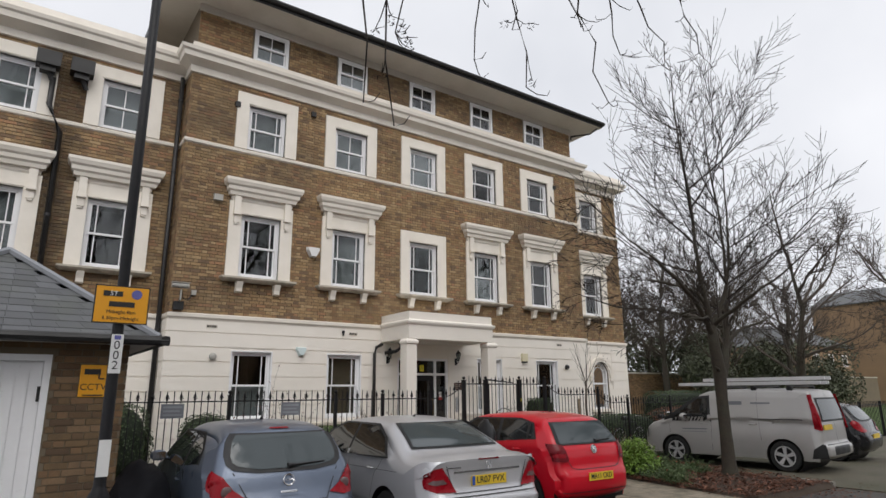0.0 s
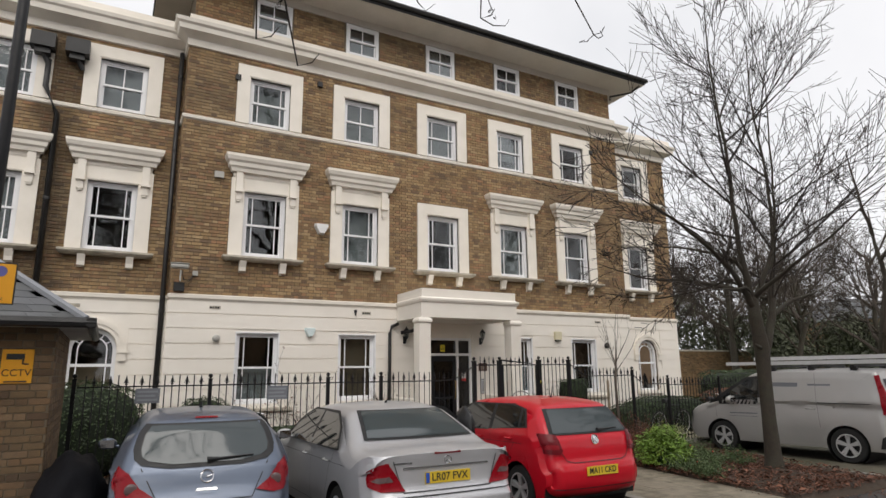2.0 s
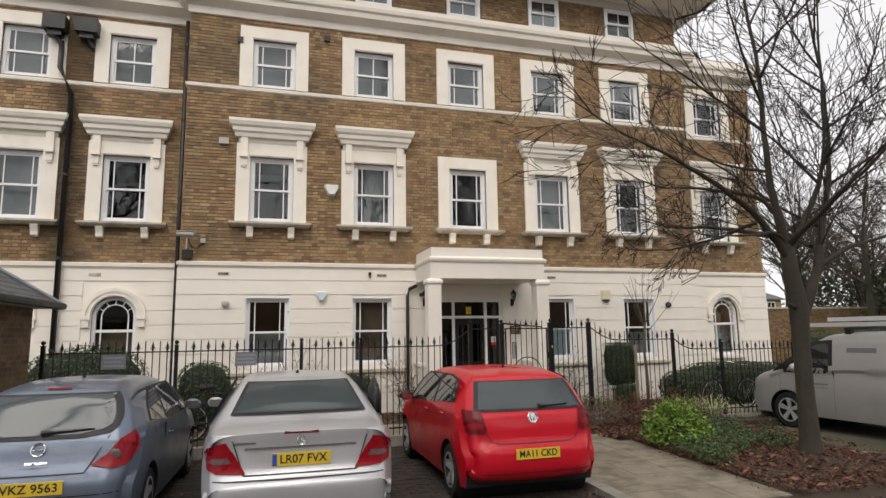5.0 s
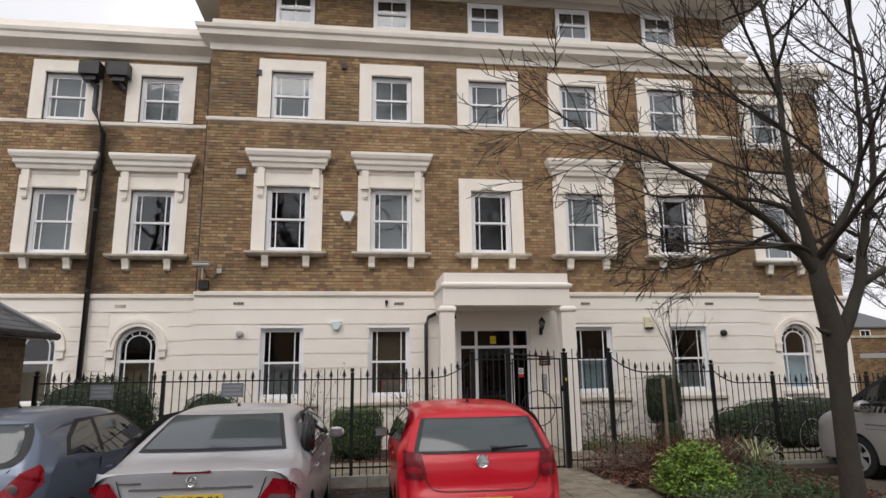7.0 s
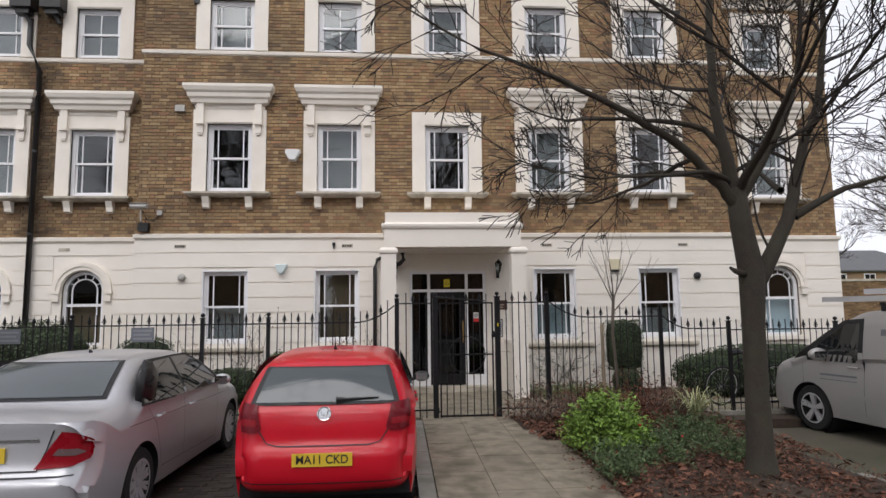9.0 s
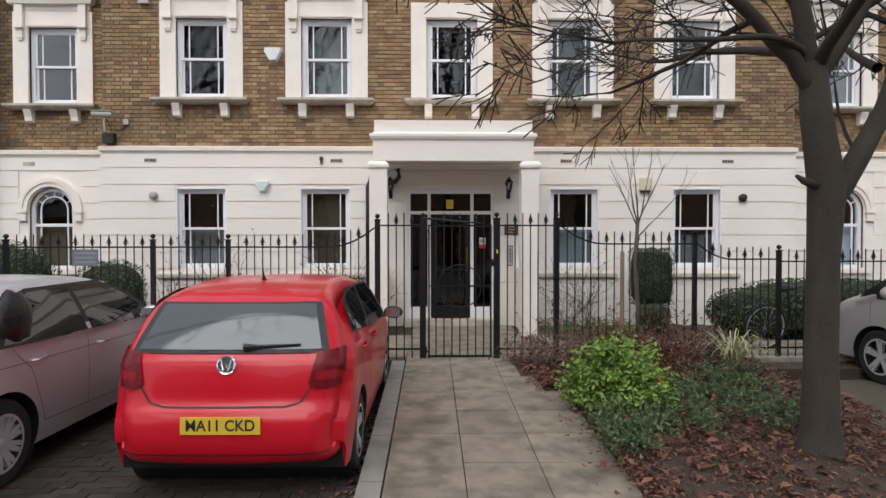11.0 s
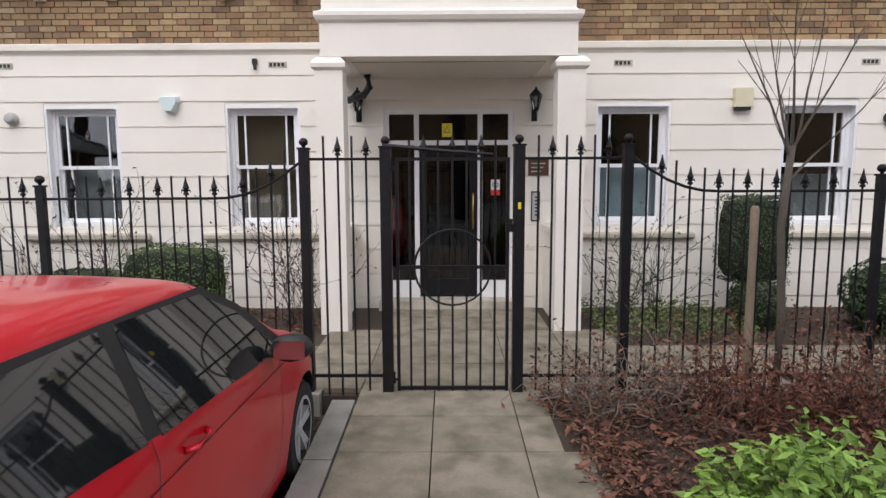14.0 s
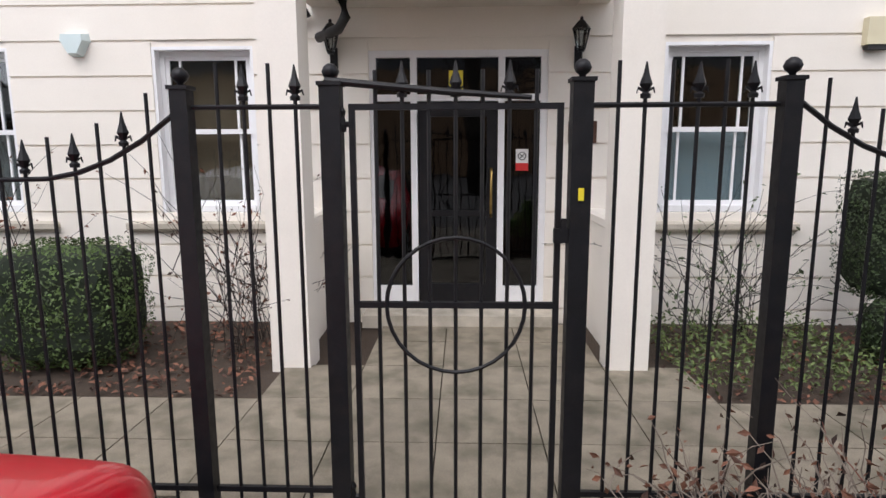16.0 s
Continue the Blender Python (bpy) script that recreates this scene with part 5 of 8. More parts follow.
cs = dict(
    side_glass=[("a", [(0.78, 1.06), (1.38, 0.99), (1.36, 1.34), (1.1, 1.33), (0.86, 1.2)]), ("b", [(1.46, 0.98), (2.62, 0.97), (2.30, 1.22), (2.05, 1.34), (1.44, 1.36)])],
    side_trim=[[(0.70, 1.05), (2.78, 0.95), (2.36, 1.24), (2.08, 1.37), (1.05, 1.37), (0.80, 1.22)]],
    rear_glass_seal=[(-0.53, 1.02), (-0.3, 0.985), (0.3, 0.985), (0.53, 1.02), (0.60, 1.07), (0.62, 1.15), (0.59, 1.28), (0.54, 1.365), (-0.54, 1.365), (-0.59, 1.28), (-0.62, 1.15), (-0.60, 1.07)], rear_glass=[(-0.50, 1.05), (-0.3, 1.015), (0.3, 1.015), (0.50, 1.05), (0.56, 1.09), (0.575, 1.15), (0.55, 1.27), (0.50, 1.345), (-0.50, 1.345), (-0.55, 1.27), (-0.575, 1.15), (-0.56, 1.09)],
    windscreen=(68, 77, 0.58),
    lights=[(M_LAMP, [(0.44, 0.755), (0.60, 0.72), (0.76, 0.73), (0.90, 0.84), (0.92, 0.96), (0.80, 1.02), (0.66, 0.96), (0.56, 0.84)])],
    rear_patches=[(P_BLUE, [(-0.10, 0.76), (0.10, 0.76), (0.10, 0.78), (-0.10, 0.78)]), (M_CHROME, [(-0.09, 0.785), (0.09, 0.785), (0.09, 0.805), (-0.09, 0.805)]), (M_LAMP, [(-0.11, 1.40), (0.11, 1.40), (0.10, 1.412), (-0.10, 1.412)])],
    rear_seams=[[(-0.56, 1.0), (-0.40, 0.70), (0.40, 0.70), (0.56, 1.0)], [(-0.74, 0.52), (0.74, 0.52)]],
    side_seams=[[(1.40, 1.36), (1.38, 0.95), (1.36, 0.62), (1.46, 0.34)], [(1.46, 0.34), (2.62, 0.30), (2.74, 0.55), (2.72, 0.93)]],
    handles=[(1.62, 0.82)], mirror=(2.45, 1.03), plate=("VKZ 9563", 0.60, False), badge=(0.905, 0.055, "zig", -15), aerial=(54, 0.1), wiper=(0.0, 1.03, 0.42, 1.05), spokes=5)
corsa = make_car("hatchback", "blue-grey three-door hatchback with round red tail lights", cor, P_BLUE, (0.75, 3.22), 0.30, (3.16, 6.45, GZ), -2.5, cs)
for sx in (-1, 1):
    bm = bmesh.new()
    q = cor.rear(sx * 0.63, 0.83, 0.016)
    lathe(bm, q, [(0.055, 0.0), (0.05, -0.006), (0.02, -0.008)], 16, "y")
    part("lamp_ring", bm, M_LAMPCL, corsa, smooth=True)

# silver van
vs_ = Shape([(0.14, 0.30), (0.02, 0.36), (0.0, 0.48), (0.02, 0.60), (0.09, 0.64), (0.10, 0.80), (0.11, 1.05), (0.14, 1.30), (0.20, 1.55), (0.26, 1.74), (0.34, 1.80), (0.8, 1.835), (1.6, 1.84), (2.4, 1.82), (2.75, 1.76), (3.1, 1.56), (3.5, 1.30), (3.72, 1.16), (3.95, 1.09), (4.2, 1.0), (4.38, 0.86), (4.45, 0.66), (4.46, 0.48), (4.42, 0.32), (4.34, 0.24)], 1.84, 0.26, r=0.12, belt=1.10, tumble=0.86, taper=0.06, taper_len=0.5, roof=1.84)
vsx = dict(category="van",
    side_glass=[("b", [(2.62, 1.10), (3.62, 1.08), (3.15, 1.42), (2.85, 1.60), (2.62, 1.62)])],
    side_trim=[[(2.55, 1.07), (3.85, 1.04), (3.2, 1.47), (2.87, 1.66), (2.55, 1.68)]],
    rear_glass_seal=[(-0.70, 1.10), (0.70, 1.10), (0.66, 1.62), (-0.66, 1.62)], rear_glass=[(-0.66, 1.14), (0.66, 1.14), (0.62, 1.58), (-0.62, 1.58)],
    windscreen=(60, 68, 0.68),
    lights=[(M_LAMP, [(0.76, 0.92), (0.87, 0.92), (0.83, 1.68), (0.78, 1.68), (0.79, 1.3)])],
    side_lights=[(M_LAMP, [(0.10, 0.92), (0.24, 0.95), (0.26, 1.3), (0.33, 1.68), (0.24, 1.7)])],
    rear_patches=[(M_CARBLACK, [(-0.86, 0.40), (0.86, 0.40), (0.86, 0.62), (-0.86, 0.62)])],
    rear_seams=[[(0.0, 0.62), (0.0, 1.76)]],
    side_seams=[[(2.56, 1.70), (2.54, 1.1), (2.56, 0.36)], [(1.42, 1.74), (1.40, 0.9), (1.38, 0.66)], [(0.4, 1.14), (1.5, 1.14)], [(3.66, 1.04), (3.60, 0.36)]],
    side_patches=[(P_VAN, [(1.25, 0.60), (3.2, 0.56), (3.2, 0.62), (1.25, 0.66)]), (M_CARBLACK, [(0.45, 1.13), (1.38, 1.13), (1.38, 1.15), (0.45, 1.15)]), (M_CARBLACK, [(0.03, 0.34), (0.36, 0.32), (0.30, 0.52), (0.12, 0.64), (0.06, 0.62)]), (M_SIGNGREY, [(2.66, 0.86), (3.30, 0.85), (3.30, 0.875), (2.66, 0.885)]), (M_SIGNGREY, [(2.66, 0.80), (3.30, 0.79), (3.30, 0.80), (2.66, 0.81)])],
    handles=[(1.55, 1.02), (2.72, 1.0)], mirror=(3.18, 1.16), mirror_big=1.4, plate=("LR 14 XX", 0.98, False), spokes=5, double=True)
del vsx["plate"]
van = make_car("van", "silver panel van with ladders on its roof bars", vs_, P_VAN, (0.92, 3.52), 0.335, (16.15, 6.5, -0.19), 5.5, vsx)
pl = part("number_plate", boxes((-0.26, 0.26, -0.006, 0.006, -0.055, 0.055)), M_PLATE, van, "yellow rear number plate")
pl.location = vs_.rear(-0.45, 0.98, 0.012)
for k, (y, w) in enumerate(((2.02, 0.52), (1.34, 0.44))):
    h = 0.085 if k == 0 else 0.035
    for sx in (-1, 1):
        bm = bmesh.new()
        strip(bm, [(y - w / 2, 1.50), (y + w / 2, 1.50)], lambda a, c, sx=sx: vs_.side(a, c, sx, 0.003), h)
        part("lettering", bm, M_SIGNGREY, van)
M_LADDER = mat("ladder_aluminium", (0.66, 0.66, 0.67), 0.5, metal=0.25, vary=0.06, bump=0)
rack = thing("ladder", "aluminium ladders strapped on black roof bars of the van", "ladder", at=(16.15, 6.5, -0.19))
rack.rotation_euler = (0, 0, radians(5.5))
for y in (0.7, 1.5, 2.3):
    part("roof_bar", boxes((-0.78, 0.78, y - 0.04, y + 0.04, 1.86, 1.90), (-0.74, -0.66, y - 0.06, y + 0.06, 1.78, 1.87), (0.66, 0.74, y - 0.06, y + 0.06, 1.78, 1.87)), M_CARBLACK, rack)
for x0, z0, ya, yb in ((-0.70, 1.92, 0.05, 3.4), (-0.20, 1.92, 0.15, 3.1), (-0.55, 2.02, 0.0, 2.8)):
    rows = [(x0, x0 + 0.035, ya, yb, z0, z0 + 0.075), (x0 + 0.38, x0 + 0.415, ya, yb, z0, z0 + 0.075)]
    y = ya + 0.2
    while y < yb - 0.1:
        rows.append((x0 + 0.035, x0 + 0.38, y, y + 0.03, z0 + 0.022, z0 + 0.05))
        y += 0.28
    part("ladder_section", boxes(*rows), M_LADDER, rack)

blk = Shape(cor.c[::4] + [cor.c[-1]], 1.74, 0.19, r=0.17, belt=0.95, tumble=0.74, taper=0.14, taper_len=0.7, roof=1.47)
bs = dict(cs, plate=("VK 0", 0.6, False), spokes=5)
for key in ("plate", "badge", "aerial", "wiper", "rear_patches"):
    bs.pop(key, None)
blackcar = make_car("hatchback", "black hatchback parked beyond the silver van", blk, P_BLACK, (0.75, 3.22), 0.30, (19.2, 6.9, -0.19), 6.0, bs)
pl = part("number_plate", boxes((-0.26, 0.26, -0.006, 0.006, -0.055, 0.055)), M_PLATE, blackcar, "yellow rear number plate")
pl.location = blk.rear(0, 0.62, 0.012)

# bag hung on the saloon
bagt = thing("bag", "crumpled black plastic bag taped over the saloon's side window", "bag", at=(6.28, 7.12, 0.98))
bm = bmesh.new()
bmesh.ops.create_icosphere(bm, subdivisions=3, radius=1.0)
for v in bm.verts:
    k = 1 + 0.22 * noise.noise(v.co * 2.3) + 0.1 * noise.noise(v.co * 6)
    v.co = Vector((v.co.x * 0.07 * k, v.co.y * 0.2 * k, v.co.z * 0.25 * k))
part("bag_body", bm, mat("black_bag", (0.012, 0.012, 0.013), 0.3, vary=0.2, bump=0.4), bagt, smooth=True)


# ---- paving, kerbs and beds ----
def sheet(name, x0, x1, y0, y1, z, material, label, depth=0.3):
    return tagged(part(name, boxes((x0, x1, y0, y1, z - depth, z)), material), label, kind="structure")


sheet("ground_terrace", -7.0, 22.0, 10.7, 14.6, -0.035, M_SOIL, "dark bare soil of the narrow front garden")
rnd = random.Random(11)
bm = bmesh.new()
y = 5.95
row = 0
while y < 10.6:
    x = 2.2 + (0.1 if row % 2 else 0)
    while x < 8.75:
        z = -0.173 + rnd.uniform(-0.003, 0.003)
        box(bm, x + 0.004, x + 0.196, y + 0.004, y + 0.096, ZB, z)
        x += 0.2
    y += 0.1
    row += 1
pav = tagged(new("pavement_parking"), "dark mossy block paving of the parking bays", kind="structure")
part("paver", bm, M_SETT, pav, kind="stuff")


drive = tagged(part("road", boxes((13.75, 40.0, 4.9, 10.15, ZB - 0.2, -0.19)), mat("mossy_drive", (0.105, 0.094, 0.068), 0.9, vary=0.3, scale=4, grain=160, bump=0.6, dirt=(0.055, 0.06, 0.03), dirt_scale=0.8, dirt_amount=0.8)), "worn olive-brown driveway surface under the van", kind="structure")


def path_z(y):
    return 0.0 if y > 10.4 else -0.14 * (10.4 - y) / 4.5


slabs = tagged(new("path"), "grey concrete slab path stained with moss, leading to the gate", kind="structure")
part("path_bed", boxes((9.02, 10.86, 5.92, 10.62, ZB - 0.1, -0.19)), M_SOIL, slabs)
SLAB_ROWS = []


def slab(x0, x1, y0, y1, sloped=True, parent=None):
    g_ = 0.004
    bm = bmesh.new()
    v = box(bm, x0 + g_, x1 - g_, y0 + g_, y1 - g_, 0, 1)
    for q in v:
        top = path_z(q.co.y) if sloped else 0.0
        q.co.z = top + (rnd.uniform(-0.002, 0.002) if q.co.z > 0.5 else -0.07)
    SLAB_ROWS.append((bm, parent or slabs))


ys = [5.93, 6.55, 7.18, 7.81, 8.44, 9.07, 9.70, 10.22, 10.76]
for i in range(8):
    sh = 0.0
    for j, (xa, xb) in enumerate(((9.05, 9.63), (9.63, 10.21), (10.21, 10.82 if i < 5 else 10.62 if i < 6 else 10.45))):
        off = (0.0, 0.0, 0.0)[j]
        slab(xa, xb, ys[i] + off, ys[i + 1] + off)
terr = tagged(new("pavement_terrace"), "grey slab walk between railings and porch", kind="structure")
for i in range(-8, 20):
    xa = 9.05 - 0.0 + i * 0.6
    if -1 <= i <= 3:
        rows = ((10.76, 11.4), (11.4, 12.0), (12.0, 12.62), (12.62, 13.2), (13.2, 13.75))
    else:
        rows = ((10.84, 11.4), (11.4, 11.98))
    if i in (-1, 3):
        rows = rows[:3]
    for ya, yb in rows:
        slab(xa, xa + 0.6, ya, yb, False, terr)

kerb = thing("kerb", "worn concrete kerb edging beside the parking bay", "kerb", "kerbs")
y = 5.93
while y < 10.5:
    bm = bmesh.new()
    v = box(bm, 8.87, 9.04, y + 0.004, min(y + 0.91, 10.62) - 0.004, 0, 1)
    for q in v:
        q.co.z = path_z(q.co.y) + 0.008 if q.co.z > 0.5 else ZB - 0.05
    part("kerb_stone", bm, M_KERB, kerb)
    y += 0.915
kerb2 = thing("kerb", "low concrete edging under the railings", "kerb", "kerbs")
for i in range(25):
    xa = -0.4 + i * 0.915
    if 8.75 < xa + 0.45 < 10.6:
        continue
    part("kerb_stone", boxes((xa + 0.004, xa + 0.911, 10.62, 10.82, ZB - 0.05, 0.0)), M_KERB, kerb2)
kerb3 = thing("kerb", "mossy concrete edging of planted bed", "kerb", "kerbs")
for i in range(6):
    ya = 5.75 + i * 0.8
    xk = 13.62 - 0.10 * i
    part("kerb_stone", boxes((xk, xk + 0.1, ya + 0.004, ya + 0.796, ZB - 0.05, -0.10)), M_KERB, kerb3)


def bed_z(x, y):
    return -0.10 + 0.10 * min(1, max(0, (y - 6.0) / 3)) + 0.035 * noise.noise(Vector((x * 1.5, y * 1.5, 0))) + 0.02 * noise.noise(Vector((x * 6, y * 6, 3))) + 0.10 * math.exp(-((x - 12.1) ** 2 + (y - 6.85) ** 2) / 0.15)


bm = bmesh.new()
NX, NY = 44, 60
grid = []
for j in range(NY + 1):
    y = 5.72 + (10.62 - 5.72) * j / NY
    xl = 10.64 if y < 9.0 else 10.64 - 0.4 * (y - 9.0) / 1.2 if y < 10.2 else 10.24
    xr = 13.65 - 0.125 * (y - 5.72)
    grid.append([bm.verts.new((xl + (xr - xl) * i / NX, y, bed_z(xl + (xr - xl) * i / NX, y) if 0 < j and 3 < i < NX else (path_z(y) - 0.012 if i <= 3 and j else -0.205 if not j else -0.12))) for i in range(NX + 1)])
for a, b in zip(grid, grid[1:]):
    for i in range(NX):
        bm.faces.new((a[i], a[i + 1], b[i + 1], b[i]))
bed = tagged(new("ground_bed"), "planting bed covered in brown leaf litter and bark", kind="structure")
part("soil", bm, M_SOIL, bed, smooth=True)
bm = boxes((12.9, 22.0, 10.2, 10.62, ZB - 0.1, -0.06))
part("soil_strip", bm, M_SOIL, bed)

M_LEAFDEAD = mat("dead_leaf", (0.135, 0.058, 0.034), 0.75, vary=0.3, scale=30, bump=0.2, rand=0.85, island=True)
M_GREEN = mat("bright_leaf", (0.19, 0.31, 0.05), 0.5, vary=0.2, scale=10, bump=0, rand=0.45, island=True)
M_SAGE = mat("sage_leaf", (0.085, 0.125, 0.05), 0.7, vary=0.2, scale=12, bump=0, rand=0.5, island=True)
M_HEDGE = mat("hedge_leaf", (0.038, 0.062, 0.020), 0.55, vary=0.3, scale=6, bump=0, rand=0.5, island=True)
# near-black green that paints the shade deep between the hedge leaves
M_HEDGESHADE = mat("hedge_inside_shade", (0.012, 0.02, 0.008), 0.9, vary=0.3, bump=0)
M_BLADE = mat("variegated_blade", (0.42, 0.44, 0.22), 0.5, vary=0.2, scale=20, bump=0, rand=0.35, island=True)
M_DRYSTEM = mat("dry_stem", (0.19, 0.155, 0.125), 0.85, vary=0.35, bump=0)
M_REDTWIG = mat("red_brown_twig", (0.17, 0.06, 0.04), 0.8, vary=0.3, bump=0)
M_GRASS = mat("lawn", (0.07, 0.115, 0.025), 0.9, vary=0.35, scale=5, bump=0.6)


def leaf_quad(bm, p, n, size, rnd, ratio=0.55, curl=0.25):
    n = n.normalized()
    a = n.orthogonal().normalized()
    a = (Matrix.Rotation(rnd.uniform(0, math.tau), 3, n) @ a).normalized()
    b = n.cross(a)
    h = size / 2
    pts = [p - a * h, p - b * h * ratio + n * curl * h * 0.5, p + a * h, p + b * h * ratio + n * curl * h * 0.5]
    vs = [bm.verts.new(q) for q in pts]
    bm.faces.new(vs[:3])
    bm.faces.new((vs[0], vs[2], vs[3]))


def fast_leaves(rows, name, material, parent, label=""):
    """Leaves from rows of (place, normal, size, ratio), written straight into one mesh."""
    vs, fs = [], []
    for p, n, size, ratio in rows:
        a = n.orthogonal().normalized()
        ang = rnd.uniform(0, math.tau)
        b0 = n.cross(a)
        a, b = a * math.cos(ang) + b0 * math.sin(ang), b0 * math.cos(ang) - a * math.sin(ang)
        h = size / 2
        k = len(vs)
        up = n * h * 0.22
        vs += [p - a * h, p - b * h * ratio + up, p + a * h, p + b * h * ratio + up]
        fs += [(k, k + 1, k + 2), (k, k + 2, k + 3)]
    me = bpy.data.meshes.new(name)
    me.from_pydata([tuple(v) for v in vs], [], fs)
    me.materials.append(material)
    ob = new(name, me)
    ob.parent = parent
    if label:
        tagged(ob, label)
    return ob


def rvec():
    while True:
        v = Vector((rnd.uniform(-1, 1), rnd.uniform(-1, 1), rnd.uniform(-1, 1)))
        if 0.05 < v.length < 1:
            return v.normalized()


rows = []
for _ in range(24000):
    y = 5.75 + 4.85 * rnd.random()
    x = rnd.uniform(10.5, 13.6)
    if x < 10.82 and y < 9.1 and rnd.random() < 0.93:
        continue
    if noise.noise(Vector((x * 1.3, y * 1.3, 5))) < -0.25 and rnd.random() < 0.6:
        continue
    rows.append((Vector((x, y, max(bed_z(x, y), path_z(y) + 0.01 if x < 10.9 else -1) + rnd.uniform(0.004, 0.045))), (Vector((0, 0, 1)) + rvec() * 0.6).normalized(), rnd.uniform(0.02, 0.055) if rnd.random() < 0.93 else rnd.uniform(0.08, 0.14), rnd.uniform(0.2, 0.6)))
for _ in range(2600):
    y = rnd.uniform(6.5, 10.6)
    x = (10.84 if y < 9.1 else 10.62 if y < 10.2 else 10.46) + rnd.gauss(0.08, 0.09)
    rows.append((Vector((x, y, max(bed_z(x, y), path_z(y)) + rnd.uniform(0.004, 0.03))), (Vector((0, 0, 1)) + rvec() * 0.5).normalized(), rnd.uniform(0.025, 0.07), rnd.uniform(0.25, 0.6)))
for _ in range(260):
    x, y = rnd.uniform(2.3, 8.8), rnd.uniform(6.2, 10.5)
    rows.append((Vector((x, y, -0.165)), (Vector((0, 0, 1)) + rvec() * 0.3).normalized(), rnd.uniform(0.03, 0.07), 0.6))
for _ in range(2500):
    x, y = rnd.choice((rnd.uniform(6.2, 8.3), rnd.uniform(11.3, 15), rnd.uniform(2, 6))), rnd.uniform(12.0, 13.8)
    rows.append((Vector((x, y, -0.02 + rnd.uniform(0.0, 0.03))), (Vector((0, 0, 1)) + rvec() * 0.6).normalized(), rnd.uniform(0.03, 0.08), 0.6))
for _ in range(900):
    x, y = rnd.uniform(10.9, 14.6), 5.75 - abs(rnd.gauss(0, 0.45))
    rows.append((Vector((x, y, ZB + rnd.uniform(0.004, 0.02))), (Vector((0, 0, 1)) + rvec() * 0.4).normalized(), rnd.uniform(0.02, 0.06), 0.5))
for _ in range(500):
    x, y = 8.85 - abs(rnd.gauss(0, 0.25)), rnd.uniform(6.0, 10.5)
    rows.append((Vector((x, y, -0.165 + rnd.uniform(0.0, 0.012))), (Vector((0, 0, 1)) + rvec() * 0.4).normalized(), rnd.uniform(0.02, 0.06), 0.5))
for _ in range(700):
    x, y = rnd.uniform(2.3, 8.8), 10.6 - abs(rnd.gauss(0, 0.25))
    rows.append((Vector((x, y, -0.165 + rnd.uniform(0.0, 0.012))), (Vector((0, 0, 1)) + rvec() * 0.4).normalized(), rnd.uniform(0.02, 0.06), 0.5))
litter = thing("leaf_litter", "brown fallen leaves and bark over soil", "leaf litter", kind="stuff")
fast_leaves(rows, "leaves", M_LEAFDEAD, litter)


def blob_leaves(c, r, count, size, flat=1.0, shell=0.55, squareness=2.0):
    out = []
    for _ in range(count):
        v = rvec()
        k = 1.0
        if squareness > 2:
            k = (abs(v.x) ** squareness + abs(v.y) ** squareness + abs(v.z) ** squareness) ** (-1 / squareness)
        q = shell + (1 - shell) * rnd.random() ** 0.5
        bump = 1 + 0.12 * noise.noise(v * 2.5 + Vector(c))
        p = Vector((c[0] + v.x * r[0] * k * q * bump, c[1] + v.y * r[1] * k * q * bump, c[2] + v.z * r[2] * k * q * bump))
        out.append((p, (v + rvec() * 0.7).normalized(), size * rnd.uniform(0.6, 1.3), rnd.uniform(0.4, 0.7)))
    return out


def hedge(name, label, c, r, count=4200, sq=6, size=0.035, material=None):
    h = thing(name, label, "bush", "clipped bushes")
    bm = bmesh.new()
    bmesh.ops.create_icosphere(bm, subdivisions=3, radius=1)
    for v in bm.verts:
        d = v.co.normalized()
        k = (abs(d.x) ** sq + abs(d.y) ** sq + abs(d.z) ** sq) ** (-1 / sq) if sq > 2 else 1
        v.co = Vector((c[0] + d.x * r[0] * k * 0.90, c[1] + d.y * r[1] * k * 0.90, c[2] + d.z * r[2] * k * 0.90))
    # solid core under the leaves, coloured as the bush's inner shade
    part("shade_core", bm, M_HEDGESHADE, h)
    fast_leaves(blob_leaves(c, r, count, size, shell=0.9, squareness=sq), "leaves", material or M_HEDGE, h)


M_BOX = mat("box_leaf", (0.075, 0.12, 0.03), 0.6, vary=0.3, scale=6, bump=0, rand=0.5, island=True)
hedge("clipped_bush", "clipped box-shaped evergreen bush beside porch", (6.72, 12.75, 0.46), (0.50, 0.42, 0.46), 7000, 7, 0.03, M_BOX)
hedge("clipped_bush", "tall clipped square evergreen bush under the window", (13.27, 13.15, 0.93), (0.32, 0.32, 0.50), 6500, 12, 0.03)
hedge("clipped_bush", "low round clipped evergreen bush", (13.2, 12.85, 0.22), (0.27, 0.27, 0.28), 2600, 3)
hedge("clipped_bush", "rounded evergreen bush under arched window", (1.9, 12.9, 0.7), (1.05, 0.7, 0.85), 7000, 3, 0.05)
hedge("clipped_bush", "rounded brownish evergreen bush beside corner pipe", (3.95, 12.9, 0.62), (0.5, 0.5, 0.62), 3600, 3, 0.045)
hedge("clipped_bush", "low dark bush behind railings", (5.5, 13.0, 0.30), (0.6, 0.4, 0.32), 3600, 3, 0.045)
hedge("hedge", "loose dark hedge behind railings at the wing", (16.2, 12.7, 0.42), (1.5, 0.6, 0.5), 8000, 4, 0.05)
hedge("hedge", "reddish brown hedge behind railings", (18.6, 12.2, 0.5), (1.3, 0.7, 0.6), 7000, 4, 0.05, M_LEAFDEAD)
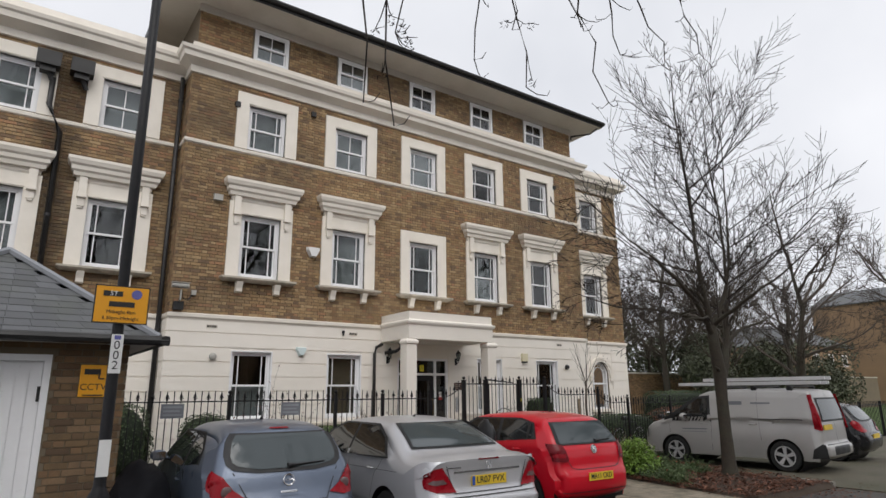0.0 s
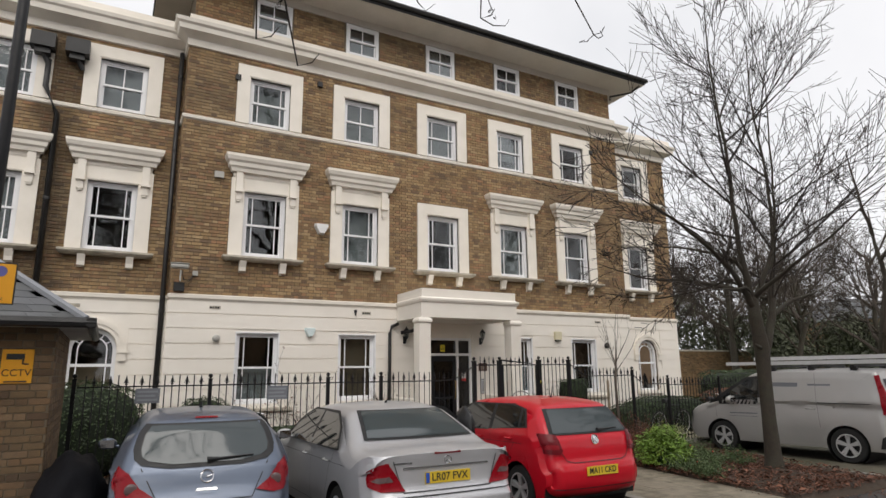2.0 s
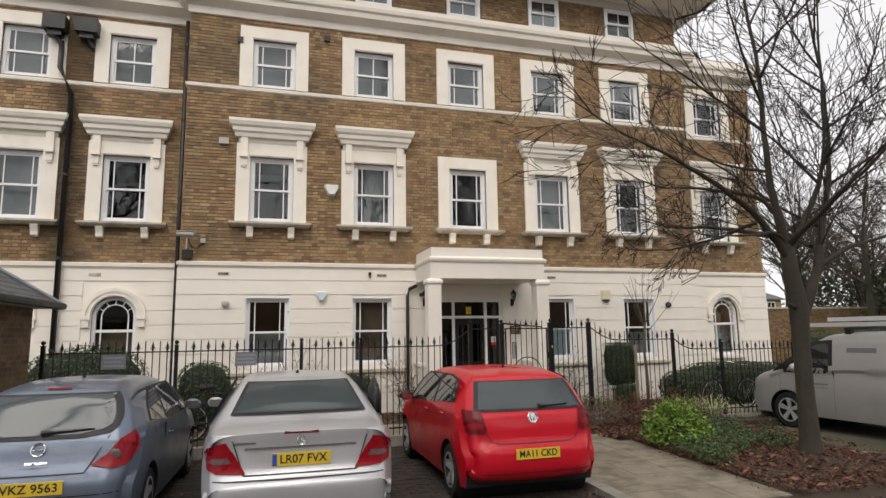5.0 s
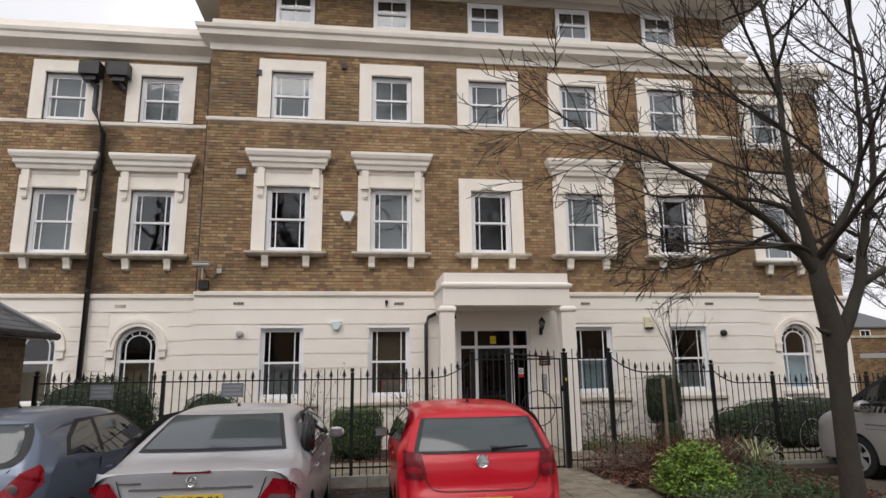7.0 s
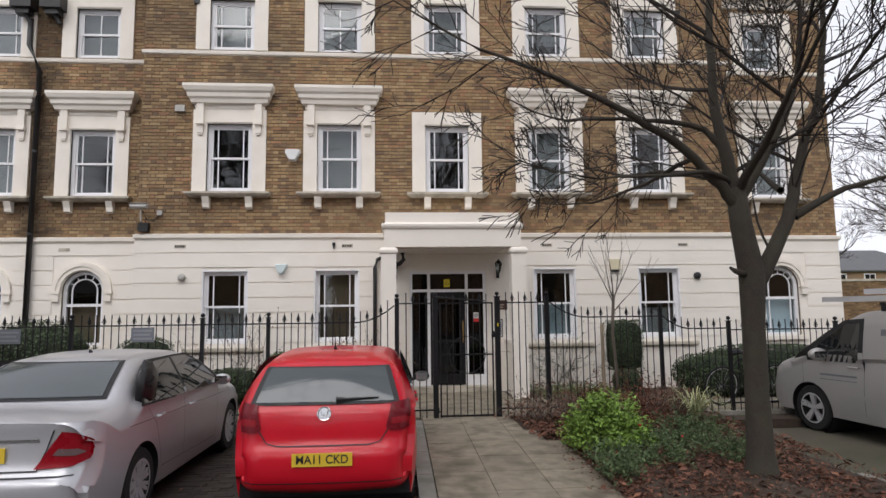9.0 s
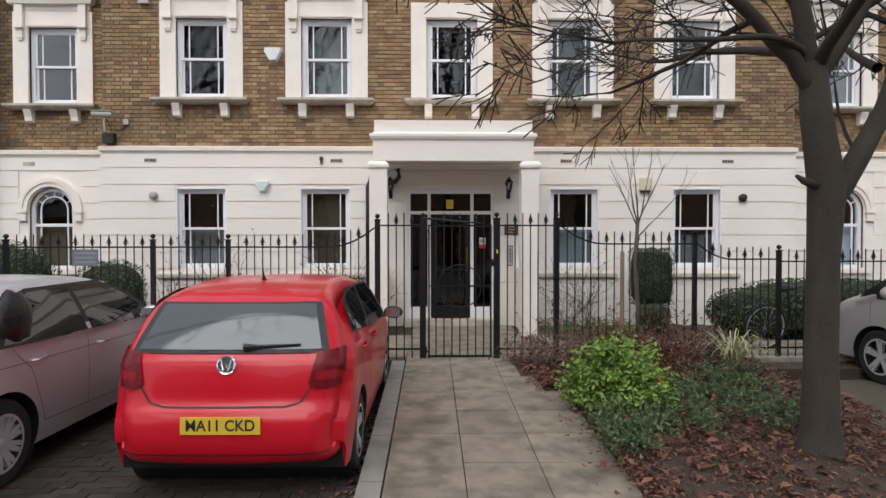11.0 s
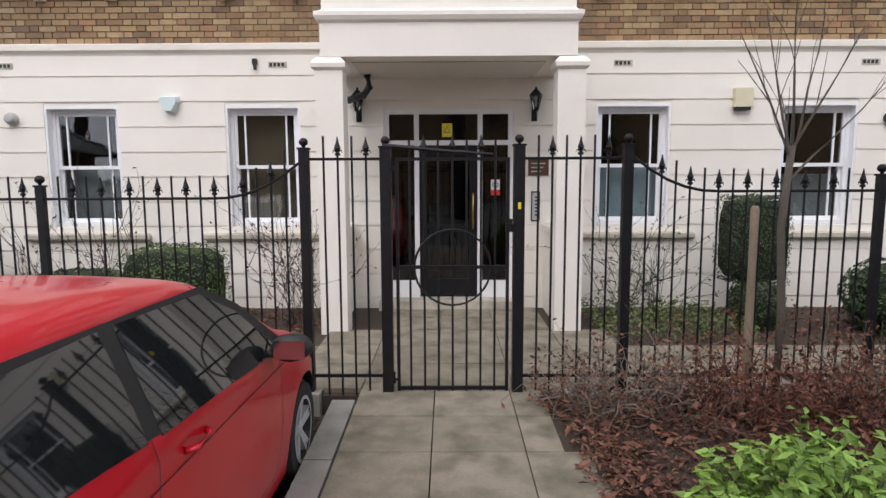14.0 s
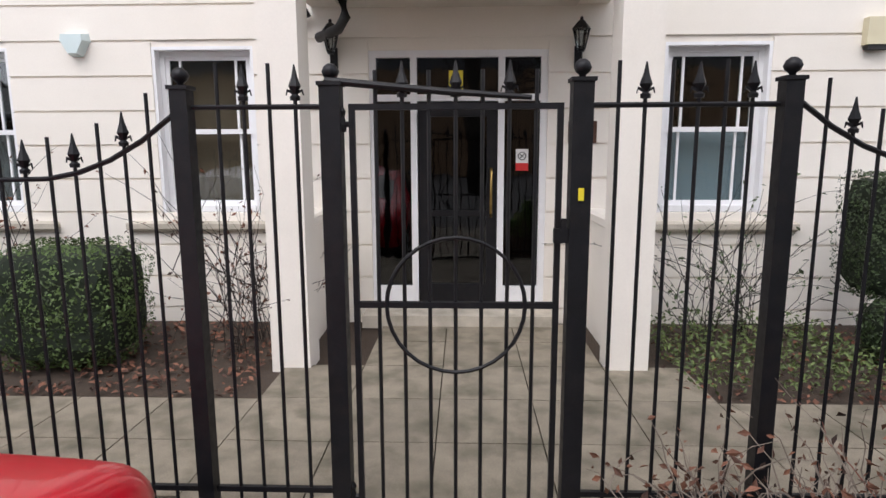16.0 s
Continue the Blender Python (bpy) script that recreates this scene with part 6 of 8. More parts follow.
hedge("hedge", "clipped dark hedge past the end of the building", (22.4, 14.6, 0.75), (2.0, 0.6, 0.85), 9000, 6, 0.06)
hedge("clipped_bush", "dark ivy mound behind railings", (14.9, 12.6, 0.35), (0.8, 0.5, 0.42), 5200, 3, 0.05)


def stem_plant(name, label, cat, base, n, spread, height, material, r=0.006, leaves=None, leafmat=None, wig=0.25, fork=2):
    t = thing(name, label, cat, "", (0, 0, 0))
    bm = bmesh.new()
    lv = []
    for _ in range(n):
        p = Vector(base) + Vector((rnd.uniform(-1, 1) * spread * 0.3, rnd.uniform(-1, 1) * spread * 0.3, 0))
        d = Vector((rnd.uniform(-1, 1) * spread, rnd.uniform(-1, 1) * spread, height)).normalized()
        L = height * rnd.uniform(0.6, 1.15)
        for f in range(fork):
            q, e = p.copy(), d.copy()
            pts = [q.copy()]
            for k in range(4):
                e = (e + rvec() * wig).normalized()
                q = q + e * L / 4
                pts.append(q.copy())
                if leaves and rnd.random() < 0.9:
                    for _i in range(leaves):
                        lv.append((q + rvec() * 0.03, (rvec() + Vector((0, 0, 0.6))).normalized(), rnd.uniform(0.025, 0.06), 0.5))
            tube(bm, pts, [r, r * 0.8, r * 0.6, r * 0.45, r * 0.25], 3, False)
            p = pts[2]
            d = (d + rvec() * 0.8).normalized()
    part("stem_cluster", bm, material, t)
    if lv:
        fast_leaves(lv, "leaves", leafmat, t)
    return t


# tangled low shrubs outside the railings
for x, y, w, h, m_ in ((10.75, 10.25, 0.35, 0.42, M_DRYSTEM), (11.2, 10.2, 0.4, 0.5, M_DRYSTEM), (11.65, 10.15, 0.4, 0.5, M_REDTWIG), (12.2, 10.1, 0.45, 0.55, M_REDTWIG), (12.7, 10.05, 0.4, 0.5, M_DRYSTEM), (12.3, 9.75, 0.4, 0.28, M_REDTWIG), (13.0, 10.3, 0.4, 0.4, M_DRYSTEM)):
    stem_plant("shrub", "leafless tangled brown shrub among leaf litter", "shrub", (x, y, bed_z(x, y)), 60, w * 1.5, h * 0.85, m_, 0.005, 1 if m_ is M_DRYSTEM else 2, M_LEAFDEAD, 0.55, 3)
for x, y in ((7.9, 12.9), (8.15, 13.3), (11.9, 13.35), (12.3, 13.4), (5.0, 13.2)):
    stem_plant("shrub", "thin bare garden shrub against stucco wall", "shrub", (x, y, -0.03), 16, 0.5, 0.9, M_TWIG, 0.005, 1, M_SAGE if x > 9 else M_LEAFDEAD, 0.3, 3)
stem_plant("shrub", "thin shrub with a few reddish leaves under window", "shrub", (5.75, 13.3, 0.0), 14, 0.4, 1.15, M_TWIG, 0.005, 2, M_LEAFDEAD, 0.3, 3)
low = thing("ground_cover", "low green plants along the foot of the wall", "ground cover", kind="stuff")
rows = []
for _ in range(2100):
    x, y = rnd.uniform(11.35, 12.95), rnd.uniform(12.1, 13.7)
    rows.append((Vector((x, y, rnd.uniform(0, 0.16))), (rvec() + Vector((0, 0, 1))).normalized(), rnd.uniform(0.03, 0.06), 0.5))
M_COVER = mat("ground_cover_leaf", (0.11, 0.15, 0.045), 0.6, vary=0.25, scale=5, bump=0, rand=0.6, island=True)
fast_leaves(rows, "leaves", M_COVER, low)

# bright green bush
gb = thing("bush", "bright green leafy bush in leaf litter", "bush", at=(0, 0, 0))
bm = bmesh.new()
rows = []
for _ in range(170):
    v = rvec()
    k_ = 1 + 0.3 * noise.noise(v * 3)
    tip = Vector((11.18 + v.x * 0.50 * k_, 8.36 + v.y * 0.42 * k_, 0.10 + abs(v.z) * 0.52 * k_))
    base = Vector((11.18 + v.x * 0.1, 8.36 + v.y * 0.1, bed_z(11.18, 8.36)))
    tube(bm, [base, base.lerp(tip, 0.6) + Vector((0, 0, 0.05)), tip], [0.005, 0.004, 0.002], 3, False)
    for w in range(4):
        c_ = tip - (tip - base) * 0.14 * w + rvec() * 0.03
        for k in range(6):
            q = rvec()
            rows.append((c_ + q * 0.045, (Vector((0, 0, 0.9)) + q * 0.6 + rvec() * 0.6).normalized(), rnd.uniform(0.045, 0.09), rnd.uniform(0.35, 0.55)))
part("stem_cluster", bm, M_SAGE, gb)
fast_leaves(rows, "leaves", M_GREEN, gb)

# grey-green sprawling herbs
for k, (x, y, w) in enumerate(((11.1, 7.75, 0.28), (11.65, 7.95, 0.38), (12.2, 8.4, 0.36), (11.85, 8.75, 0.35), (12.5, 8.9, 0.4), (10.95, 7.35, 0.18), (12.75, 9.3, 0.3), (12.6, 7.9, 0.22))):
    stem_plant("herb_clump", "sprawling grey-green herb clump", "plant", (x, y, bed_z(x, y)), 48, w * 2.6, 0.26, M_SAGE, 0.003, 3, M_SAGE, 0.35, 2)
rows = []
bm = bmesh.new()
for x, y, z in ((10.98, 7.5, 0.14), (11.45, 8.0, 0.32), (11.62, 8.35, 0.3), (11.9, 7.9, 0.2)):
    lathe(bm, (x, y, z), [(0.004, 0), (0.014, 0.01), (0.012, 0.02), (0.003, 0.026)], 6)
fl_ = thing("flower", "tiny red flowers on the herb clumps", "flower", kind="stuff")
part("petals", bm, M_REDSIGN, fl_)

# variegated grass
vg = thing("ornamental_grass", "arching cream and green striped grass clump", "plant", at=(13.0, 9.75, 0.0))
bm = bmesh.new()
for _ in range(75):
    a = rnd.uniform(0, math.tau)
    L, h = rnd.uniform(0.32, 0.75), rnd.uniform(0.28, 0.5)
    d = Vector((math.cos(a), math.sin(a), 0))
    sd = Vector((-d.y, d.x, 0)) * 0.009
    prev = None
    for k in range(7):
        t = k / 6
        p = d * L * t + Vector((0, 0, h * math.sin(min(1, t * 1.25) * math.pi * 0.75) + 0.02))
        w = sd * (1.05 - t)
        cur = (bm.verts.new(p + w), bm.verts.new(p - w))
        if prev:
            bm.faces.new((prev[0], prev[1], cur[1], cur[0]))
        prev = cur
part("tuft", bm, M_BLADE, vg)


# ---- trees ----
def grow(bm, p, d, L, r, depth, rnd, up=0.12, kids=4, wig=0.16, sides=6, minr=0.0028, spread=0.9):
    n = 6 if depth > 1 else 4
    pts, rad = [p.copy()], [r]
    e = d.copy()
    for k in range(n):
        e = (e + Vector((rnd.uniform(-wig, wig), rnd.uniform(-wig, wig), rnd.uniform(-wig, wig) + up * 0.35))).normalized()
        p = p + e * L / n
        pts.append(p.copy())
        rad.append(max(minr, r * (1 - 0.72 * (k + 1) / n)))
    tube(bm, pts, rad, sides if depth > 1 else 3, False)
    if depth <= 0:
        return
    for j in range(kids):
        t = rnd.uniform(0.22, 0.98)
        i = min(n - 1, int(t * n))
        q = pts[i].lerp(pts[i + 1], t * n - i)
        dd = (pts[i + 1] - pts[i]).normalized()
        side = dd.orthogonal().normalized()
        side = Matrix.Rotation(rnd.uniform(0, math.tau), 3, dd) @ side
        c = (dd + side * rnd.uniform(0.5, 1.1) * spread).normalized()
        grow(bm, q, c, L * rnd.uniform(0.42, 0.66) * (1.1 - 0.35 * t), max(minr, rad[i] * rnd.uniform(0.42, 0.6)), depth - 1, rnd, up, kids, wig * 1.15, max(3, sides - 1), minr, spread)


tree = thing("tree", "bare deciduous street tree with smooth grey-brown trunk", "tree", "trees")
trd = random.Random(21)
bm = bmesh.new()
TB = Vector((12.27, 7.0, -0.12))
F = Vector((12.30, 7.0, 2.0))
ring_pts = [TB, TB + Vector((0, 0, 0.10)), TB + Vector((0.0, 0, 0.35)), TB + Vector((0.0, 0, 0.9)), TB + Vector((0.01, 0, 1.6)), F, Vector((12.22, 7.0, 2.5)), Vector((12.18, 7.0, 2.9))]
tube(bm, ring_pts, [0.22, 0.168, 0.132, 0.113, 0.110, 0.128, 0.108, 0.095], 14)
tube(bm, [F + Vector((-0.10, -0.04, 0.0)), F + Vector((-0.22, -0.08, 0.03)), F + Vector((-0.28, -0.08, 0.07))], [0.04, 0.028, 0.012], 8)
part("trunk", bm, M_BARK, tree, smooth=True)


LIMB_LINE = []


def bough(pts, r0, r1, kids, L, depth=2, up=0.12):
    """One heavy limb by its course, tapering from r0 to r1, with side branches."""
    pts = [Vector(p) for p in pts]
    fine = []
    for i in range(len(pts) - 1):
        p0, p1, p2, p3 = pts[max(0, i - 1)], pts[i], pts[i + 1], pts[min(len(pts) - 1, i + 2)]
        for k in range(4):
            t = k / 4
            fine.append(0.5 * ((2 * p1) + (p2 - p0) * t + (2 * p0 - 5 * p1 + 4 * p2 - p3) * t * t + (3 * p1 - p0 - 3 * p2 + p3) * t ** 3) + Vector((trd.uniform(-1, 1), trd.uniform(-1, 1), trd.uniform(-1, 1))) * 0.012)
    fine.append(pts[-1])
    n = len(fine) - 1
    rad = [r0 + (r1 - r0) * (k / n) ** 0.8 for k in range(n + 1)]
    LIMB_LINE.extend(zip(fine, rad))
    b2 = bmesh.new()
    tube(b2, fine, rad, 9, False)
    part("limb", b2, M_BARK, tree, smooth=True)
    for j in range(kids):
        t = trd.uniform(0.15, 1.0)
        i = min(n - 1, int(t * n))
        dd = (fine[i + 1] - fine[i]).normalized()
        side = Matrix.Rotation(trd.uniform(0, math.tau), 3, dd) @ dd.orthogonal().normalized()
        grow(bm, fine[i], (dd * 0.8 + side * trd.uniform(0.6, 1.1)).normalized(), L * trd.uniform(0.6, 1.2) * (1.15 - 0.5 * t), max(0.007, rad[i] * trd.uniform(0.15, 0.24)), depth, trd, up, 4, 0.12, 5, 0.0048)


bm = bmesh.new()
bough([(12.30, 7.0, 1.85), (12.52, 7.0, 2.2), (12.80, 7.05, 2.7), (13.02, 7.1, 3.35), (13.36, 7.2, 4.1), (13.55, 7.3, 5.4), (13.5, 7.4, 7.2), (13.6, 7.4, 8.4)], 0.098, 0.005, 16, 1.8)
bough([(12.18, 7.0, 2.8), (12.08, 7.0, 3.35), (12.0, 7.02, 3.95), (12.08, 7.1, 5.4), (11.95, 7.15, 7.2), (12.05, 7.2, 9.0)], 0.085, 0.005, 16, 1.8)
bough([(12.2, 7.0, 2.75), (12.38, 6.98, 3.05), (12.70, 6.9, 3.65), (12.88, 6.85, 4.3), (12.9, 6.75, 5.8), (12.98, 6.7, 8.0)], 0.068, 0.005, 14, 1.7)
bough([(12.18, 7.0, 2.72), (11.92, 6.95, 3.0), (11.5, 6.9, 3.35), (10.85, 6.85, 3.72), (10.1, 6.8, 4.05), (9.3, 6.8, 4.35), (8.5, 6.9, 4.9)], 0.07, 0.005, 15, 1.5, 2, 0.0)
bough([(12.16, 7.0, 2.95), (11.85, 6.85, 3.02), (11.15, 6.6, 2.94), (10.4, 6.5, 2.90), (9.7, 6.45, 3.05)], 0.035, 0.004, 11, 1.0, 2, 0.0)
bough([(12.1, 7.0, 3.3), (11.8, 7.1, 3.6), (11.1, 7.3, 3.72), (10.4, 7.5, 3.8), (9.6, 7.6, 4.2)], 0.045, 0.004, 11, 1.1, 2, 0.0)
bough([(12.85, 7.05, 2.62), (13.4, 7.0, 2.9), (14.1, 6.9, 3.1), (15.0, 6.8, 3.5)], 0.05, 0.005, 9, 1.1, 2, 0.0)
bough([(12.2, 6.95, 2.9), (12.1, 6.2, 3.3), (11.9, 5.3, 3.7), (11.8, 4.4, 4.3)], 0.05, 0.005, 9, 1.1, 2, 0.05)
bough([(12.2, 7.05, 3.0), (12.0, 8.0, 3.3), (11.7, 9.0, 3.5), (11.2, 9.8, 3.9)], 0.05, 0.005, 9, 1.1, 2, 0.0)
bough([(12.75, 7.1, 2.9), (13.0, 8.0, 3.4), (13.4, 8.9, 3.9)], 0.04, 0.005, 7, 1.1, 2, 0.05)
bough([(11.7, 7.0, 3.2), (11.3, 7.6, 3.0), (10.9, 8.2, 2.95), (10.3, 8.8, 3.1)], 0.028, 0.004, 8, 0.8, 2, -0.02)
for k in range(30):
    z = 3.1 + 4.6 * (k / 29)
    p = Vector(((12.05, 12.86, 13.45)[k % 3] + trd.uniform(-0.08, 0.08), 7.1 + trd.uniform(-0.1, 0.1), z))
    p, pr = min(LIMB_LINE, key=lambda q: (q[0] - p).length)
    az, el = k * 137.5, trd.uniform(12, 42) + 4 * (z - 3.2)
    d = Vector((math.cos(radians(az)) * math.cos(radians(el)), math.sin(radians(az)) * math.cos(radians(el)), math.sin(radians(el))))
    grow(bm, p, d, trd.uniform(2.0, 2.9) * (1.12 - 0.08 * (z - 3.2)), min(0.024, pr * 0.8), 2, trd, 0.14, 6, 0.10, 5, 0.0048, 0.75)
part("crown", bm, M_TWIG, tree)


# twig bark lightened for distance, the haze mixed into its colour
M_FARTWIG = mat("hazed_twig_bark", (0.062, 0.048, 0.037), 0.9, vary=0.3, bump=0.0)


def bare_tree(name, label, h, seed, r=0.22, kids=5, at=(0, 0, 0), limbs=11, depth=3):
    t = thing(name, label, "tree", "background trees", at)
    rd = random.Random(seed)
    bm = bmesh.new()
    tr = [Vector((0, 0, -0.1))]
    for k in range(1, 7):
        tr.append(Vector((rd.uniform(-0.25, 0.25), rd.uniform(-0.25, 0.25), h * 0.8 * k / 6)))
    tube(bm, tr, [r * 1.3, r, r * 0.85, r * 0.7, r * 0.5, r * 0.3, r * 0.1], 8)
    part("trunk", bm, M_BARK, t, smooth=True)
    bm = bmesh.new()
    for k in range(limbs):
        s_ = rd.uniform(1.6, 5.4)
        i = int(s_)
        p = tr[i].lerp(tr[i + 1], s_ - i)
        az, el = rd.uniform(0, 360), rd.uniform(20, 60)
        d = Vector((math.cos(radians(az)) * math.cos(radians(el)), math.sin(radians(az)) * math.cos(radians(el)), math.sin(radians(el))))
        grow(bm, p, d, h * rd.uniform(0.28, 0.42), r * 0.36, depth, rd, 0.2, kids, 0.2, 5, 0.008)
    part("crown", bm, M_FARTWIG, t)
    return t


bt1 = bare_tree("tree", "large bare tree beyond the parked cars", 12, 5, at=(34, 23, ZB))
bt2 = bare_tree("tree", "bare tree with a crooked trunk beyond the wall", 10, 8, 0.22, at=(28.5, 12.5, ZB))
bt3 = bare_tree("tree", "slender bare tree behind boundary wall", 9, 14, 0.16, at=(44, 24, ZB))
spots = [(bt1, 44, 20, 30, 1.0), (bt1, 52, 32, 200, 0.9), (bt2, 40, 11, 120, 1.15), (bt3, 37, 25, 80, 1.0), (bt3, 39, 33, 160, 1.1), (bt3, 46, 34, 10, 1.2), (bt1, 60, 27, 310, 1.0), (bt3, 30, 40, 45, 1.2), (bt2, 55, 15, 15, 1.2), (bt1, 43, 26, 0, 0.8),
         (bt1, -4, -7, 45, 1.5), (bt1, 3.5, -8.5, 130, 1.45), (bt1, 10.5, -7.5, 75, 1.6), (bt1, 18, -9, 220, 1.5), (bt2, 0.5, -12, 190, 1.7), (bt1, 26, -8, 20, 1.5),
         (bt3, 34, 19, 15, 1.1), (bt3, 39, 22, 200, 1.2), (bt3, 36, 29, 100, 1.3), (bt1, 41, 29, 70, 0.9), (bt3, 48, 30, 290, 1.3), (bt1, 36, 38, 150, 1.0), (bt1, 47, 40, 230, 1.1)]
for src, x, y, rz, sc in spots:
    copy_thing(src, pose(x, y, ZB, 0, 0, rz) @ Matrix.Scale(sc, 4))

# evergreen foliage with distance haze painted in as a lighter green
M_FARLEAF = mat("hazed_evergreen", (0.072, 0.080, 0.048), 0.8, vary=0.3, scale=0.8, bump=0, rand=0.5, island=True)
for k, (x, y, z, rx, ry, rz_) in enumerate(((35.5, 21.5, 2.4, 3.0, 2.0, 2.6), (39, 24, 2.9, 3.4, 2.2, 2.8), (44, 21.5, 2.7, 3.2, 2.4, 2.8), (49, 25, 3.0, 3.6, 2.4, 3.0), (54, 22, 2.9, 3.6, 2.4, 3.0), (38.5, 31, 3.4, 3.6, 2.4, 3.6), (45, 31.5, 3.2, 3.8, 2.4, 3.4), (52, 31, 3.0, 4.0, 2.4, 3.2), (36, 18.5, 0.6, 1.6, 1.0, 0.9), (30, 15.5, 0.5, 2.6, 0.8, 0.8), (60, 30, 2.6, 4, 2.4, 3))):
    t = thing("evergreen", "dark evergreen trees and shrubs beyond the wall", "tree", "evergreens", (x, y, ZB))
    rows = []
    for j in range(9):
        c = (rnd.uniform(-rx, rx) * 0.6, rnd.uniform(-ry, ry) * 0.5, rnd.uniform(0.25, 0.75 if z < 1 else 1.65) * z)
        q = rnd.uniform(0.35, 0.6)
        rows += blob_leaves(c, (rx * q, ry * q, rz_ * q), 420, 0.28, shell=0.4)
    rows = [r_ for r_ in rows if r_[0].z > 0.02]
    fast_leaves(rows, "foliage", M_FARLEAF, t)
    bm = bmesh.new()
    tube(bm, [(0, 0, -0.1), (0.1, 0, z * 0.9)], [0.16, 0.08], 7)
    part("trunk", bm, M_BARK, t)

# boughs overhead near the start
ov = thing("tree", "leafless overhanging ash boughs with dry hanging seed bunches", "tree", "trees")
bm = bmesh.new()
tube(bm, [(-3.2, 0.6, -0.2), (-3.1, 0.7, 2.5), (-2.7, 1.2, 5.0), (-2.2, 1.6, 8.5)], [0.3, 0.24, 0.2, 0.1], 12)
part("trunk", bm, M_BARK, ov, smooth=True)
bm = bmesh.new()
seeds = []
main_bough = [Vector(p) for p in ((-2.7, 1.2, 5.2), (-1.0, 2.6, 6.6), (1.2, 4.0, 7.1), (3.6, 4.8, 7.3), (6.2, 5.1, 7.6), (9.2, 5.2, 8.4))]
tube(bm, main_bough, [0.12, 0.09, 0.06, 0.045, 0.03, 0.012], 7, False)
ovr = random.Random(4)
for top, tip in (((2.6, 4.5, 7.2), (3.1, 5.0, 4.35)), ((2.9, 4.6, 7.2), (3.45, 5.0, 4.2)), ((3.3, 4.7, 7.3), (3.45, 5.0, 5.25)), ((4.4, 4.9, 7.4), (4.5, 5.0, 5.3)), ((4.9, 5.0, 7.45), (5.3, 5.0, 5.2)), ((5.4, 5.0, 7.5), (5.2, 5.1, 6.0)), ((6.4, 5.1, 7.7), (6.85, 5.0, 5.45)), ((6.9, 5.1, 7.8), (7.2, 5.0, 6.3)), ((7.7, 5.1, 8.0), (8.3, 5.0, 6.6)), ((8.9, 5.2, 8.3), (9.7, 5.0, 6.95)), ((5.9, 5.1, 7.6), (6.2, 4.8, 6.2)), ((2.0, 4.3, 7.1), (2.4, 4.8, 5.7))):
    a, b = Vector(top), Vector(tip)
    pts = [a.lerp(b, k / 5) + Vector((ovr.uniform(-1, 1), ovr.uniform(-1, 1), 0)) * 0.09 * (k % 5 > 0) for k in range(6)]
    pts.append(pts[-1] + Vector((0.12, 0, 0.06)))
    pts.append(pts[-1] + Vector((0.06, 0, 0.10)))
    tube(bm, pts, [0.02, 0.016, 0.013, 0.011, 0.009, 0.007, 0.006, 0.004], 5, False)
    for k in range(5):
        i = ovr.randrange(1, 6)
        q = pts[i]
        e = q + Vector((ovr.uniform(-0.3, 0.3), ovr.uniform(-0.3, 0.3), ovr.uniform(-0.25, -0.02)))
        e2 = e + Vector((ovr.uniform(-0.05, 0.15), 0, ovr.uniform(0.0, 0.12)))
        tube(bm, [q, q.lerp(e, 0.5) + Vector((0, 0, -0.04)), e, e2], [0.007, 0.006, 0.005, 0.003], 4, False)
        if tip[2] < 5.3 and k < 4:
            for _ in range(12):
                seeds.append((e + rvec() * 0.05 + Vector((0, 0, -0.04)), rvec(), ovr.uniform(0.03, 0.055), 0.3))
part("crown", bm, M_TWIG, ov)
fast_leaves(seeds, "seed_bunch", M_TWIG, ov)

# sapling and stake
M_SAPLING = mat("sapling_bark", (0.105, 0.085, 0.066), 0.85, vary=0.35, scale=14, bump=0.4)
sap = thing("sapling", "slender bare sapling tied near a timber stake", "tree")
bm = bmesh.new()
sp = [Vector((12.03, 10.3, 0.0)), Vector((12.05, 10.3, 0.7)), Vector((12.0, 10.28, 1.3)), Vector((12.03, 10.26, 1.85))]
tube(bm, sp, [0.034, 0.028, 0.026, 0.024], 8)
part("trunk", bm, M_SAPLING, sap, smooth=True)
bm = bmesh.new()
for az, el, L in ((10, 75, 1.0), (190, 60, 0.9), (120, 70, 1.05), (300, 58, 0.8), (350, 50, 0.85), (230, 72, 0.95), (60, 62, 0.7)):
    d = Vector((math.cos(radians(az)) * math.cos(radians(el)), math.sin(radians(az)) * math.cos(radians(el)), math.sin(radians(el))))
    grow(bm, sp[3] - Vector((0, 0, rnd.uniform(0, 0.25))), d, L, 0.012, 1, trd, 0.1, 3, 0.12, 5, 0.002, 0.6)
part("crown", bm, M_SAPLING, sap)
stk = thing("stake", "weathered round timber tree stake", "stake", at=(11.87, 10.38, 0))
bm = bmesh.new()
lathe(bm, (0, 0, 0), [(0.028, -0.1), (0.03, 0.5), (0.027, 1.0), (0.029, 1.42), (0.02, 1.445)], 10)
part("pole", bm, mat("stake_wood", (0.24, 0.19, 0.13), 0.85, vary=0.25, scale=6, bump=0.5), stk, smooth=True)

# ---- garage ----
gar = thing("garage", "small brick garage with slate hipped roof and white boarded door", "garage")
GX0, GX1, GY0, GY1, GH = -0.96, 1.75, 8.15, 10.5, 2.20
bm = bmesh.new()
wall_grid(bm, GX0, GX1, ZB, GH, GY0, GY0 + 0.2, [(-0.80, 1.01, ZB, 2.05)])
box(bm, GX0, GX0 + 0.2, GY0 + 0.2, GY1, ZB, GH)
box(bm, GX1 - 0.2, GX1, GY0 + 0.2, GY1, ZB, GH)
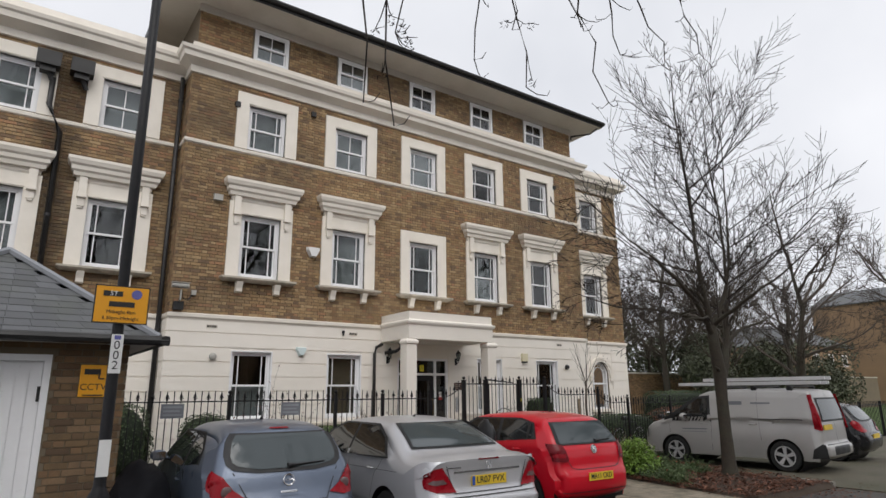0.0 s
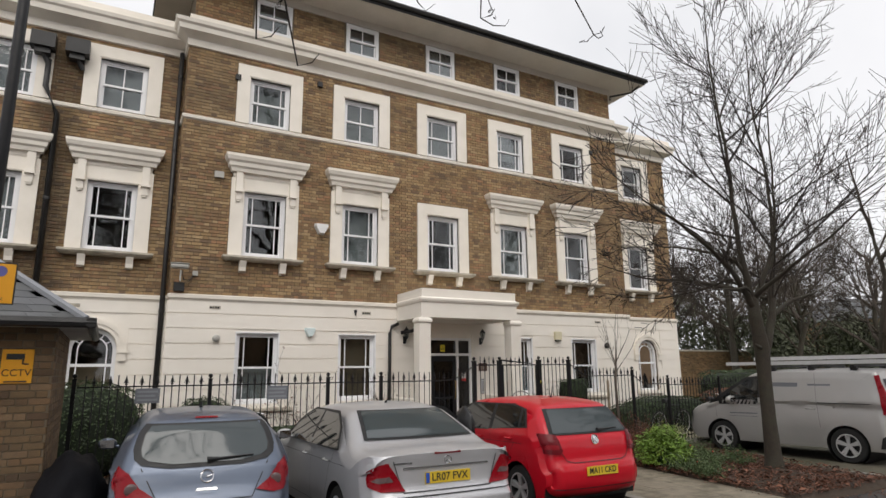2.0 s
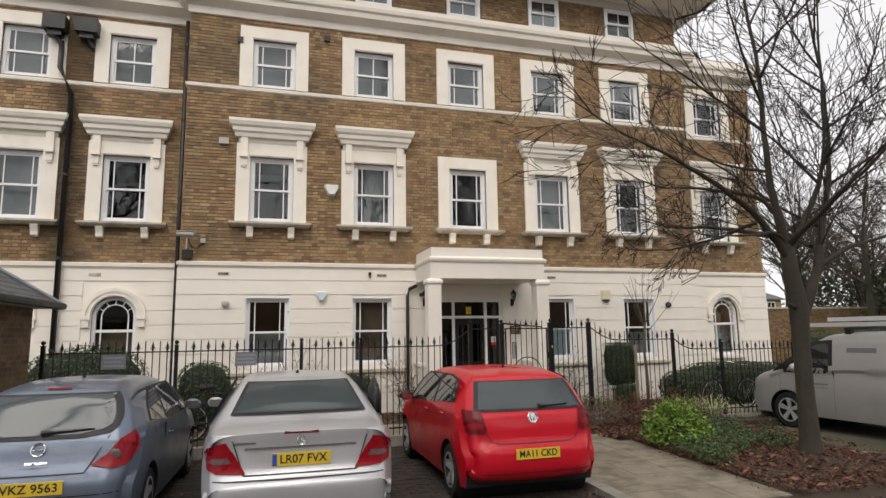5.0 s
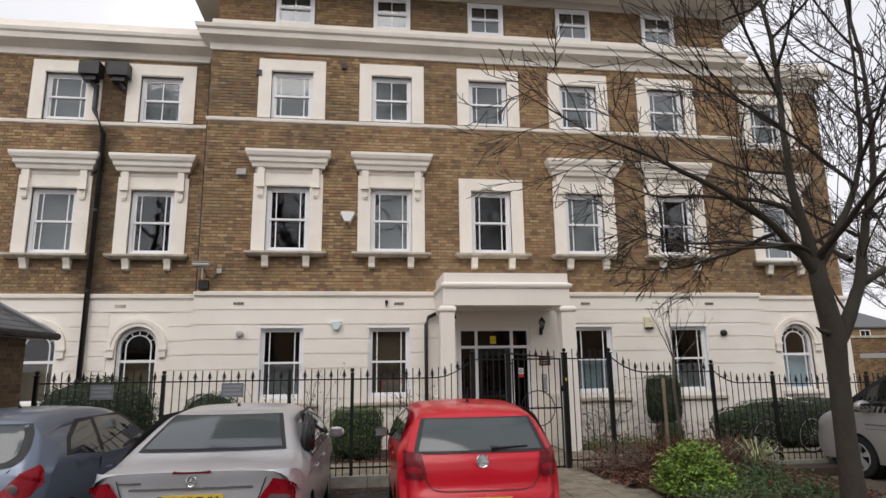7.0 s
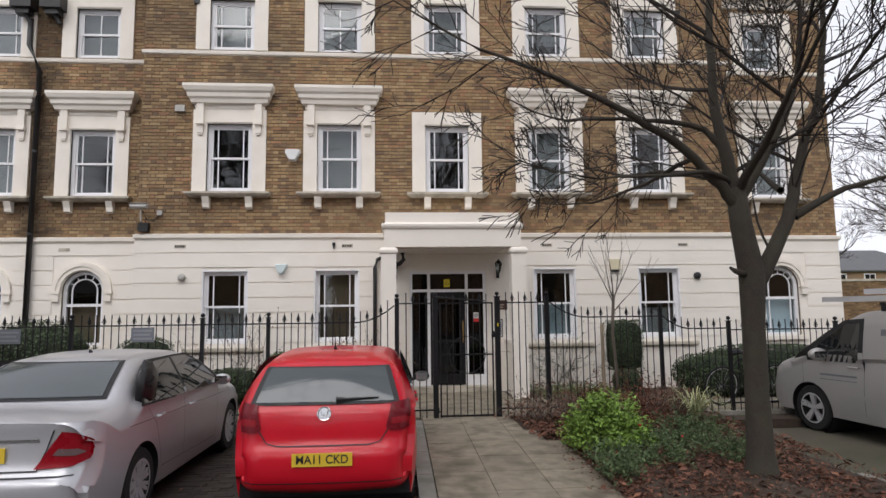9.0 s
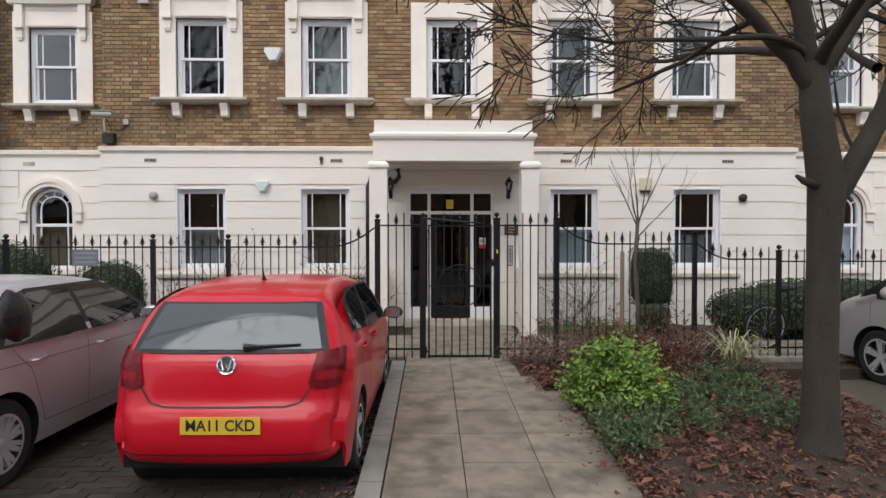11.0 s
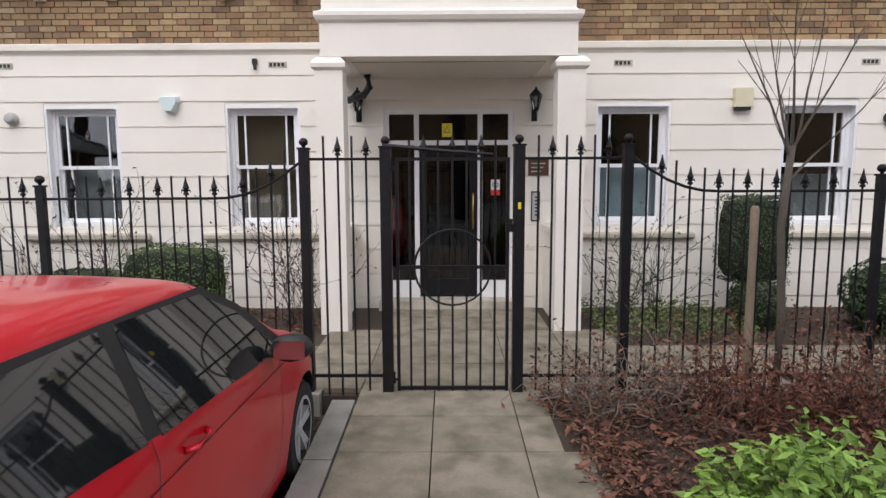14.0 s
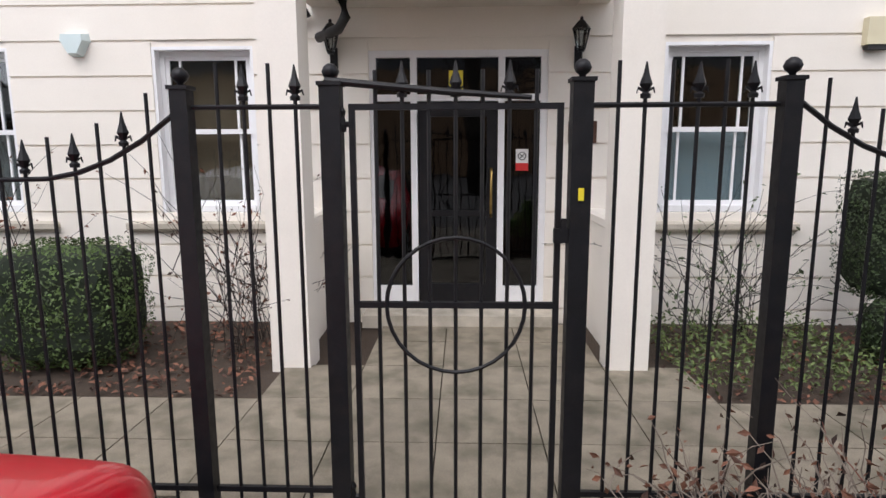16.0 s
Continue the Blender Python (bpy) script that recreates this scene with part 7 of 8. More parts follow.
box(bm, GX0 + 0.2, GX1 - 0.2, GY1 - 0.2, GY1, ZB, GH)
part("wall", bm, M_MORTAR, gar)
bm = bmesh.new()
brick_face(bm, brick_cells(GX0, GX1, ZB, GH, [(-0.82, 1.03, ZB, 2.07)], rnd), GY0, 0.010, rnd)
for a, b, c, d in brick_cells(GY0, GY1, ZB, GH, [], rnd):
    box(bm, GX1, GX1 + 0.009, a, b, c, d)
part("bricks", bm, M_GBRICKS, gar, kind="stuff")
bm = bmesh.new()
EZ, PK = 2.24, Vector((0.45, 9.32, 3.36))
e0 = [Vector(p) for p in ((GX0 - 0.27, GY0 - 0.27, EZ), (GX1 + 0.27, GY0 - 0.27, EZ), (GX1 + 0.27, GY1 + 0.27, EZ), (GX0 - 0.27, GY1 + 0.27, EZ))]
n_ = 13
for s_ in range(4):
    a, b = e0[s_], e0[(s_ + 1) % 4]
    for j in range(n_):
        t0, t1 = j / n_, (j + 1) / n_
        A, B = a.lerp(PK, t0), b.lerp(PK, t0)
        C, D = a.lerp(PK, min(1, t1 + 0.02)), b.lerp(PK, min(1, t1 + 0.02))
        w = (B - A).length
        m_ = max(1, round(w / 0.25))
        for i in range(m_):
            o = 0.5 * (j % 2)
            f0, f1 = max(0, (i - o) / m_), min(1, (i + 1 - o) / m_)
            if f1 - f0 < 0.01:
                continue
            up = Vector((0, 0, 0.014))
            g0 = 0.002 / w
            vs4 = [A.lerp(B, f0 + g0) + up, A.lerp(B, f1 - g0) + up, C.lerp(D, f1 - g0) + up * 0.2, C.lerp(D, f0 + g0) + up * 0.2]
            lo4 = [v - Vector((0, 0, 0.012)) for v in vs4]
            hv = [bm.verts.new(v) for v in vs4]
            lv_ = [bm.verts.new(v) for v in lo4]
            bm.faces.new(hv)
            for q in range(4):
                bm.faces.new((lv_[q], lv_[(q + 1) % 4], hv[(q + 1) % 4], hv[q]))
roof_g = part("roof", bm, M_SLATE, gar, "grey slate hipped roof", kind="stuff")
bm = bmesh.new()
for p in e0[:2] + e0[2:]:
    tube(bm, [p + Vector((0, 0, 0.02)), PK + Vector((0, 0, 0.03))], 0.045, 6)
part("hip_ridge", bm, M_LEAD, gar)
bm = bmesh.new()
box(bm, GX0 - 0.27, GX1 + 0.27, GY0 - 0.27, GY1 + 0.27, 2.18, 2.23)
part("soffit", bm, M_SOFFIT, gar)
bm = bmesh.new()
tube(bm, [e0[0] + Vector((-0.05, -0.05, -0.02)), e0[1] + Vector((0.10, -0.05, -0.02))], 0.055, 8)
tube(bm, [e0[1] + Vector((0.05, -0.10, -0.02)), e0[2] + Vector((0.05, 0, -0.02))], 0.055, 8)
part("gutter", bm, M_PIPE, gar)
part("door_frame", boxes((-0.80, -0.73, GY0 - 0.01, GY0 + 0.1, ZB, 2.05), (0.94, 1.01, GY0 - 0.01, GY0 + 0.1, ZB, 2.05), (-0.73, 0.94, GY0 - 0.01, GY0 + 0.1, 1.98, 2.05)), M_WHITE, gar)
dl = part("door", boxes((-0.73, 0.94, GY0 + 0.06, GY0 + 0.08, ZB + 0.02, 1.98)), M_WHITE, gar, "white painted boarded garage door")
for i in range(14):
    xa = -0.73 + i * 1.67 / 14
    part("board", boxes((xa + 0.003, xa + 1.67 / 14 - 0.003, GY0 + 0.045, GY0 + 0.06, ZB + 0.03, 1.975)), M_WHITE, dl)
for z in (0.3, 1.55):
    part("hinge", boxes((0.91, 0.96, GY0 + 0.03, GY0 + 0.045, z, z + 0.16)), M_PIPE, dl)


def text_part(body, size, material, parent, loc, rot=(90, 0, 0), name="lettering"):
    cu = bpy.data.curves.new("t", "FONT")
    cu.body, cu.align_x, cu.align_y, cu.size, cu.extrude = body, "CENTER", "CENTER", size, 0.0008
    t = new("t_tmp", cu)
    me = bpy.data.meshes.new_from_object(t.evaluated_get(bpy.context.evaluated_depsgraph_get()))
    bpy.data.objects.remove(t)
    me.materials.clear()
    me.materials.append(material)
    o = new(name, me)
    o.parent, o.location, o.rotation_euler = parent, loc, [radians(a) for a in rot]
    return o


M_AMBER = mat("amber_sign", (0.80, 0.36, 0.015), 0.45, vary=0.05, bump=0)
M_SIGNBLUE = mat("blue_disc", (0.12, 0.12, 0.35), 0.45, vary=0.05, bump=0)
cs_ = thing("warning_sign", "orange camera warning sign fixed to garage brickwork", "sign", at=(1.43, GY0 - 0.018, 1.77))
part("plate", boxes((-0.14, 0.14, -0.004, 0.004, -0.175, 0.175)), M_AMBER, cs_)
text_part("CCTV", 0.10, M_INK, cs_, (0.0, -0.006, -0.07))
part("fine_print", boxes((-0.10, 0.10, -0.007, -0.005, -0.165, -0.15)), M_INK, cs_)
bm = boxes((-0.10, 0.06, -0.008, -0.005, 0.07, 0.13), (0.04, 0.055, -0.008, -0.005, 0.02, 0.07), (0.055, 0.10, -0.008, -0.005, 0.015, 0.03))
part("pictogram", bm, M_INK, cs_)

# ---- sign pole ----
pole = thing("sign_post", "black steel post with orange parking sign and number label", "post", at=(1.36, 6.14, ZB))
bm = bmesh.new()
lathe(bm, (0, 0, 0), [(0.085, 0), (0.085, 0.95), (0.09, 1.0), (0.055, 1.07), (0.048, 1.1), (0.045, 3.5), (0.04, 7.5)], 14)
part("shaft", bm, M_BLACK, pole, smooth=True)
part("sign_plate", boxes((-0.215, 0.215, -0.062, -0.054, 2.42, 2.75)), M_INK, pole)
sg = part("sign_face", boxes((-0.205, 0.205, -0.065, -0.0625, 2.43, 2.74)), M_AMBER, pole, "orange parking restriction sign")
part("pictogram", boxes((-0.15, 0.0, -0.068, -0.0655, 2.655, 2.70), (-0.10, 0.10, -0.068, -0.0655, 2.565, 2.61)), M_INK, sg)
text_part("5T", 0.055, M_PAPER, sg, (-0.07, -0.070, 2.678))
bm = bmesh.new()
lathe(bm, (0.11, -0.0655, 2.68), [(0.042, 0), (0.042, -0.002)], 20, "y")
part("disc", bm, M_SIGNBLUE, sg)
text_part("Midnight-8am", 0.042, M_INK, sg, (0, -0.067, 2.52))
text_part("6.30pm-Midnight", 0.042, M_INK, sg, (0, -0.067, 2.465))
lb = part("number_label", boxes((-0.047, 0.047, -0.052, -0.048, 2.00, 2.33)), M_PAPER, pole, "white label with black numbers")
for k, ch in enumerate("002"):
    text_part(ch, 0.10, M_INK, lb, (0, -0.054, 2.235 - 0.085 * k))
part("label_mark", boxes((-0.025, 0.025, -0.055, -0.053, 2.285, 2.32)), M_SIGNBLUE, lb)
part("sticker", boxes((-0.045, 0.045, -0.052, -0.048, 1.17, 1.46)), M_PAPER, pole, "torn printed sticker")
part("clip", boxes((-0.06, 0.06, -0.055, 0.055, 2.66, 2.68), (-0.06, 0.06, -0.055, 0.055, 2.49, 2.51)), M_BLACK, pole)

# covered motorcycle left of the parked cars
cv = thing("motorcycle", "motorcycle under a black weather cover", "motorcycle", at=(2.02, 8.3, ZB))
bm = bmesh.new()
bmesh.ops.create_icosphere(bm, subdivisions=4, radius=1.0)
for v in bm.verts:
    c = v.co.copy()
    k = 1 + 0.12 * noise.noise(c * 2.0) + 0.05 * noise.noise(c * 6)
    v.co = Vector((c.x * 0.36 * k, c.y * 0.95 * k, max(0.0, 0.50 + c.z * (0.56 - 0.10 * c.y) * k)))
part("cover", bm, mat("black_cover", (0.006, 0.006, 0.008), 0.75, vary=0.3, scale=5, bump=0.6, spec=0.15), cv, smooth=True)


def bicycle(label, x, y, rz, frame_mat):
    b = thing("bicycle", label, "bicycle", "bicycles", (x, y, 0.0))
    b.rotation_euler = (radians(6), 0, radians(rz))
    for wx in (-0.52, 0.52):
        w = thing("wheel", "", "")
        w.parent, w.location = b, (wx, 0, 0.34)
        bm = bmesh.new()
        tube(bm, [(0.32 * math.cos(a * math.tau / 28), 0, 0.32 * math.sin(a * math.tau / 28)) for a in range(29)], 0.018, 6, False)
        part("tyre", bm, M_TYRE, w)
        bm = bmesh.new()
        tube(bm, [(0.295 * math.cos(a * math.tau / 28), 0, 0.295 * math.sin(a * math.tau / 28)) for a in range(29)], 0.009, 5, False)
        for k in range(16):
            a = k * math.tau / 16
            tube(bm, [(0, 0, 0), (0.295 * math.cos(a), 0, 0.295 * math.sin(a))], 0.0015, 3, False)
        part("rim", bm, M_ALLOY, w)
    bm = bmesh.new()
    A, B, C, D = (-0.52, 0, 0.34), (-0.08, 0, 0.30), (-0.2, 0, 0.80), (0.34, 0, 0.78)
    for p, q in ((A, B), (A, C), (B, C), (C, D), (B, D), (D, (0.52, 0, 0.34)), (D, (0.30, 0, 0.95))):
        tube(bm, [p, q], 0.015, 6)
    part("frame", bm, frame_mat, b)
    bm = bmesh.new()
    tube(bm, [(0.22, -0.28, 0.98), (0.32, -0.2, 0.97), (0.30, 0, 0.95), (0.32, 0.2, 0.97), (0.22, 0.28, 0.98)], 0.012, 6)
    part("handlebar", bm, M_CHROME, b)
    bm = bmesh.new()
    tube(bm, [(-0.36, 0, 0.90), (-0.2, 0, 0.91), (-0.08, 0, 0.90)], [0.06, 0.05, 0.02], 8)
    tube(bm, [(-0.2, 0, 0.8), (-0.22, 0, 0.89)], 0.012, 6)
    part("saddle", bm, M_CARBLACK, b)


bicycle("black bicycle leaning behind railings", 14.7, 11.25, 8, M_CARBLACK)
bicycle("black bicycle with red rear lamp behind railings", 16.4, 11.2, -6, M_CARBLACK)
bicycle("dark bicycle leaning behind railings between parked cars", 4.4, 11.15, 5, M_CARBLACK)

# ---- fittings on the walls ----
def pipe(name, label, pts, r, material, brackets=()):
    t = thing(name, label, "pipe", "drainpipes")
    bm = bmesh.new()
    tube(bm, pts, r, 10)
    part("pipe_run", bm, material, t, smooth=True)
    for x, y, z in brackets:
        bm = bmesh.new()
        lathe(bm, (x, y, z), [(r + 0.008, -0.03), (r + 0.008, 0.03)], 10)
        part("collar", bm, material, t)
    return t


pipe("drainpipe", "black cast-iron downpipe in corner of the bay", [(3.16, YW - 0.11, 9.0), (3.16, YW - 0.11, ZB)], 0.05, M_PIPE, [(3.16, YW - 0.11, z) for z in (1.2, 3.0, 4.8, 6.6, 8.4)])
pipe("drainpipe", "black downpipe with paired hopper heads", [(0.62, YW - 0.11, 8.2), (0.62, YW - 0.11, 7.6), (0.88, YW - 0.13, 7.0), (0.88, YW - 0.13, ZB)], 0.055, M_PIPE, [(0.88, YW - 0.13, z) for z in (1.5, 3.4, 5.2)])
hp = thing("hopper", "black rainwater hopper head under cornice", "hopper", "hoppers", (0.50, YW - 0.16, 8.55))
part("bowl", boxes((-0.22, 0.22, -0.17, 0.13, -0.16, 0.16), (-0.14, 0.14, -0.10, 0.10, -0.28, -0.16)), M_PIPE, hp)
part("pipe_run", (lambda b: (tube(b, [(0, 0, -0.2), (0.12, 0.05, -0.45)], 0.05, 8), b)[1])(bmesh.new()), M_PIPE, hp)
copy_thing(hp, pose(1.12, YW - 0.16, 8.55))
pipe("drainpipe", "black downpipe beside the porch", [(8.42, YM - 0.12, 2.84), (8.25, YM - 0.12, 2.76), (8.2, YM - 0.12, 2.6), (8.2, YM - 0.12, ZB)], 0.04, M_PIPE)
pipe("drainpipe", "black bent waste pipe under porch ceiling", [(8.78, YM - 0.4, 2.88), (8.80, YM - 0.4, 2.74), (8.72, YM - 0.3, 2.66), (8.5, YM - 0.12, 2.62)], 0.045, M_PIPE)


def lantern(x, z):
    t = thing("wall_lantern", "black wall lantern with tapered glazed head", "wall lantern", "door lanterns", (x, YM - 0.045, z))
    bm = bmesh.new()
    box(bm, -0.035, 0.035, -0.02, 0.0, -0.20, -0.02)
    tube(bm, [(0, -0.02, -0.16), (0, -0.09, -0.17), (0, -0.13, -0.08)], 0.012, 6)
    part("arm", bm, M_BLACK, t)
    bm = bmesh.new()
    lathe(bm, (0, -0.13, 0), [(0.03, -0.09), (0.035, -0.07)], 6)
    for k in range(6):
        a = k * math.tau / 6
        tube(bm, [(0.034 * math.cos(a), -0.13 + 0.034 * math.sin(a), -0.07), (0.072 * math.cos(a), -0.13 + 0.072 * math.sin(a), 0.10)], 0.005, 4)
    part("cage", bm, M_BLACK, t)
    bm = bmesh.new()
    lathe(bm, (0, -0.13, 0), [(0.085, 0.10), (0.07, 0.12), (0.03, 0.17), (0.012, 0.18), (0.016, 0.195), (0.004, 0.21)], 6)
    part("cap", bm, M_BLACK, t)
    bm = bmesh.new()
    lathe(bm, (0, -0.13, 0), [(0.031, -0.07), (0.067, 0.10)], 6)
    p = part("glass", bm, M_GLASS, t)
    p.visible_shadow = False


lantern(8.62, 2.56)
lantern(10.83, 2.56)


def plain(name, label, cat, at, rows, material, group="", sub="body"):
    t = thing(name, label, cat, group, at)
    part(sub, boxes(*rows), material, t)
    return t


M_GREYBOX = mat("grey_plastic", (0.42, 0.41, 0.38), 0.5, vary=0.06, bump=0)
ic = plain("intercom", "silver entry phone panel with buttons in black frame", "intercom", (10.86, YM - 0.045, 1.29), [(-0.055, 0.055, -0.02, 0, -0.19, 0.19)], M_BLACK, sub="frame")
part("panel", boxes((-0.042, 0.042, -0.024, -0.02, -0.175, 0.175)), M_ALLOY, ic)
for k in range(6):
    part("button", boxes((-0.01, 0.025, -0.029, -0.024, -0.12 + 0.045 * k, -0.10 + 0.045 * k)), M_CARBLACK, ic)
pq = plain("plaque", "dark brown engraved name plaque", "sign", (10.89, YM - 0.045, 1.78), [(-0.13, 0.13, -0.012, 0, -0.10, 0.10)], mat("bronze_plaque", (0.10, 0.05, 0.035), 0.4, metal=0.3, bump=0), sub="plate")
part("lettering", boxes(*[(-0.09, 0.09 - 0.03 * k, -0.014, -0.012, 0.045 - 0.05 * k, 0.06 - 0.05 * k) for k in range(3)]), M_SILL, pq)
ns = plain("notice", "small white and red no-smoking notice on glass", "sign", (10.35, yd + 0.04, 1.52), [(-0.058, 0.058, -0.003, 0, -0.02, 0.11)], M_PAPER, sub="upper")
part("lower", boxes((-0.058, 0.058, -0.003, 0, -0.09, -0.02)), M_REDSIGN, ns)
bm = bmesh.new()
tube(bm, [(0.036 * math.cos(a * math.tau / 16), -0.004, 0.045 + 0.036 * math.sin(a * math.tau / 16)) for a in range(17)], 0.005, 4, False)
tube(bm, [(-0.025, -0.004, 0.02), (0.025, -0.004, 0.07)], 0.005, 4)
tube(bm, [(-0.025, -0.004, 0.07), (0.025, -0.004, 0.02)], 0.004, 4)
part("symbol", bm, M_INK, ns)
yn = plain("notice", "small yellow warning notice on glass over the door", "sign", (9.73, yd + 0.04, 2.26), [(-0.065, 0.065, -0.003, 0, -0.085, 0.085)], M_YELLOW, sub="sheet")
bm = bmesh.new()
tube(bm, [(-0.04, -0.005, -0.03), (0, -0.005, 0.05), (0.04, -0.005, -0.03), (-0.04, -0.005, -0.03)], 0.005, 4)
part("symbol", bm, M_INK, yn)
bm = bmesh.new()
tube(bm, [(10.06, yd + 0.01, 1.0), (10.06, yd - 0.03, 1.03), (10.06, yd - 0.03, 1.42), (10.06, yd + 0.01, 1.45)], 0.013, 8)
part("door_handle", bm, mat("brass", (0.45, 0.30, 0.10), 0.35, metal=0.9, bump=0), door, "brass pull handle", smooth=True)
plain("hazard_tape", "small yellow tape on gate post", "tape", (10.27, 10.672, 1.44), [(-0.011, 0.011, -0.003, 0, -0.025, 0.025)], M_YELLOW, sub="strip")

al = thing("alarm_box", "white alarm box on the brickwork", "alarm box", "alarm boxes", (6.44, YM - 0.012, 5.04))
bm = bmesh.new()
vs4 = [(-0.16, 0.12), (0.16, 0.12), (0.17, 0.05), (0.07, -0.14), (-0.07, -0.14), (-0.17, 0.05)]
f0 = [bm.verts.new((x, 0, z)) for x, z in vs4]
f1 = [bm.verts.new((x * 0.85, -0.13, z * 0.85)) for x, z in vs4]
bm.faces.new(f0)
bm.faces.new(f1[::-1])
for k in range(6):
    bm.faces.new((f0[k], f0[(k + 1) % 6], f1[(k + 1) % 6], f1[k]))
part("case", bm, M_PAPER, al)
al2 = thing("alarm_box", "pale blue and white alarm box above ground floor windows", "alarm box", "alarm boxes", (6.24, YM - 0.042, 2.60))
bm = bmesh.new()
vs4 = [(-0.12, 0.09), (0.12, 0.09), (0.13, 0.02), (0.05, -0.12), (-0.05, -0.12), (-0.13, 0.02)]
f0 = [bm.verts.new((x, 0, z)) for x, z in vs4]
f1 = [bm.verts.new((x * 0.8, -0.10, z * 0.8)) for x, z in vs4]
bm.faces.new(f0)
bm.faces.new(f1[::-1])
for k in range(6):
    bm.faces.new((f0[k], f0[(k + 1) % 6], f1[(k + 1) % 6], f1[k]))
part("case", bm, mat("pale_blue_plastic", (0.62, 0.72, 0.72), 0.4, vary=0.03, bump=0), al2)
al3 = plain("alarm_box", "cream alarm box with dark base", "alarm box", (13.42, YM - 0.042, 2.62), [(-0.11, 0.11, -0.09, 0, -0.10, 0.13)], mat("cream_plastic", (0.66, 0.60, 0.42), 0.5, vary=0.04, bump=0), "alarm boxes", sub="case")
part("base", boxes((-0.09, 0.09, -0.08, 0, -0.14, -0.10)), M_CARBLACK, al3)
plain("junction_box", "small grey box on brickwork", "box", (4.07, YM - 0.012, 6.03), [(-0.10, 0.10, -0.08, 0, -0.07, 0.07)], M_GREYBOX, sub="case")
for x, z in ((4.22, 2.42), (15.28, 2.38)):
    t = thing("vent_cowl", "round dark flue cowl on stucco", "vent", "vents", (x, YM - 0.042, z))
    bm = bmesh.new()
    lathe(bm, (0, 0, 0), [(0.075, 0.0), (0.08, -0.05), (0.06, -0.09), (0.03, -0.095)], 14, "y")
    part("cowl", bm, M_GREYBOX if x < 9 else M_CARBLACK, t, smooth=True)
for x in (4.16, 7.61, 11.93, 15.0):
    t = thing("air_brick", "small grilled air brick in stucco", "vent", "vents", (x, YM - 0.045, 3.07))
    part("plate", boxes((-0.115, 0.115, -0.012, 0, -0.035, 0.035)), M_SILL, t)
    part("slots", boxes(*[(-0.10 + 0.05 * k, -0.065 + 0.05 * k, -0.0135, -0.012, -0.022, 0.022) for k in range(4)]), M_CARBLACK, t)
t = thing("air_brick", "small grilled air brick in the wing", "vent", "vents", (1.55, YW - 0.045, 3.07))
part("plate", boxes((-0.115, 0.115, -0.012, 0, -0.035, 0.035)), M_SILL, t)
ovf = thing("overflow_pipe", "short dark overflow outlet", "vent", "vents", (7.33, YM - 0.04, 3.09))
part("outlet", boxes((-0.03, 0.03, -0.05, 0, -0.02, 0.05), (-0.015, 0.015, -0.05, -0.02, -0.08, -0.02)), M_CARBLACK, ovf)
for x, z in ((4.35, 8.45), (6.3, 8.72), (15.15, 8.45)):
    plain("wall_vent", "small dark vent hood on brickwork", "vent", (x, YM - 0.012, z), [(-0.06, 0.06, -0.07, 0, -0.06, 0.07)], M_CARBLACK, "vents", sub="hood")

cc = thing("security_camera", "white bullet camera on wall bracket with black junction box", "camera", at=(3.42, YM - 0.012, 3.78))
bm = bmesh.new()
tube(bm, [(0.0, -0.02, -0.25), (0.0, -0.22, -0.20), (0.0, -0.24, 0.02)], 0.018, 8)
part("bracket", bm, M_GREYBOX, cc)
bm = bmesh.new()
lathe(bm, (-0.02, -0.26, 0.10), [(0.05, -0.18), (0.055, -0.16), (0.055, 0.14), (0.03, 0.17)], 12, "x")
box(bm, -0.21, 0.15, -0.325, -0.195, 0.15, 0.162)
part("housing", bm, M_GREYBOX, cc, smooth=False)
part("junction", boxes((-0.10, 0.10, -0.12, 0, -0.40, -0.22)), M_CARBLACK, cc)
bm = bmesh.new()
tube(bm, [(0.02, -0.2, 0.02), (0.08, -0.12, -0.16), (0.18, -0.04, -0.18), (0.27, -0.02, -0.06)], 0.012, 6)
part("cable", bm, M_CARBLACK, cc)
plain("junction_box", "small grey cable box on brickwork", "box", (3.72, YM - 0.012, 3.78), [(-0.05, 0.05, -0.06, 0, -0.05, 0.05)], M_GREYBOX, sub="case")

# ---- beyond the building ----
bw = tagged(new("wall_boundary"), "long brown brick boundary wall with stone coping", "wall", kind="structure")
part("wall_core", boxes((18.0, 75, 26.0, 26.3, ZB, 2.75)), M_MORTAR, bw)
bm = bmesh.new()
cells = brick_cells(19.0, 62, ZB, 2.75, [], rnd)
brick_face(bm, cells, 26.0, 0.012, rnd)
part("bricks", bm, M_BOUNDARY, bw, kind="stuff")
part("coping", boxes((18.0, 75, 25.95, 26.35, 2.75, 2.85)), M_SILL, bw)
sheet("ground_lawn", 23.5, 120, 10.4, 25.9, -0.15, M_GRASS, "rough green grass beyond the parked cars", 0.2)
sheet("ground_verge", 23.5, 120, 26.5, 120, -0.15, M_GRASS, "grass behind the boundary wall", 0.2)
rl = thing("park_railing", "plain black park railings along the grass", "railing", kind="stuff")
bm = bmesh.new()
x = 23.6
while x < 60:
    tube(bm, [(x, 10.3, ZB), (x, 10.3, 1.15)], 0.012 if round((x - 23.6) / 0.14) % 14 else 0.04, 4)
    x += 0.14
box(bm, 23.5, 60, 10.285, 10.315, 1.0, 1.03)
part("rails", bm, M_BLACK, rl)


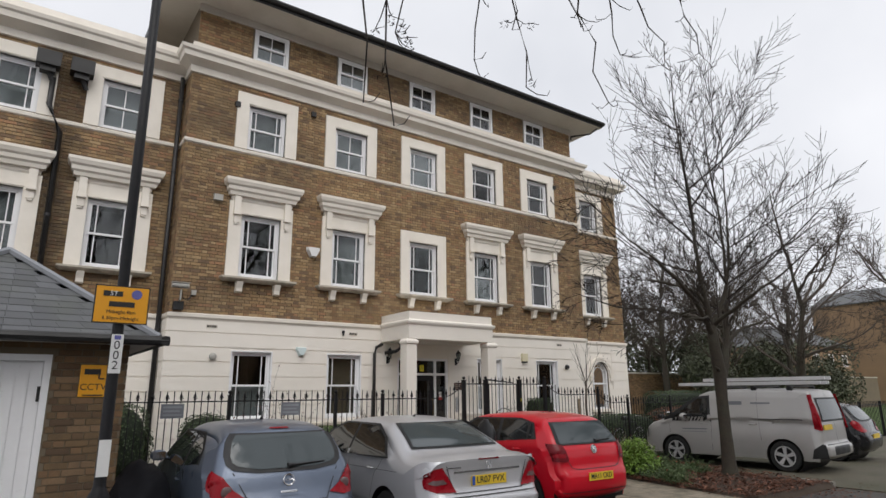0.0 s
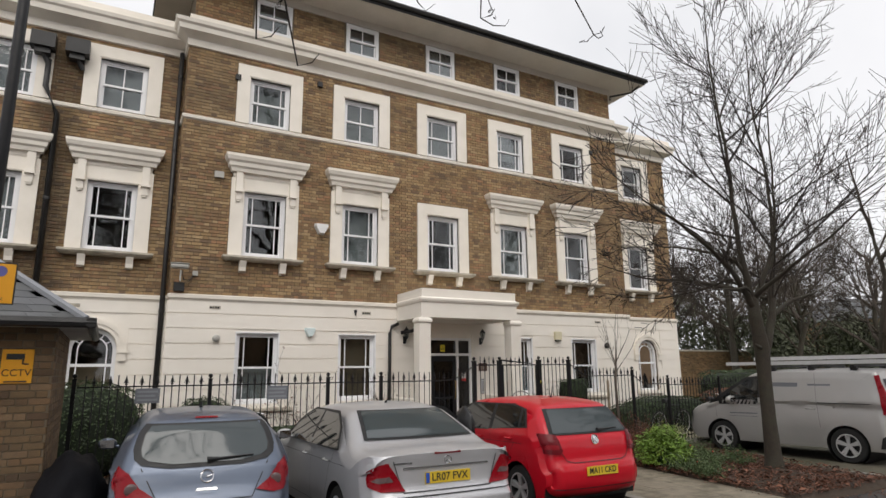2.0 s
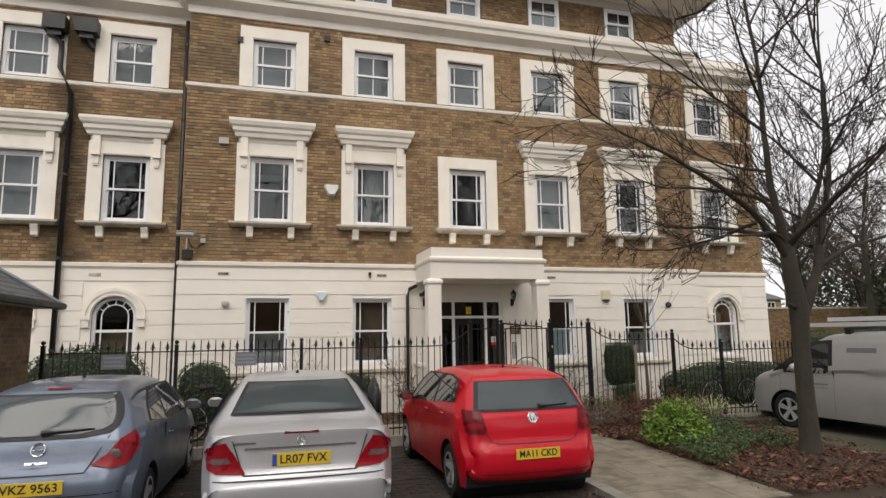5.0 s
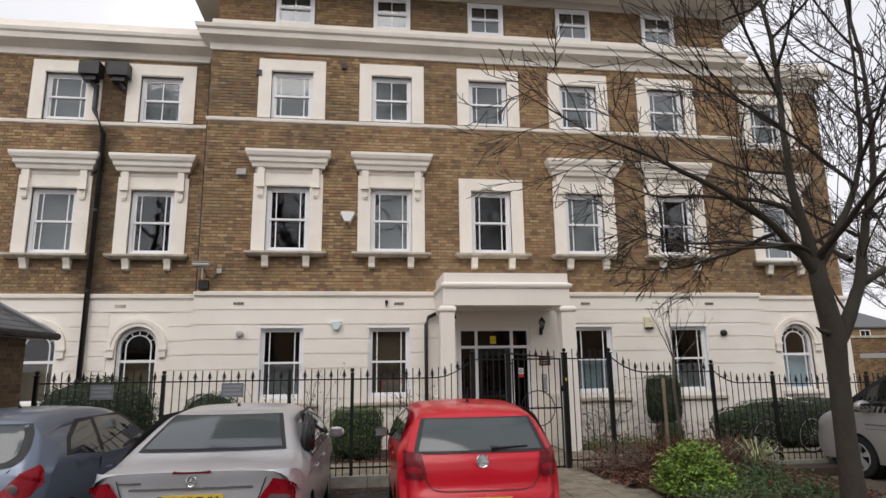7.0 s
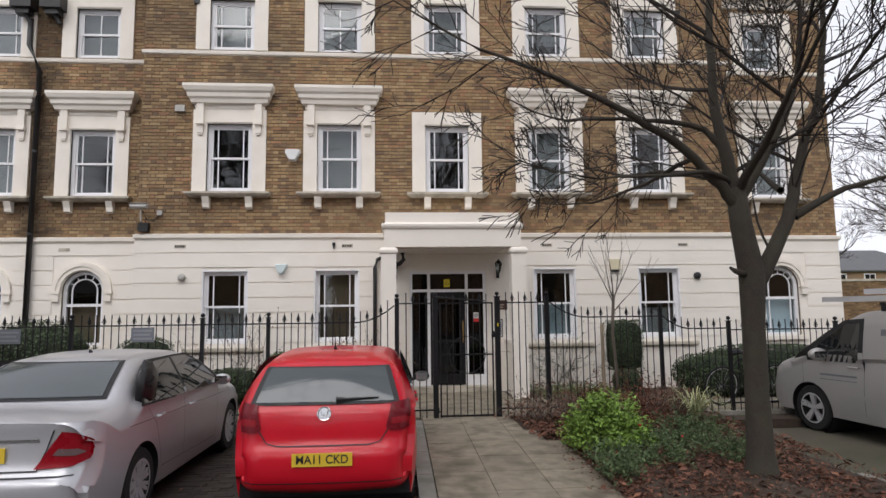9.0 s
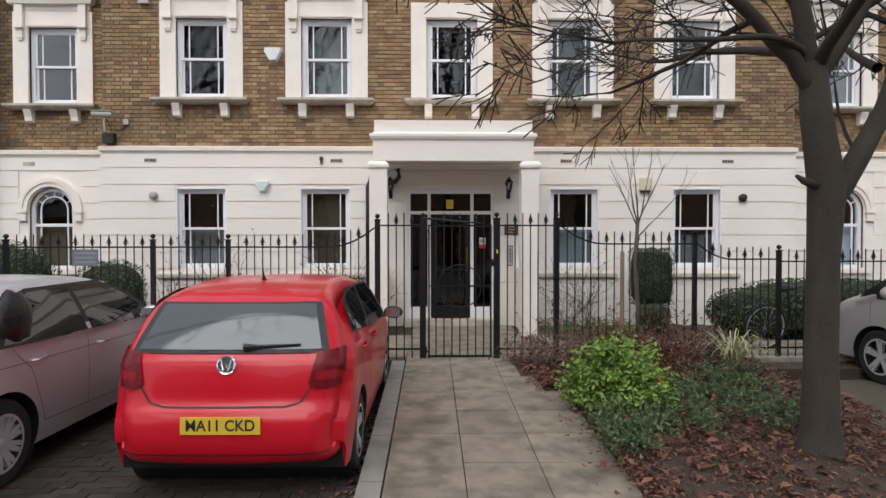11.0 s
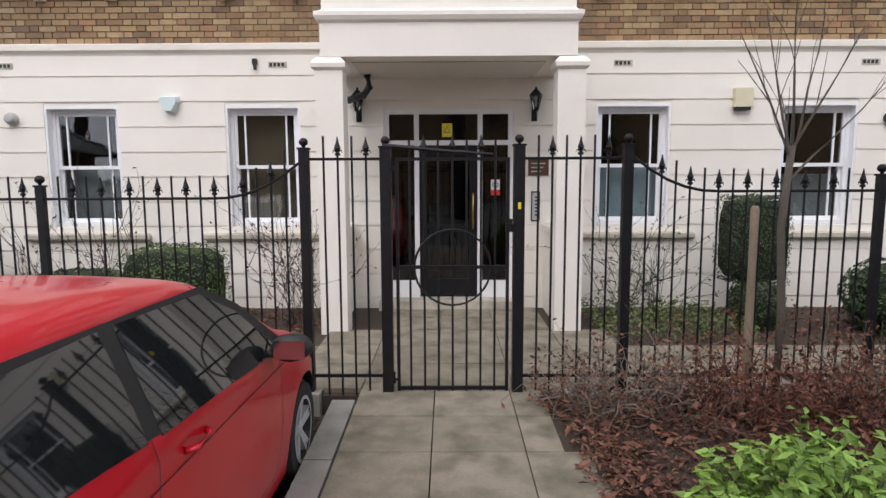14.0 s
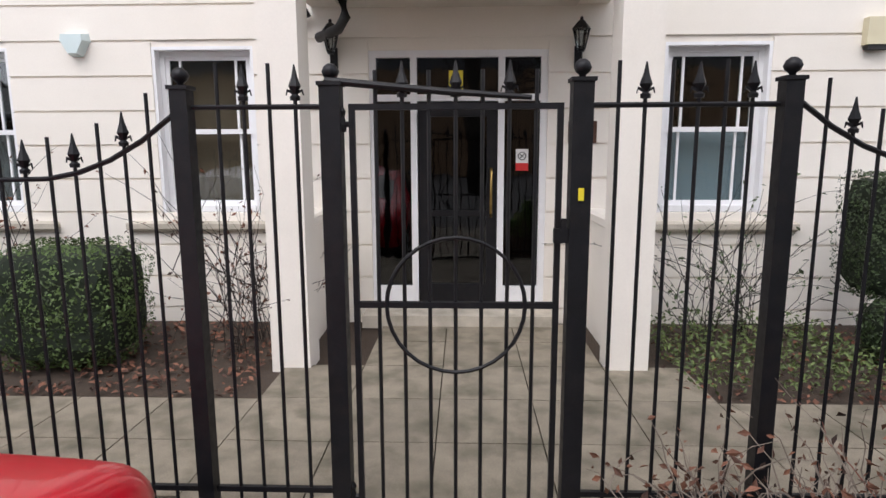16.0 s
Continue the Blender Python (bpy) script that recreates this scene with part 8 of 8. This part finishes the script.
def house(name, label, x0, x1, y0, y1, h, wall_m, n, storeys=2):
    t = thing(name, label, "house", "far houses")
    part("wall", boxes((x0, x1, y0, y1, ZB, h)), wall_m, t)
    bm = bmesh.new()
    moulding(bm, x0, x1, y0, y1 , [(0.3, h), (0.3, h + 0.12), (-min(x1 - x0, y1 - y0) * 0.45, h + 2.4)])
    part("roof", bm, M_SLATE, t)
    for s_ in range(storeys):
        for k in range(n):
            xc = x0 + (x1 - x0) * (k + 0.5) / n
            zc = 1.0 + s_ * (h / storeys)
            w = part("window", boxes((xc - 0.6, xc - 0.5, y0 - 0.04, y0, zc, zc + 1.3), (xc + 0.5, xc + 0.6, y0 - 0.04, y0, zc, zc + 1.3), (xc - 0.5, xc + 0.5, y0 - 0.04, y0, zc + 1.2, zc + 1.3), (xc - 0.5, xc + 0.5, y0 - 0.04, y0, zc, zc + 0.1), (xc - 0.03, xc + 0.03, y0 - 0.03, y0, zc + 0.1, zc + 1.2)), M_WHITE, t)
            part("pane", boxes((xc - 0.5, xc + 0.5, y0 - 0.015, y0 - 0.004, zc + 0.1, zc + 1.2)), M_DARKGLASS, w)


M_FARBRICK = mat("far_brick", (0.26, 0.17, 0.10), 0.9, vary=0.2, scale=0.7, grain=12, bump=0.2)
house("house", "tan brick house beyond the trees", 66, 80, 30, 38, 6.2, M_FARBRICK, 4)
house("house", "brick house with slate roof far behind", 34, 46, 52, 60, 4.6, M_FARBRICK, 4)
house("house", "brick house with slate roof far behind", 50, 62, 56, 64, 5.0, M_FARBRICK, 4)
house("house", "tall brick house across the road", 86, 98, 22, 36, 12, M_FARBRICK, 3, 4)

# ---- slabs and nearest bricks as single pieces ----
for bm, par in SLAB_ROWS:
    part("slab", bm, M_SLAB, par)
BR = {}
for a, b, c, d in NEAR_BRICKS:
    w, h = round(b - a, 3), round(d - c, 3)
    if (w, h) not in BR:
        bm = bmesh.new()
        box(bm, -w / 2, w / 2, -0.013, 0, 0, h)
        me = bpy.data.meshes.new("brick")
        bmesh.ops.recalc_face_normals(bm, faces=bm.faces)
        bm.to_mesh(me)
        bm.free()
        me.materials.append(M_BRICK)
        BR[(w, h)] = me
    ob = new("brick", BR[(w, h)])
    ob.parent, ob.location = wall, ((a + b) / 2, YM + rnd.uniform(-0.003, 0.002), c)

# unseen houses opposite, added to block the sky in the window reflections
for k in range(6):
    house("house", "unseen brick house added to darken the window reflections", -14 + 17 * k, 1.5 + 17 * k, -34, -26, 7.5, M_FARBRICK, 4)
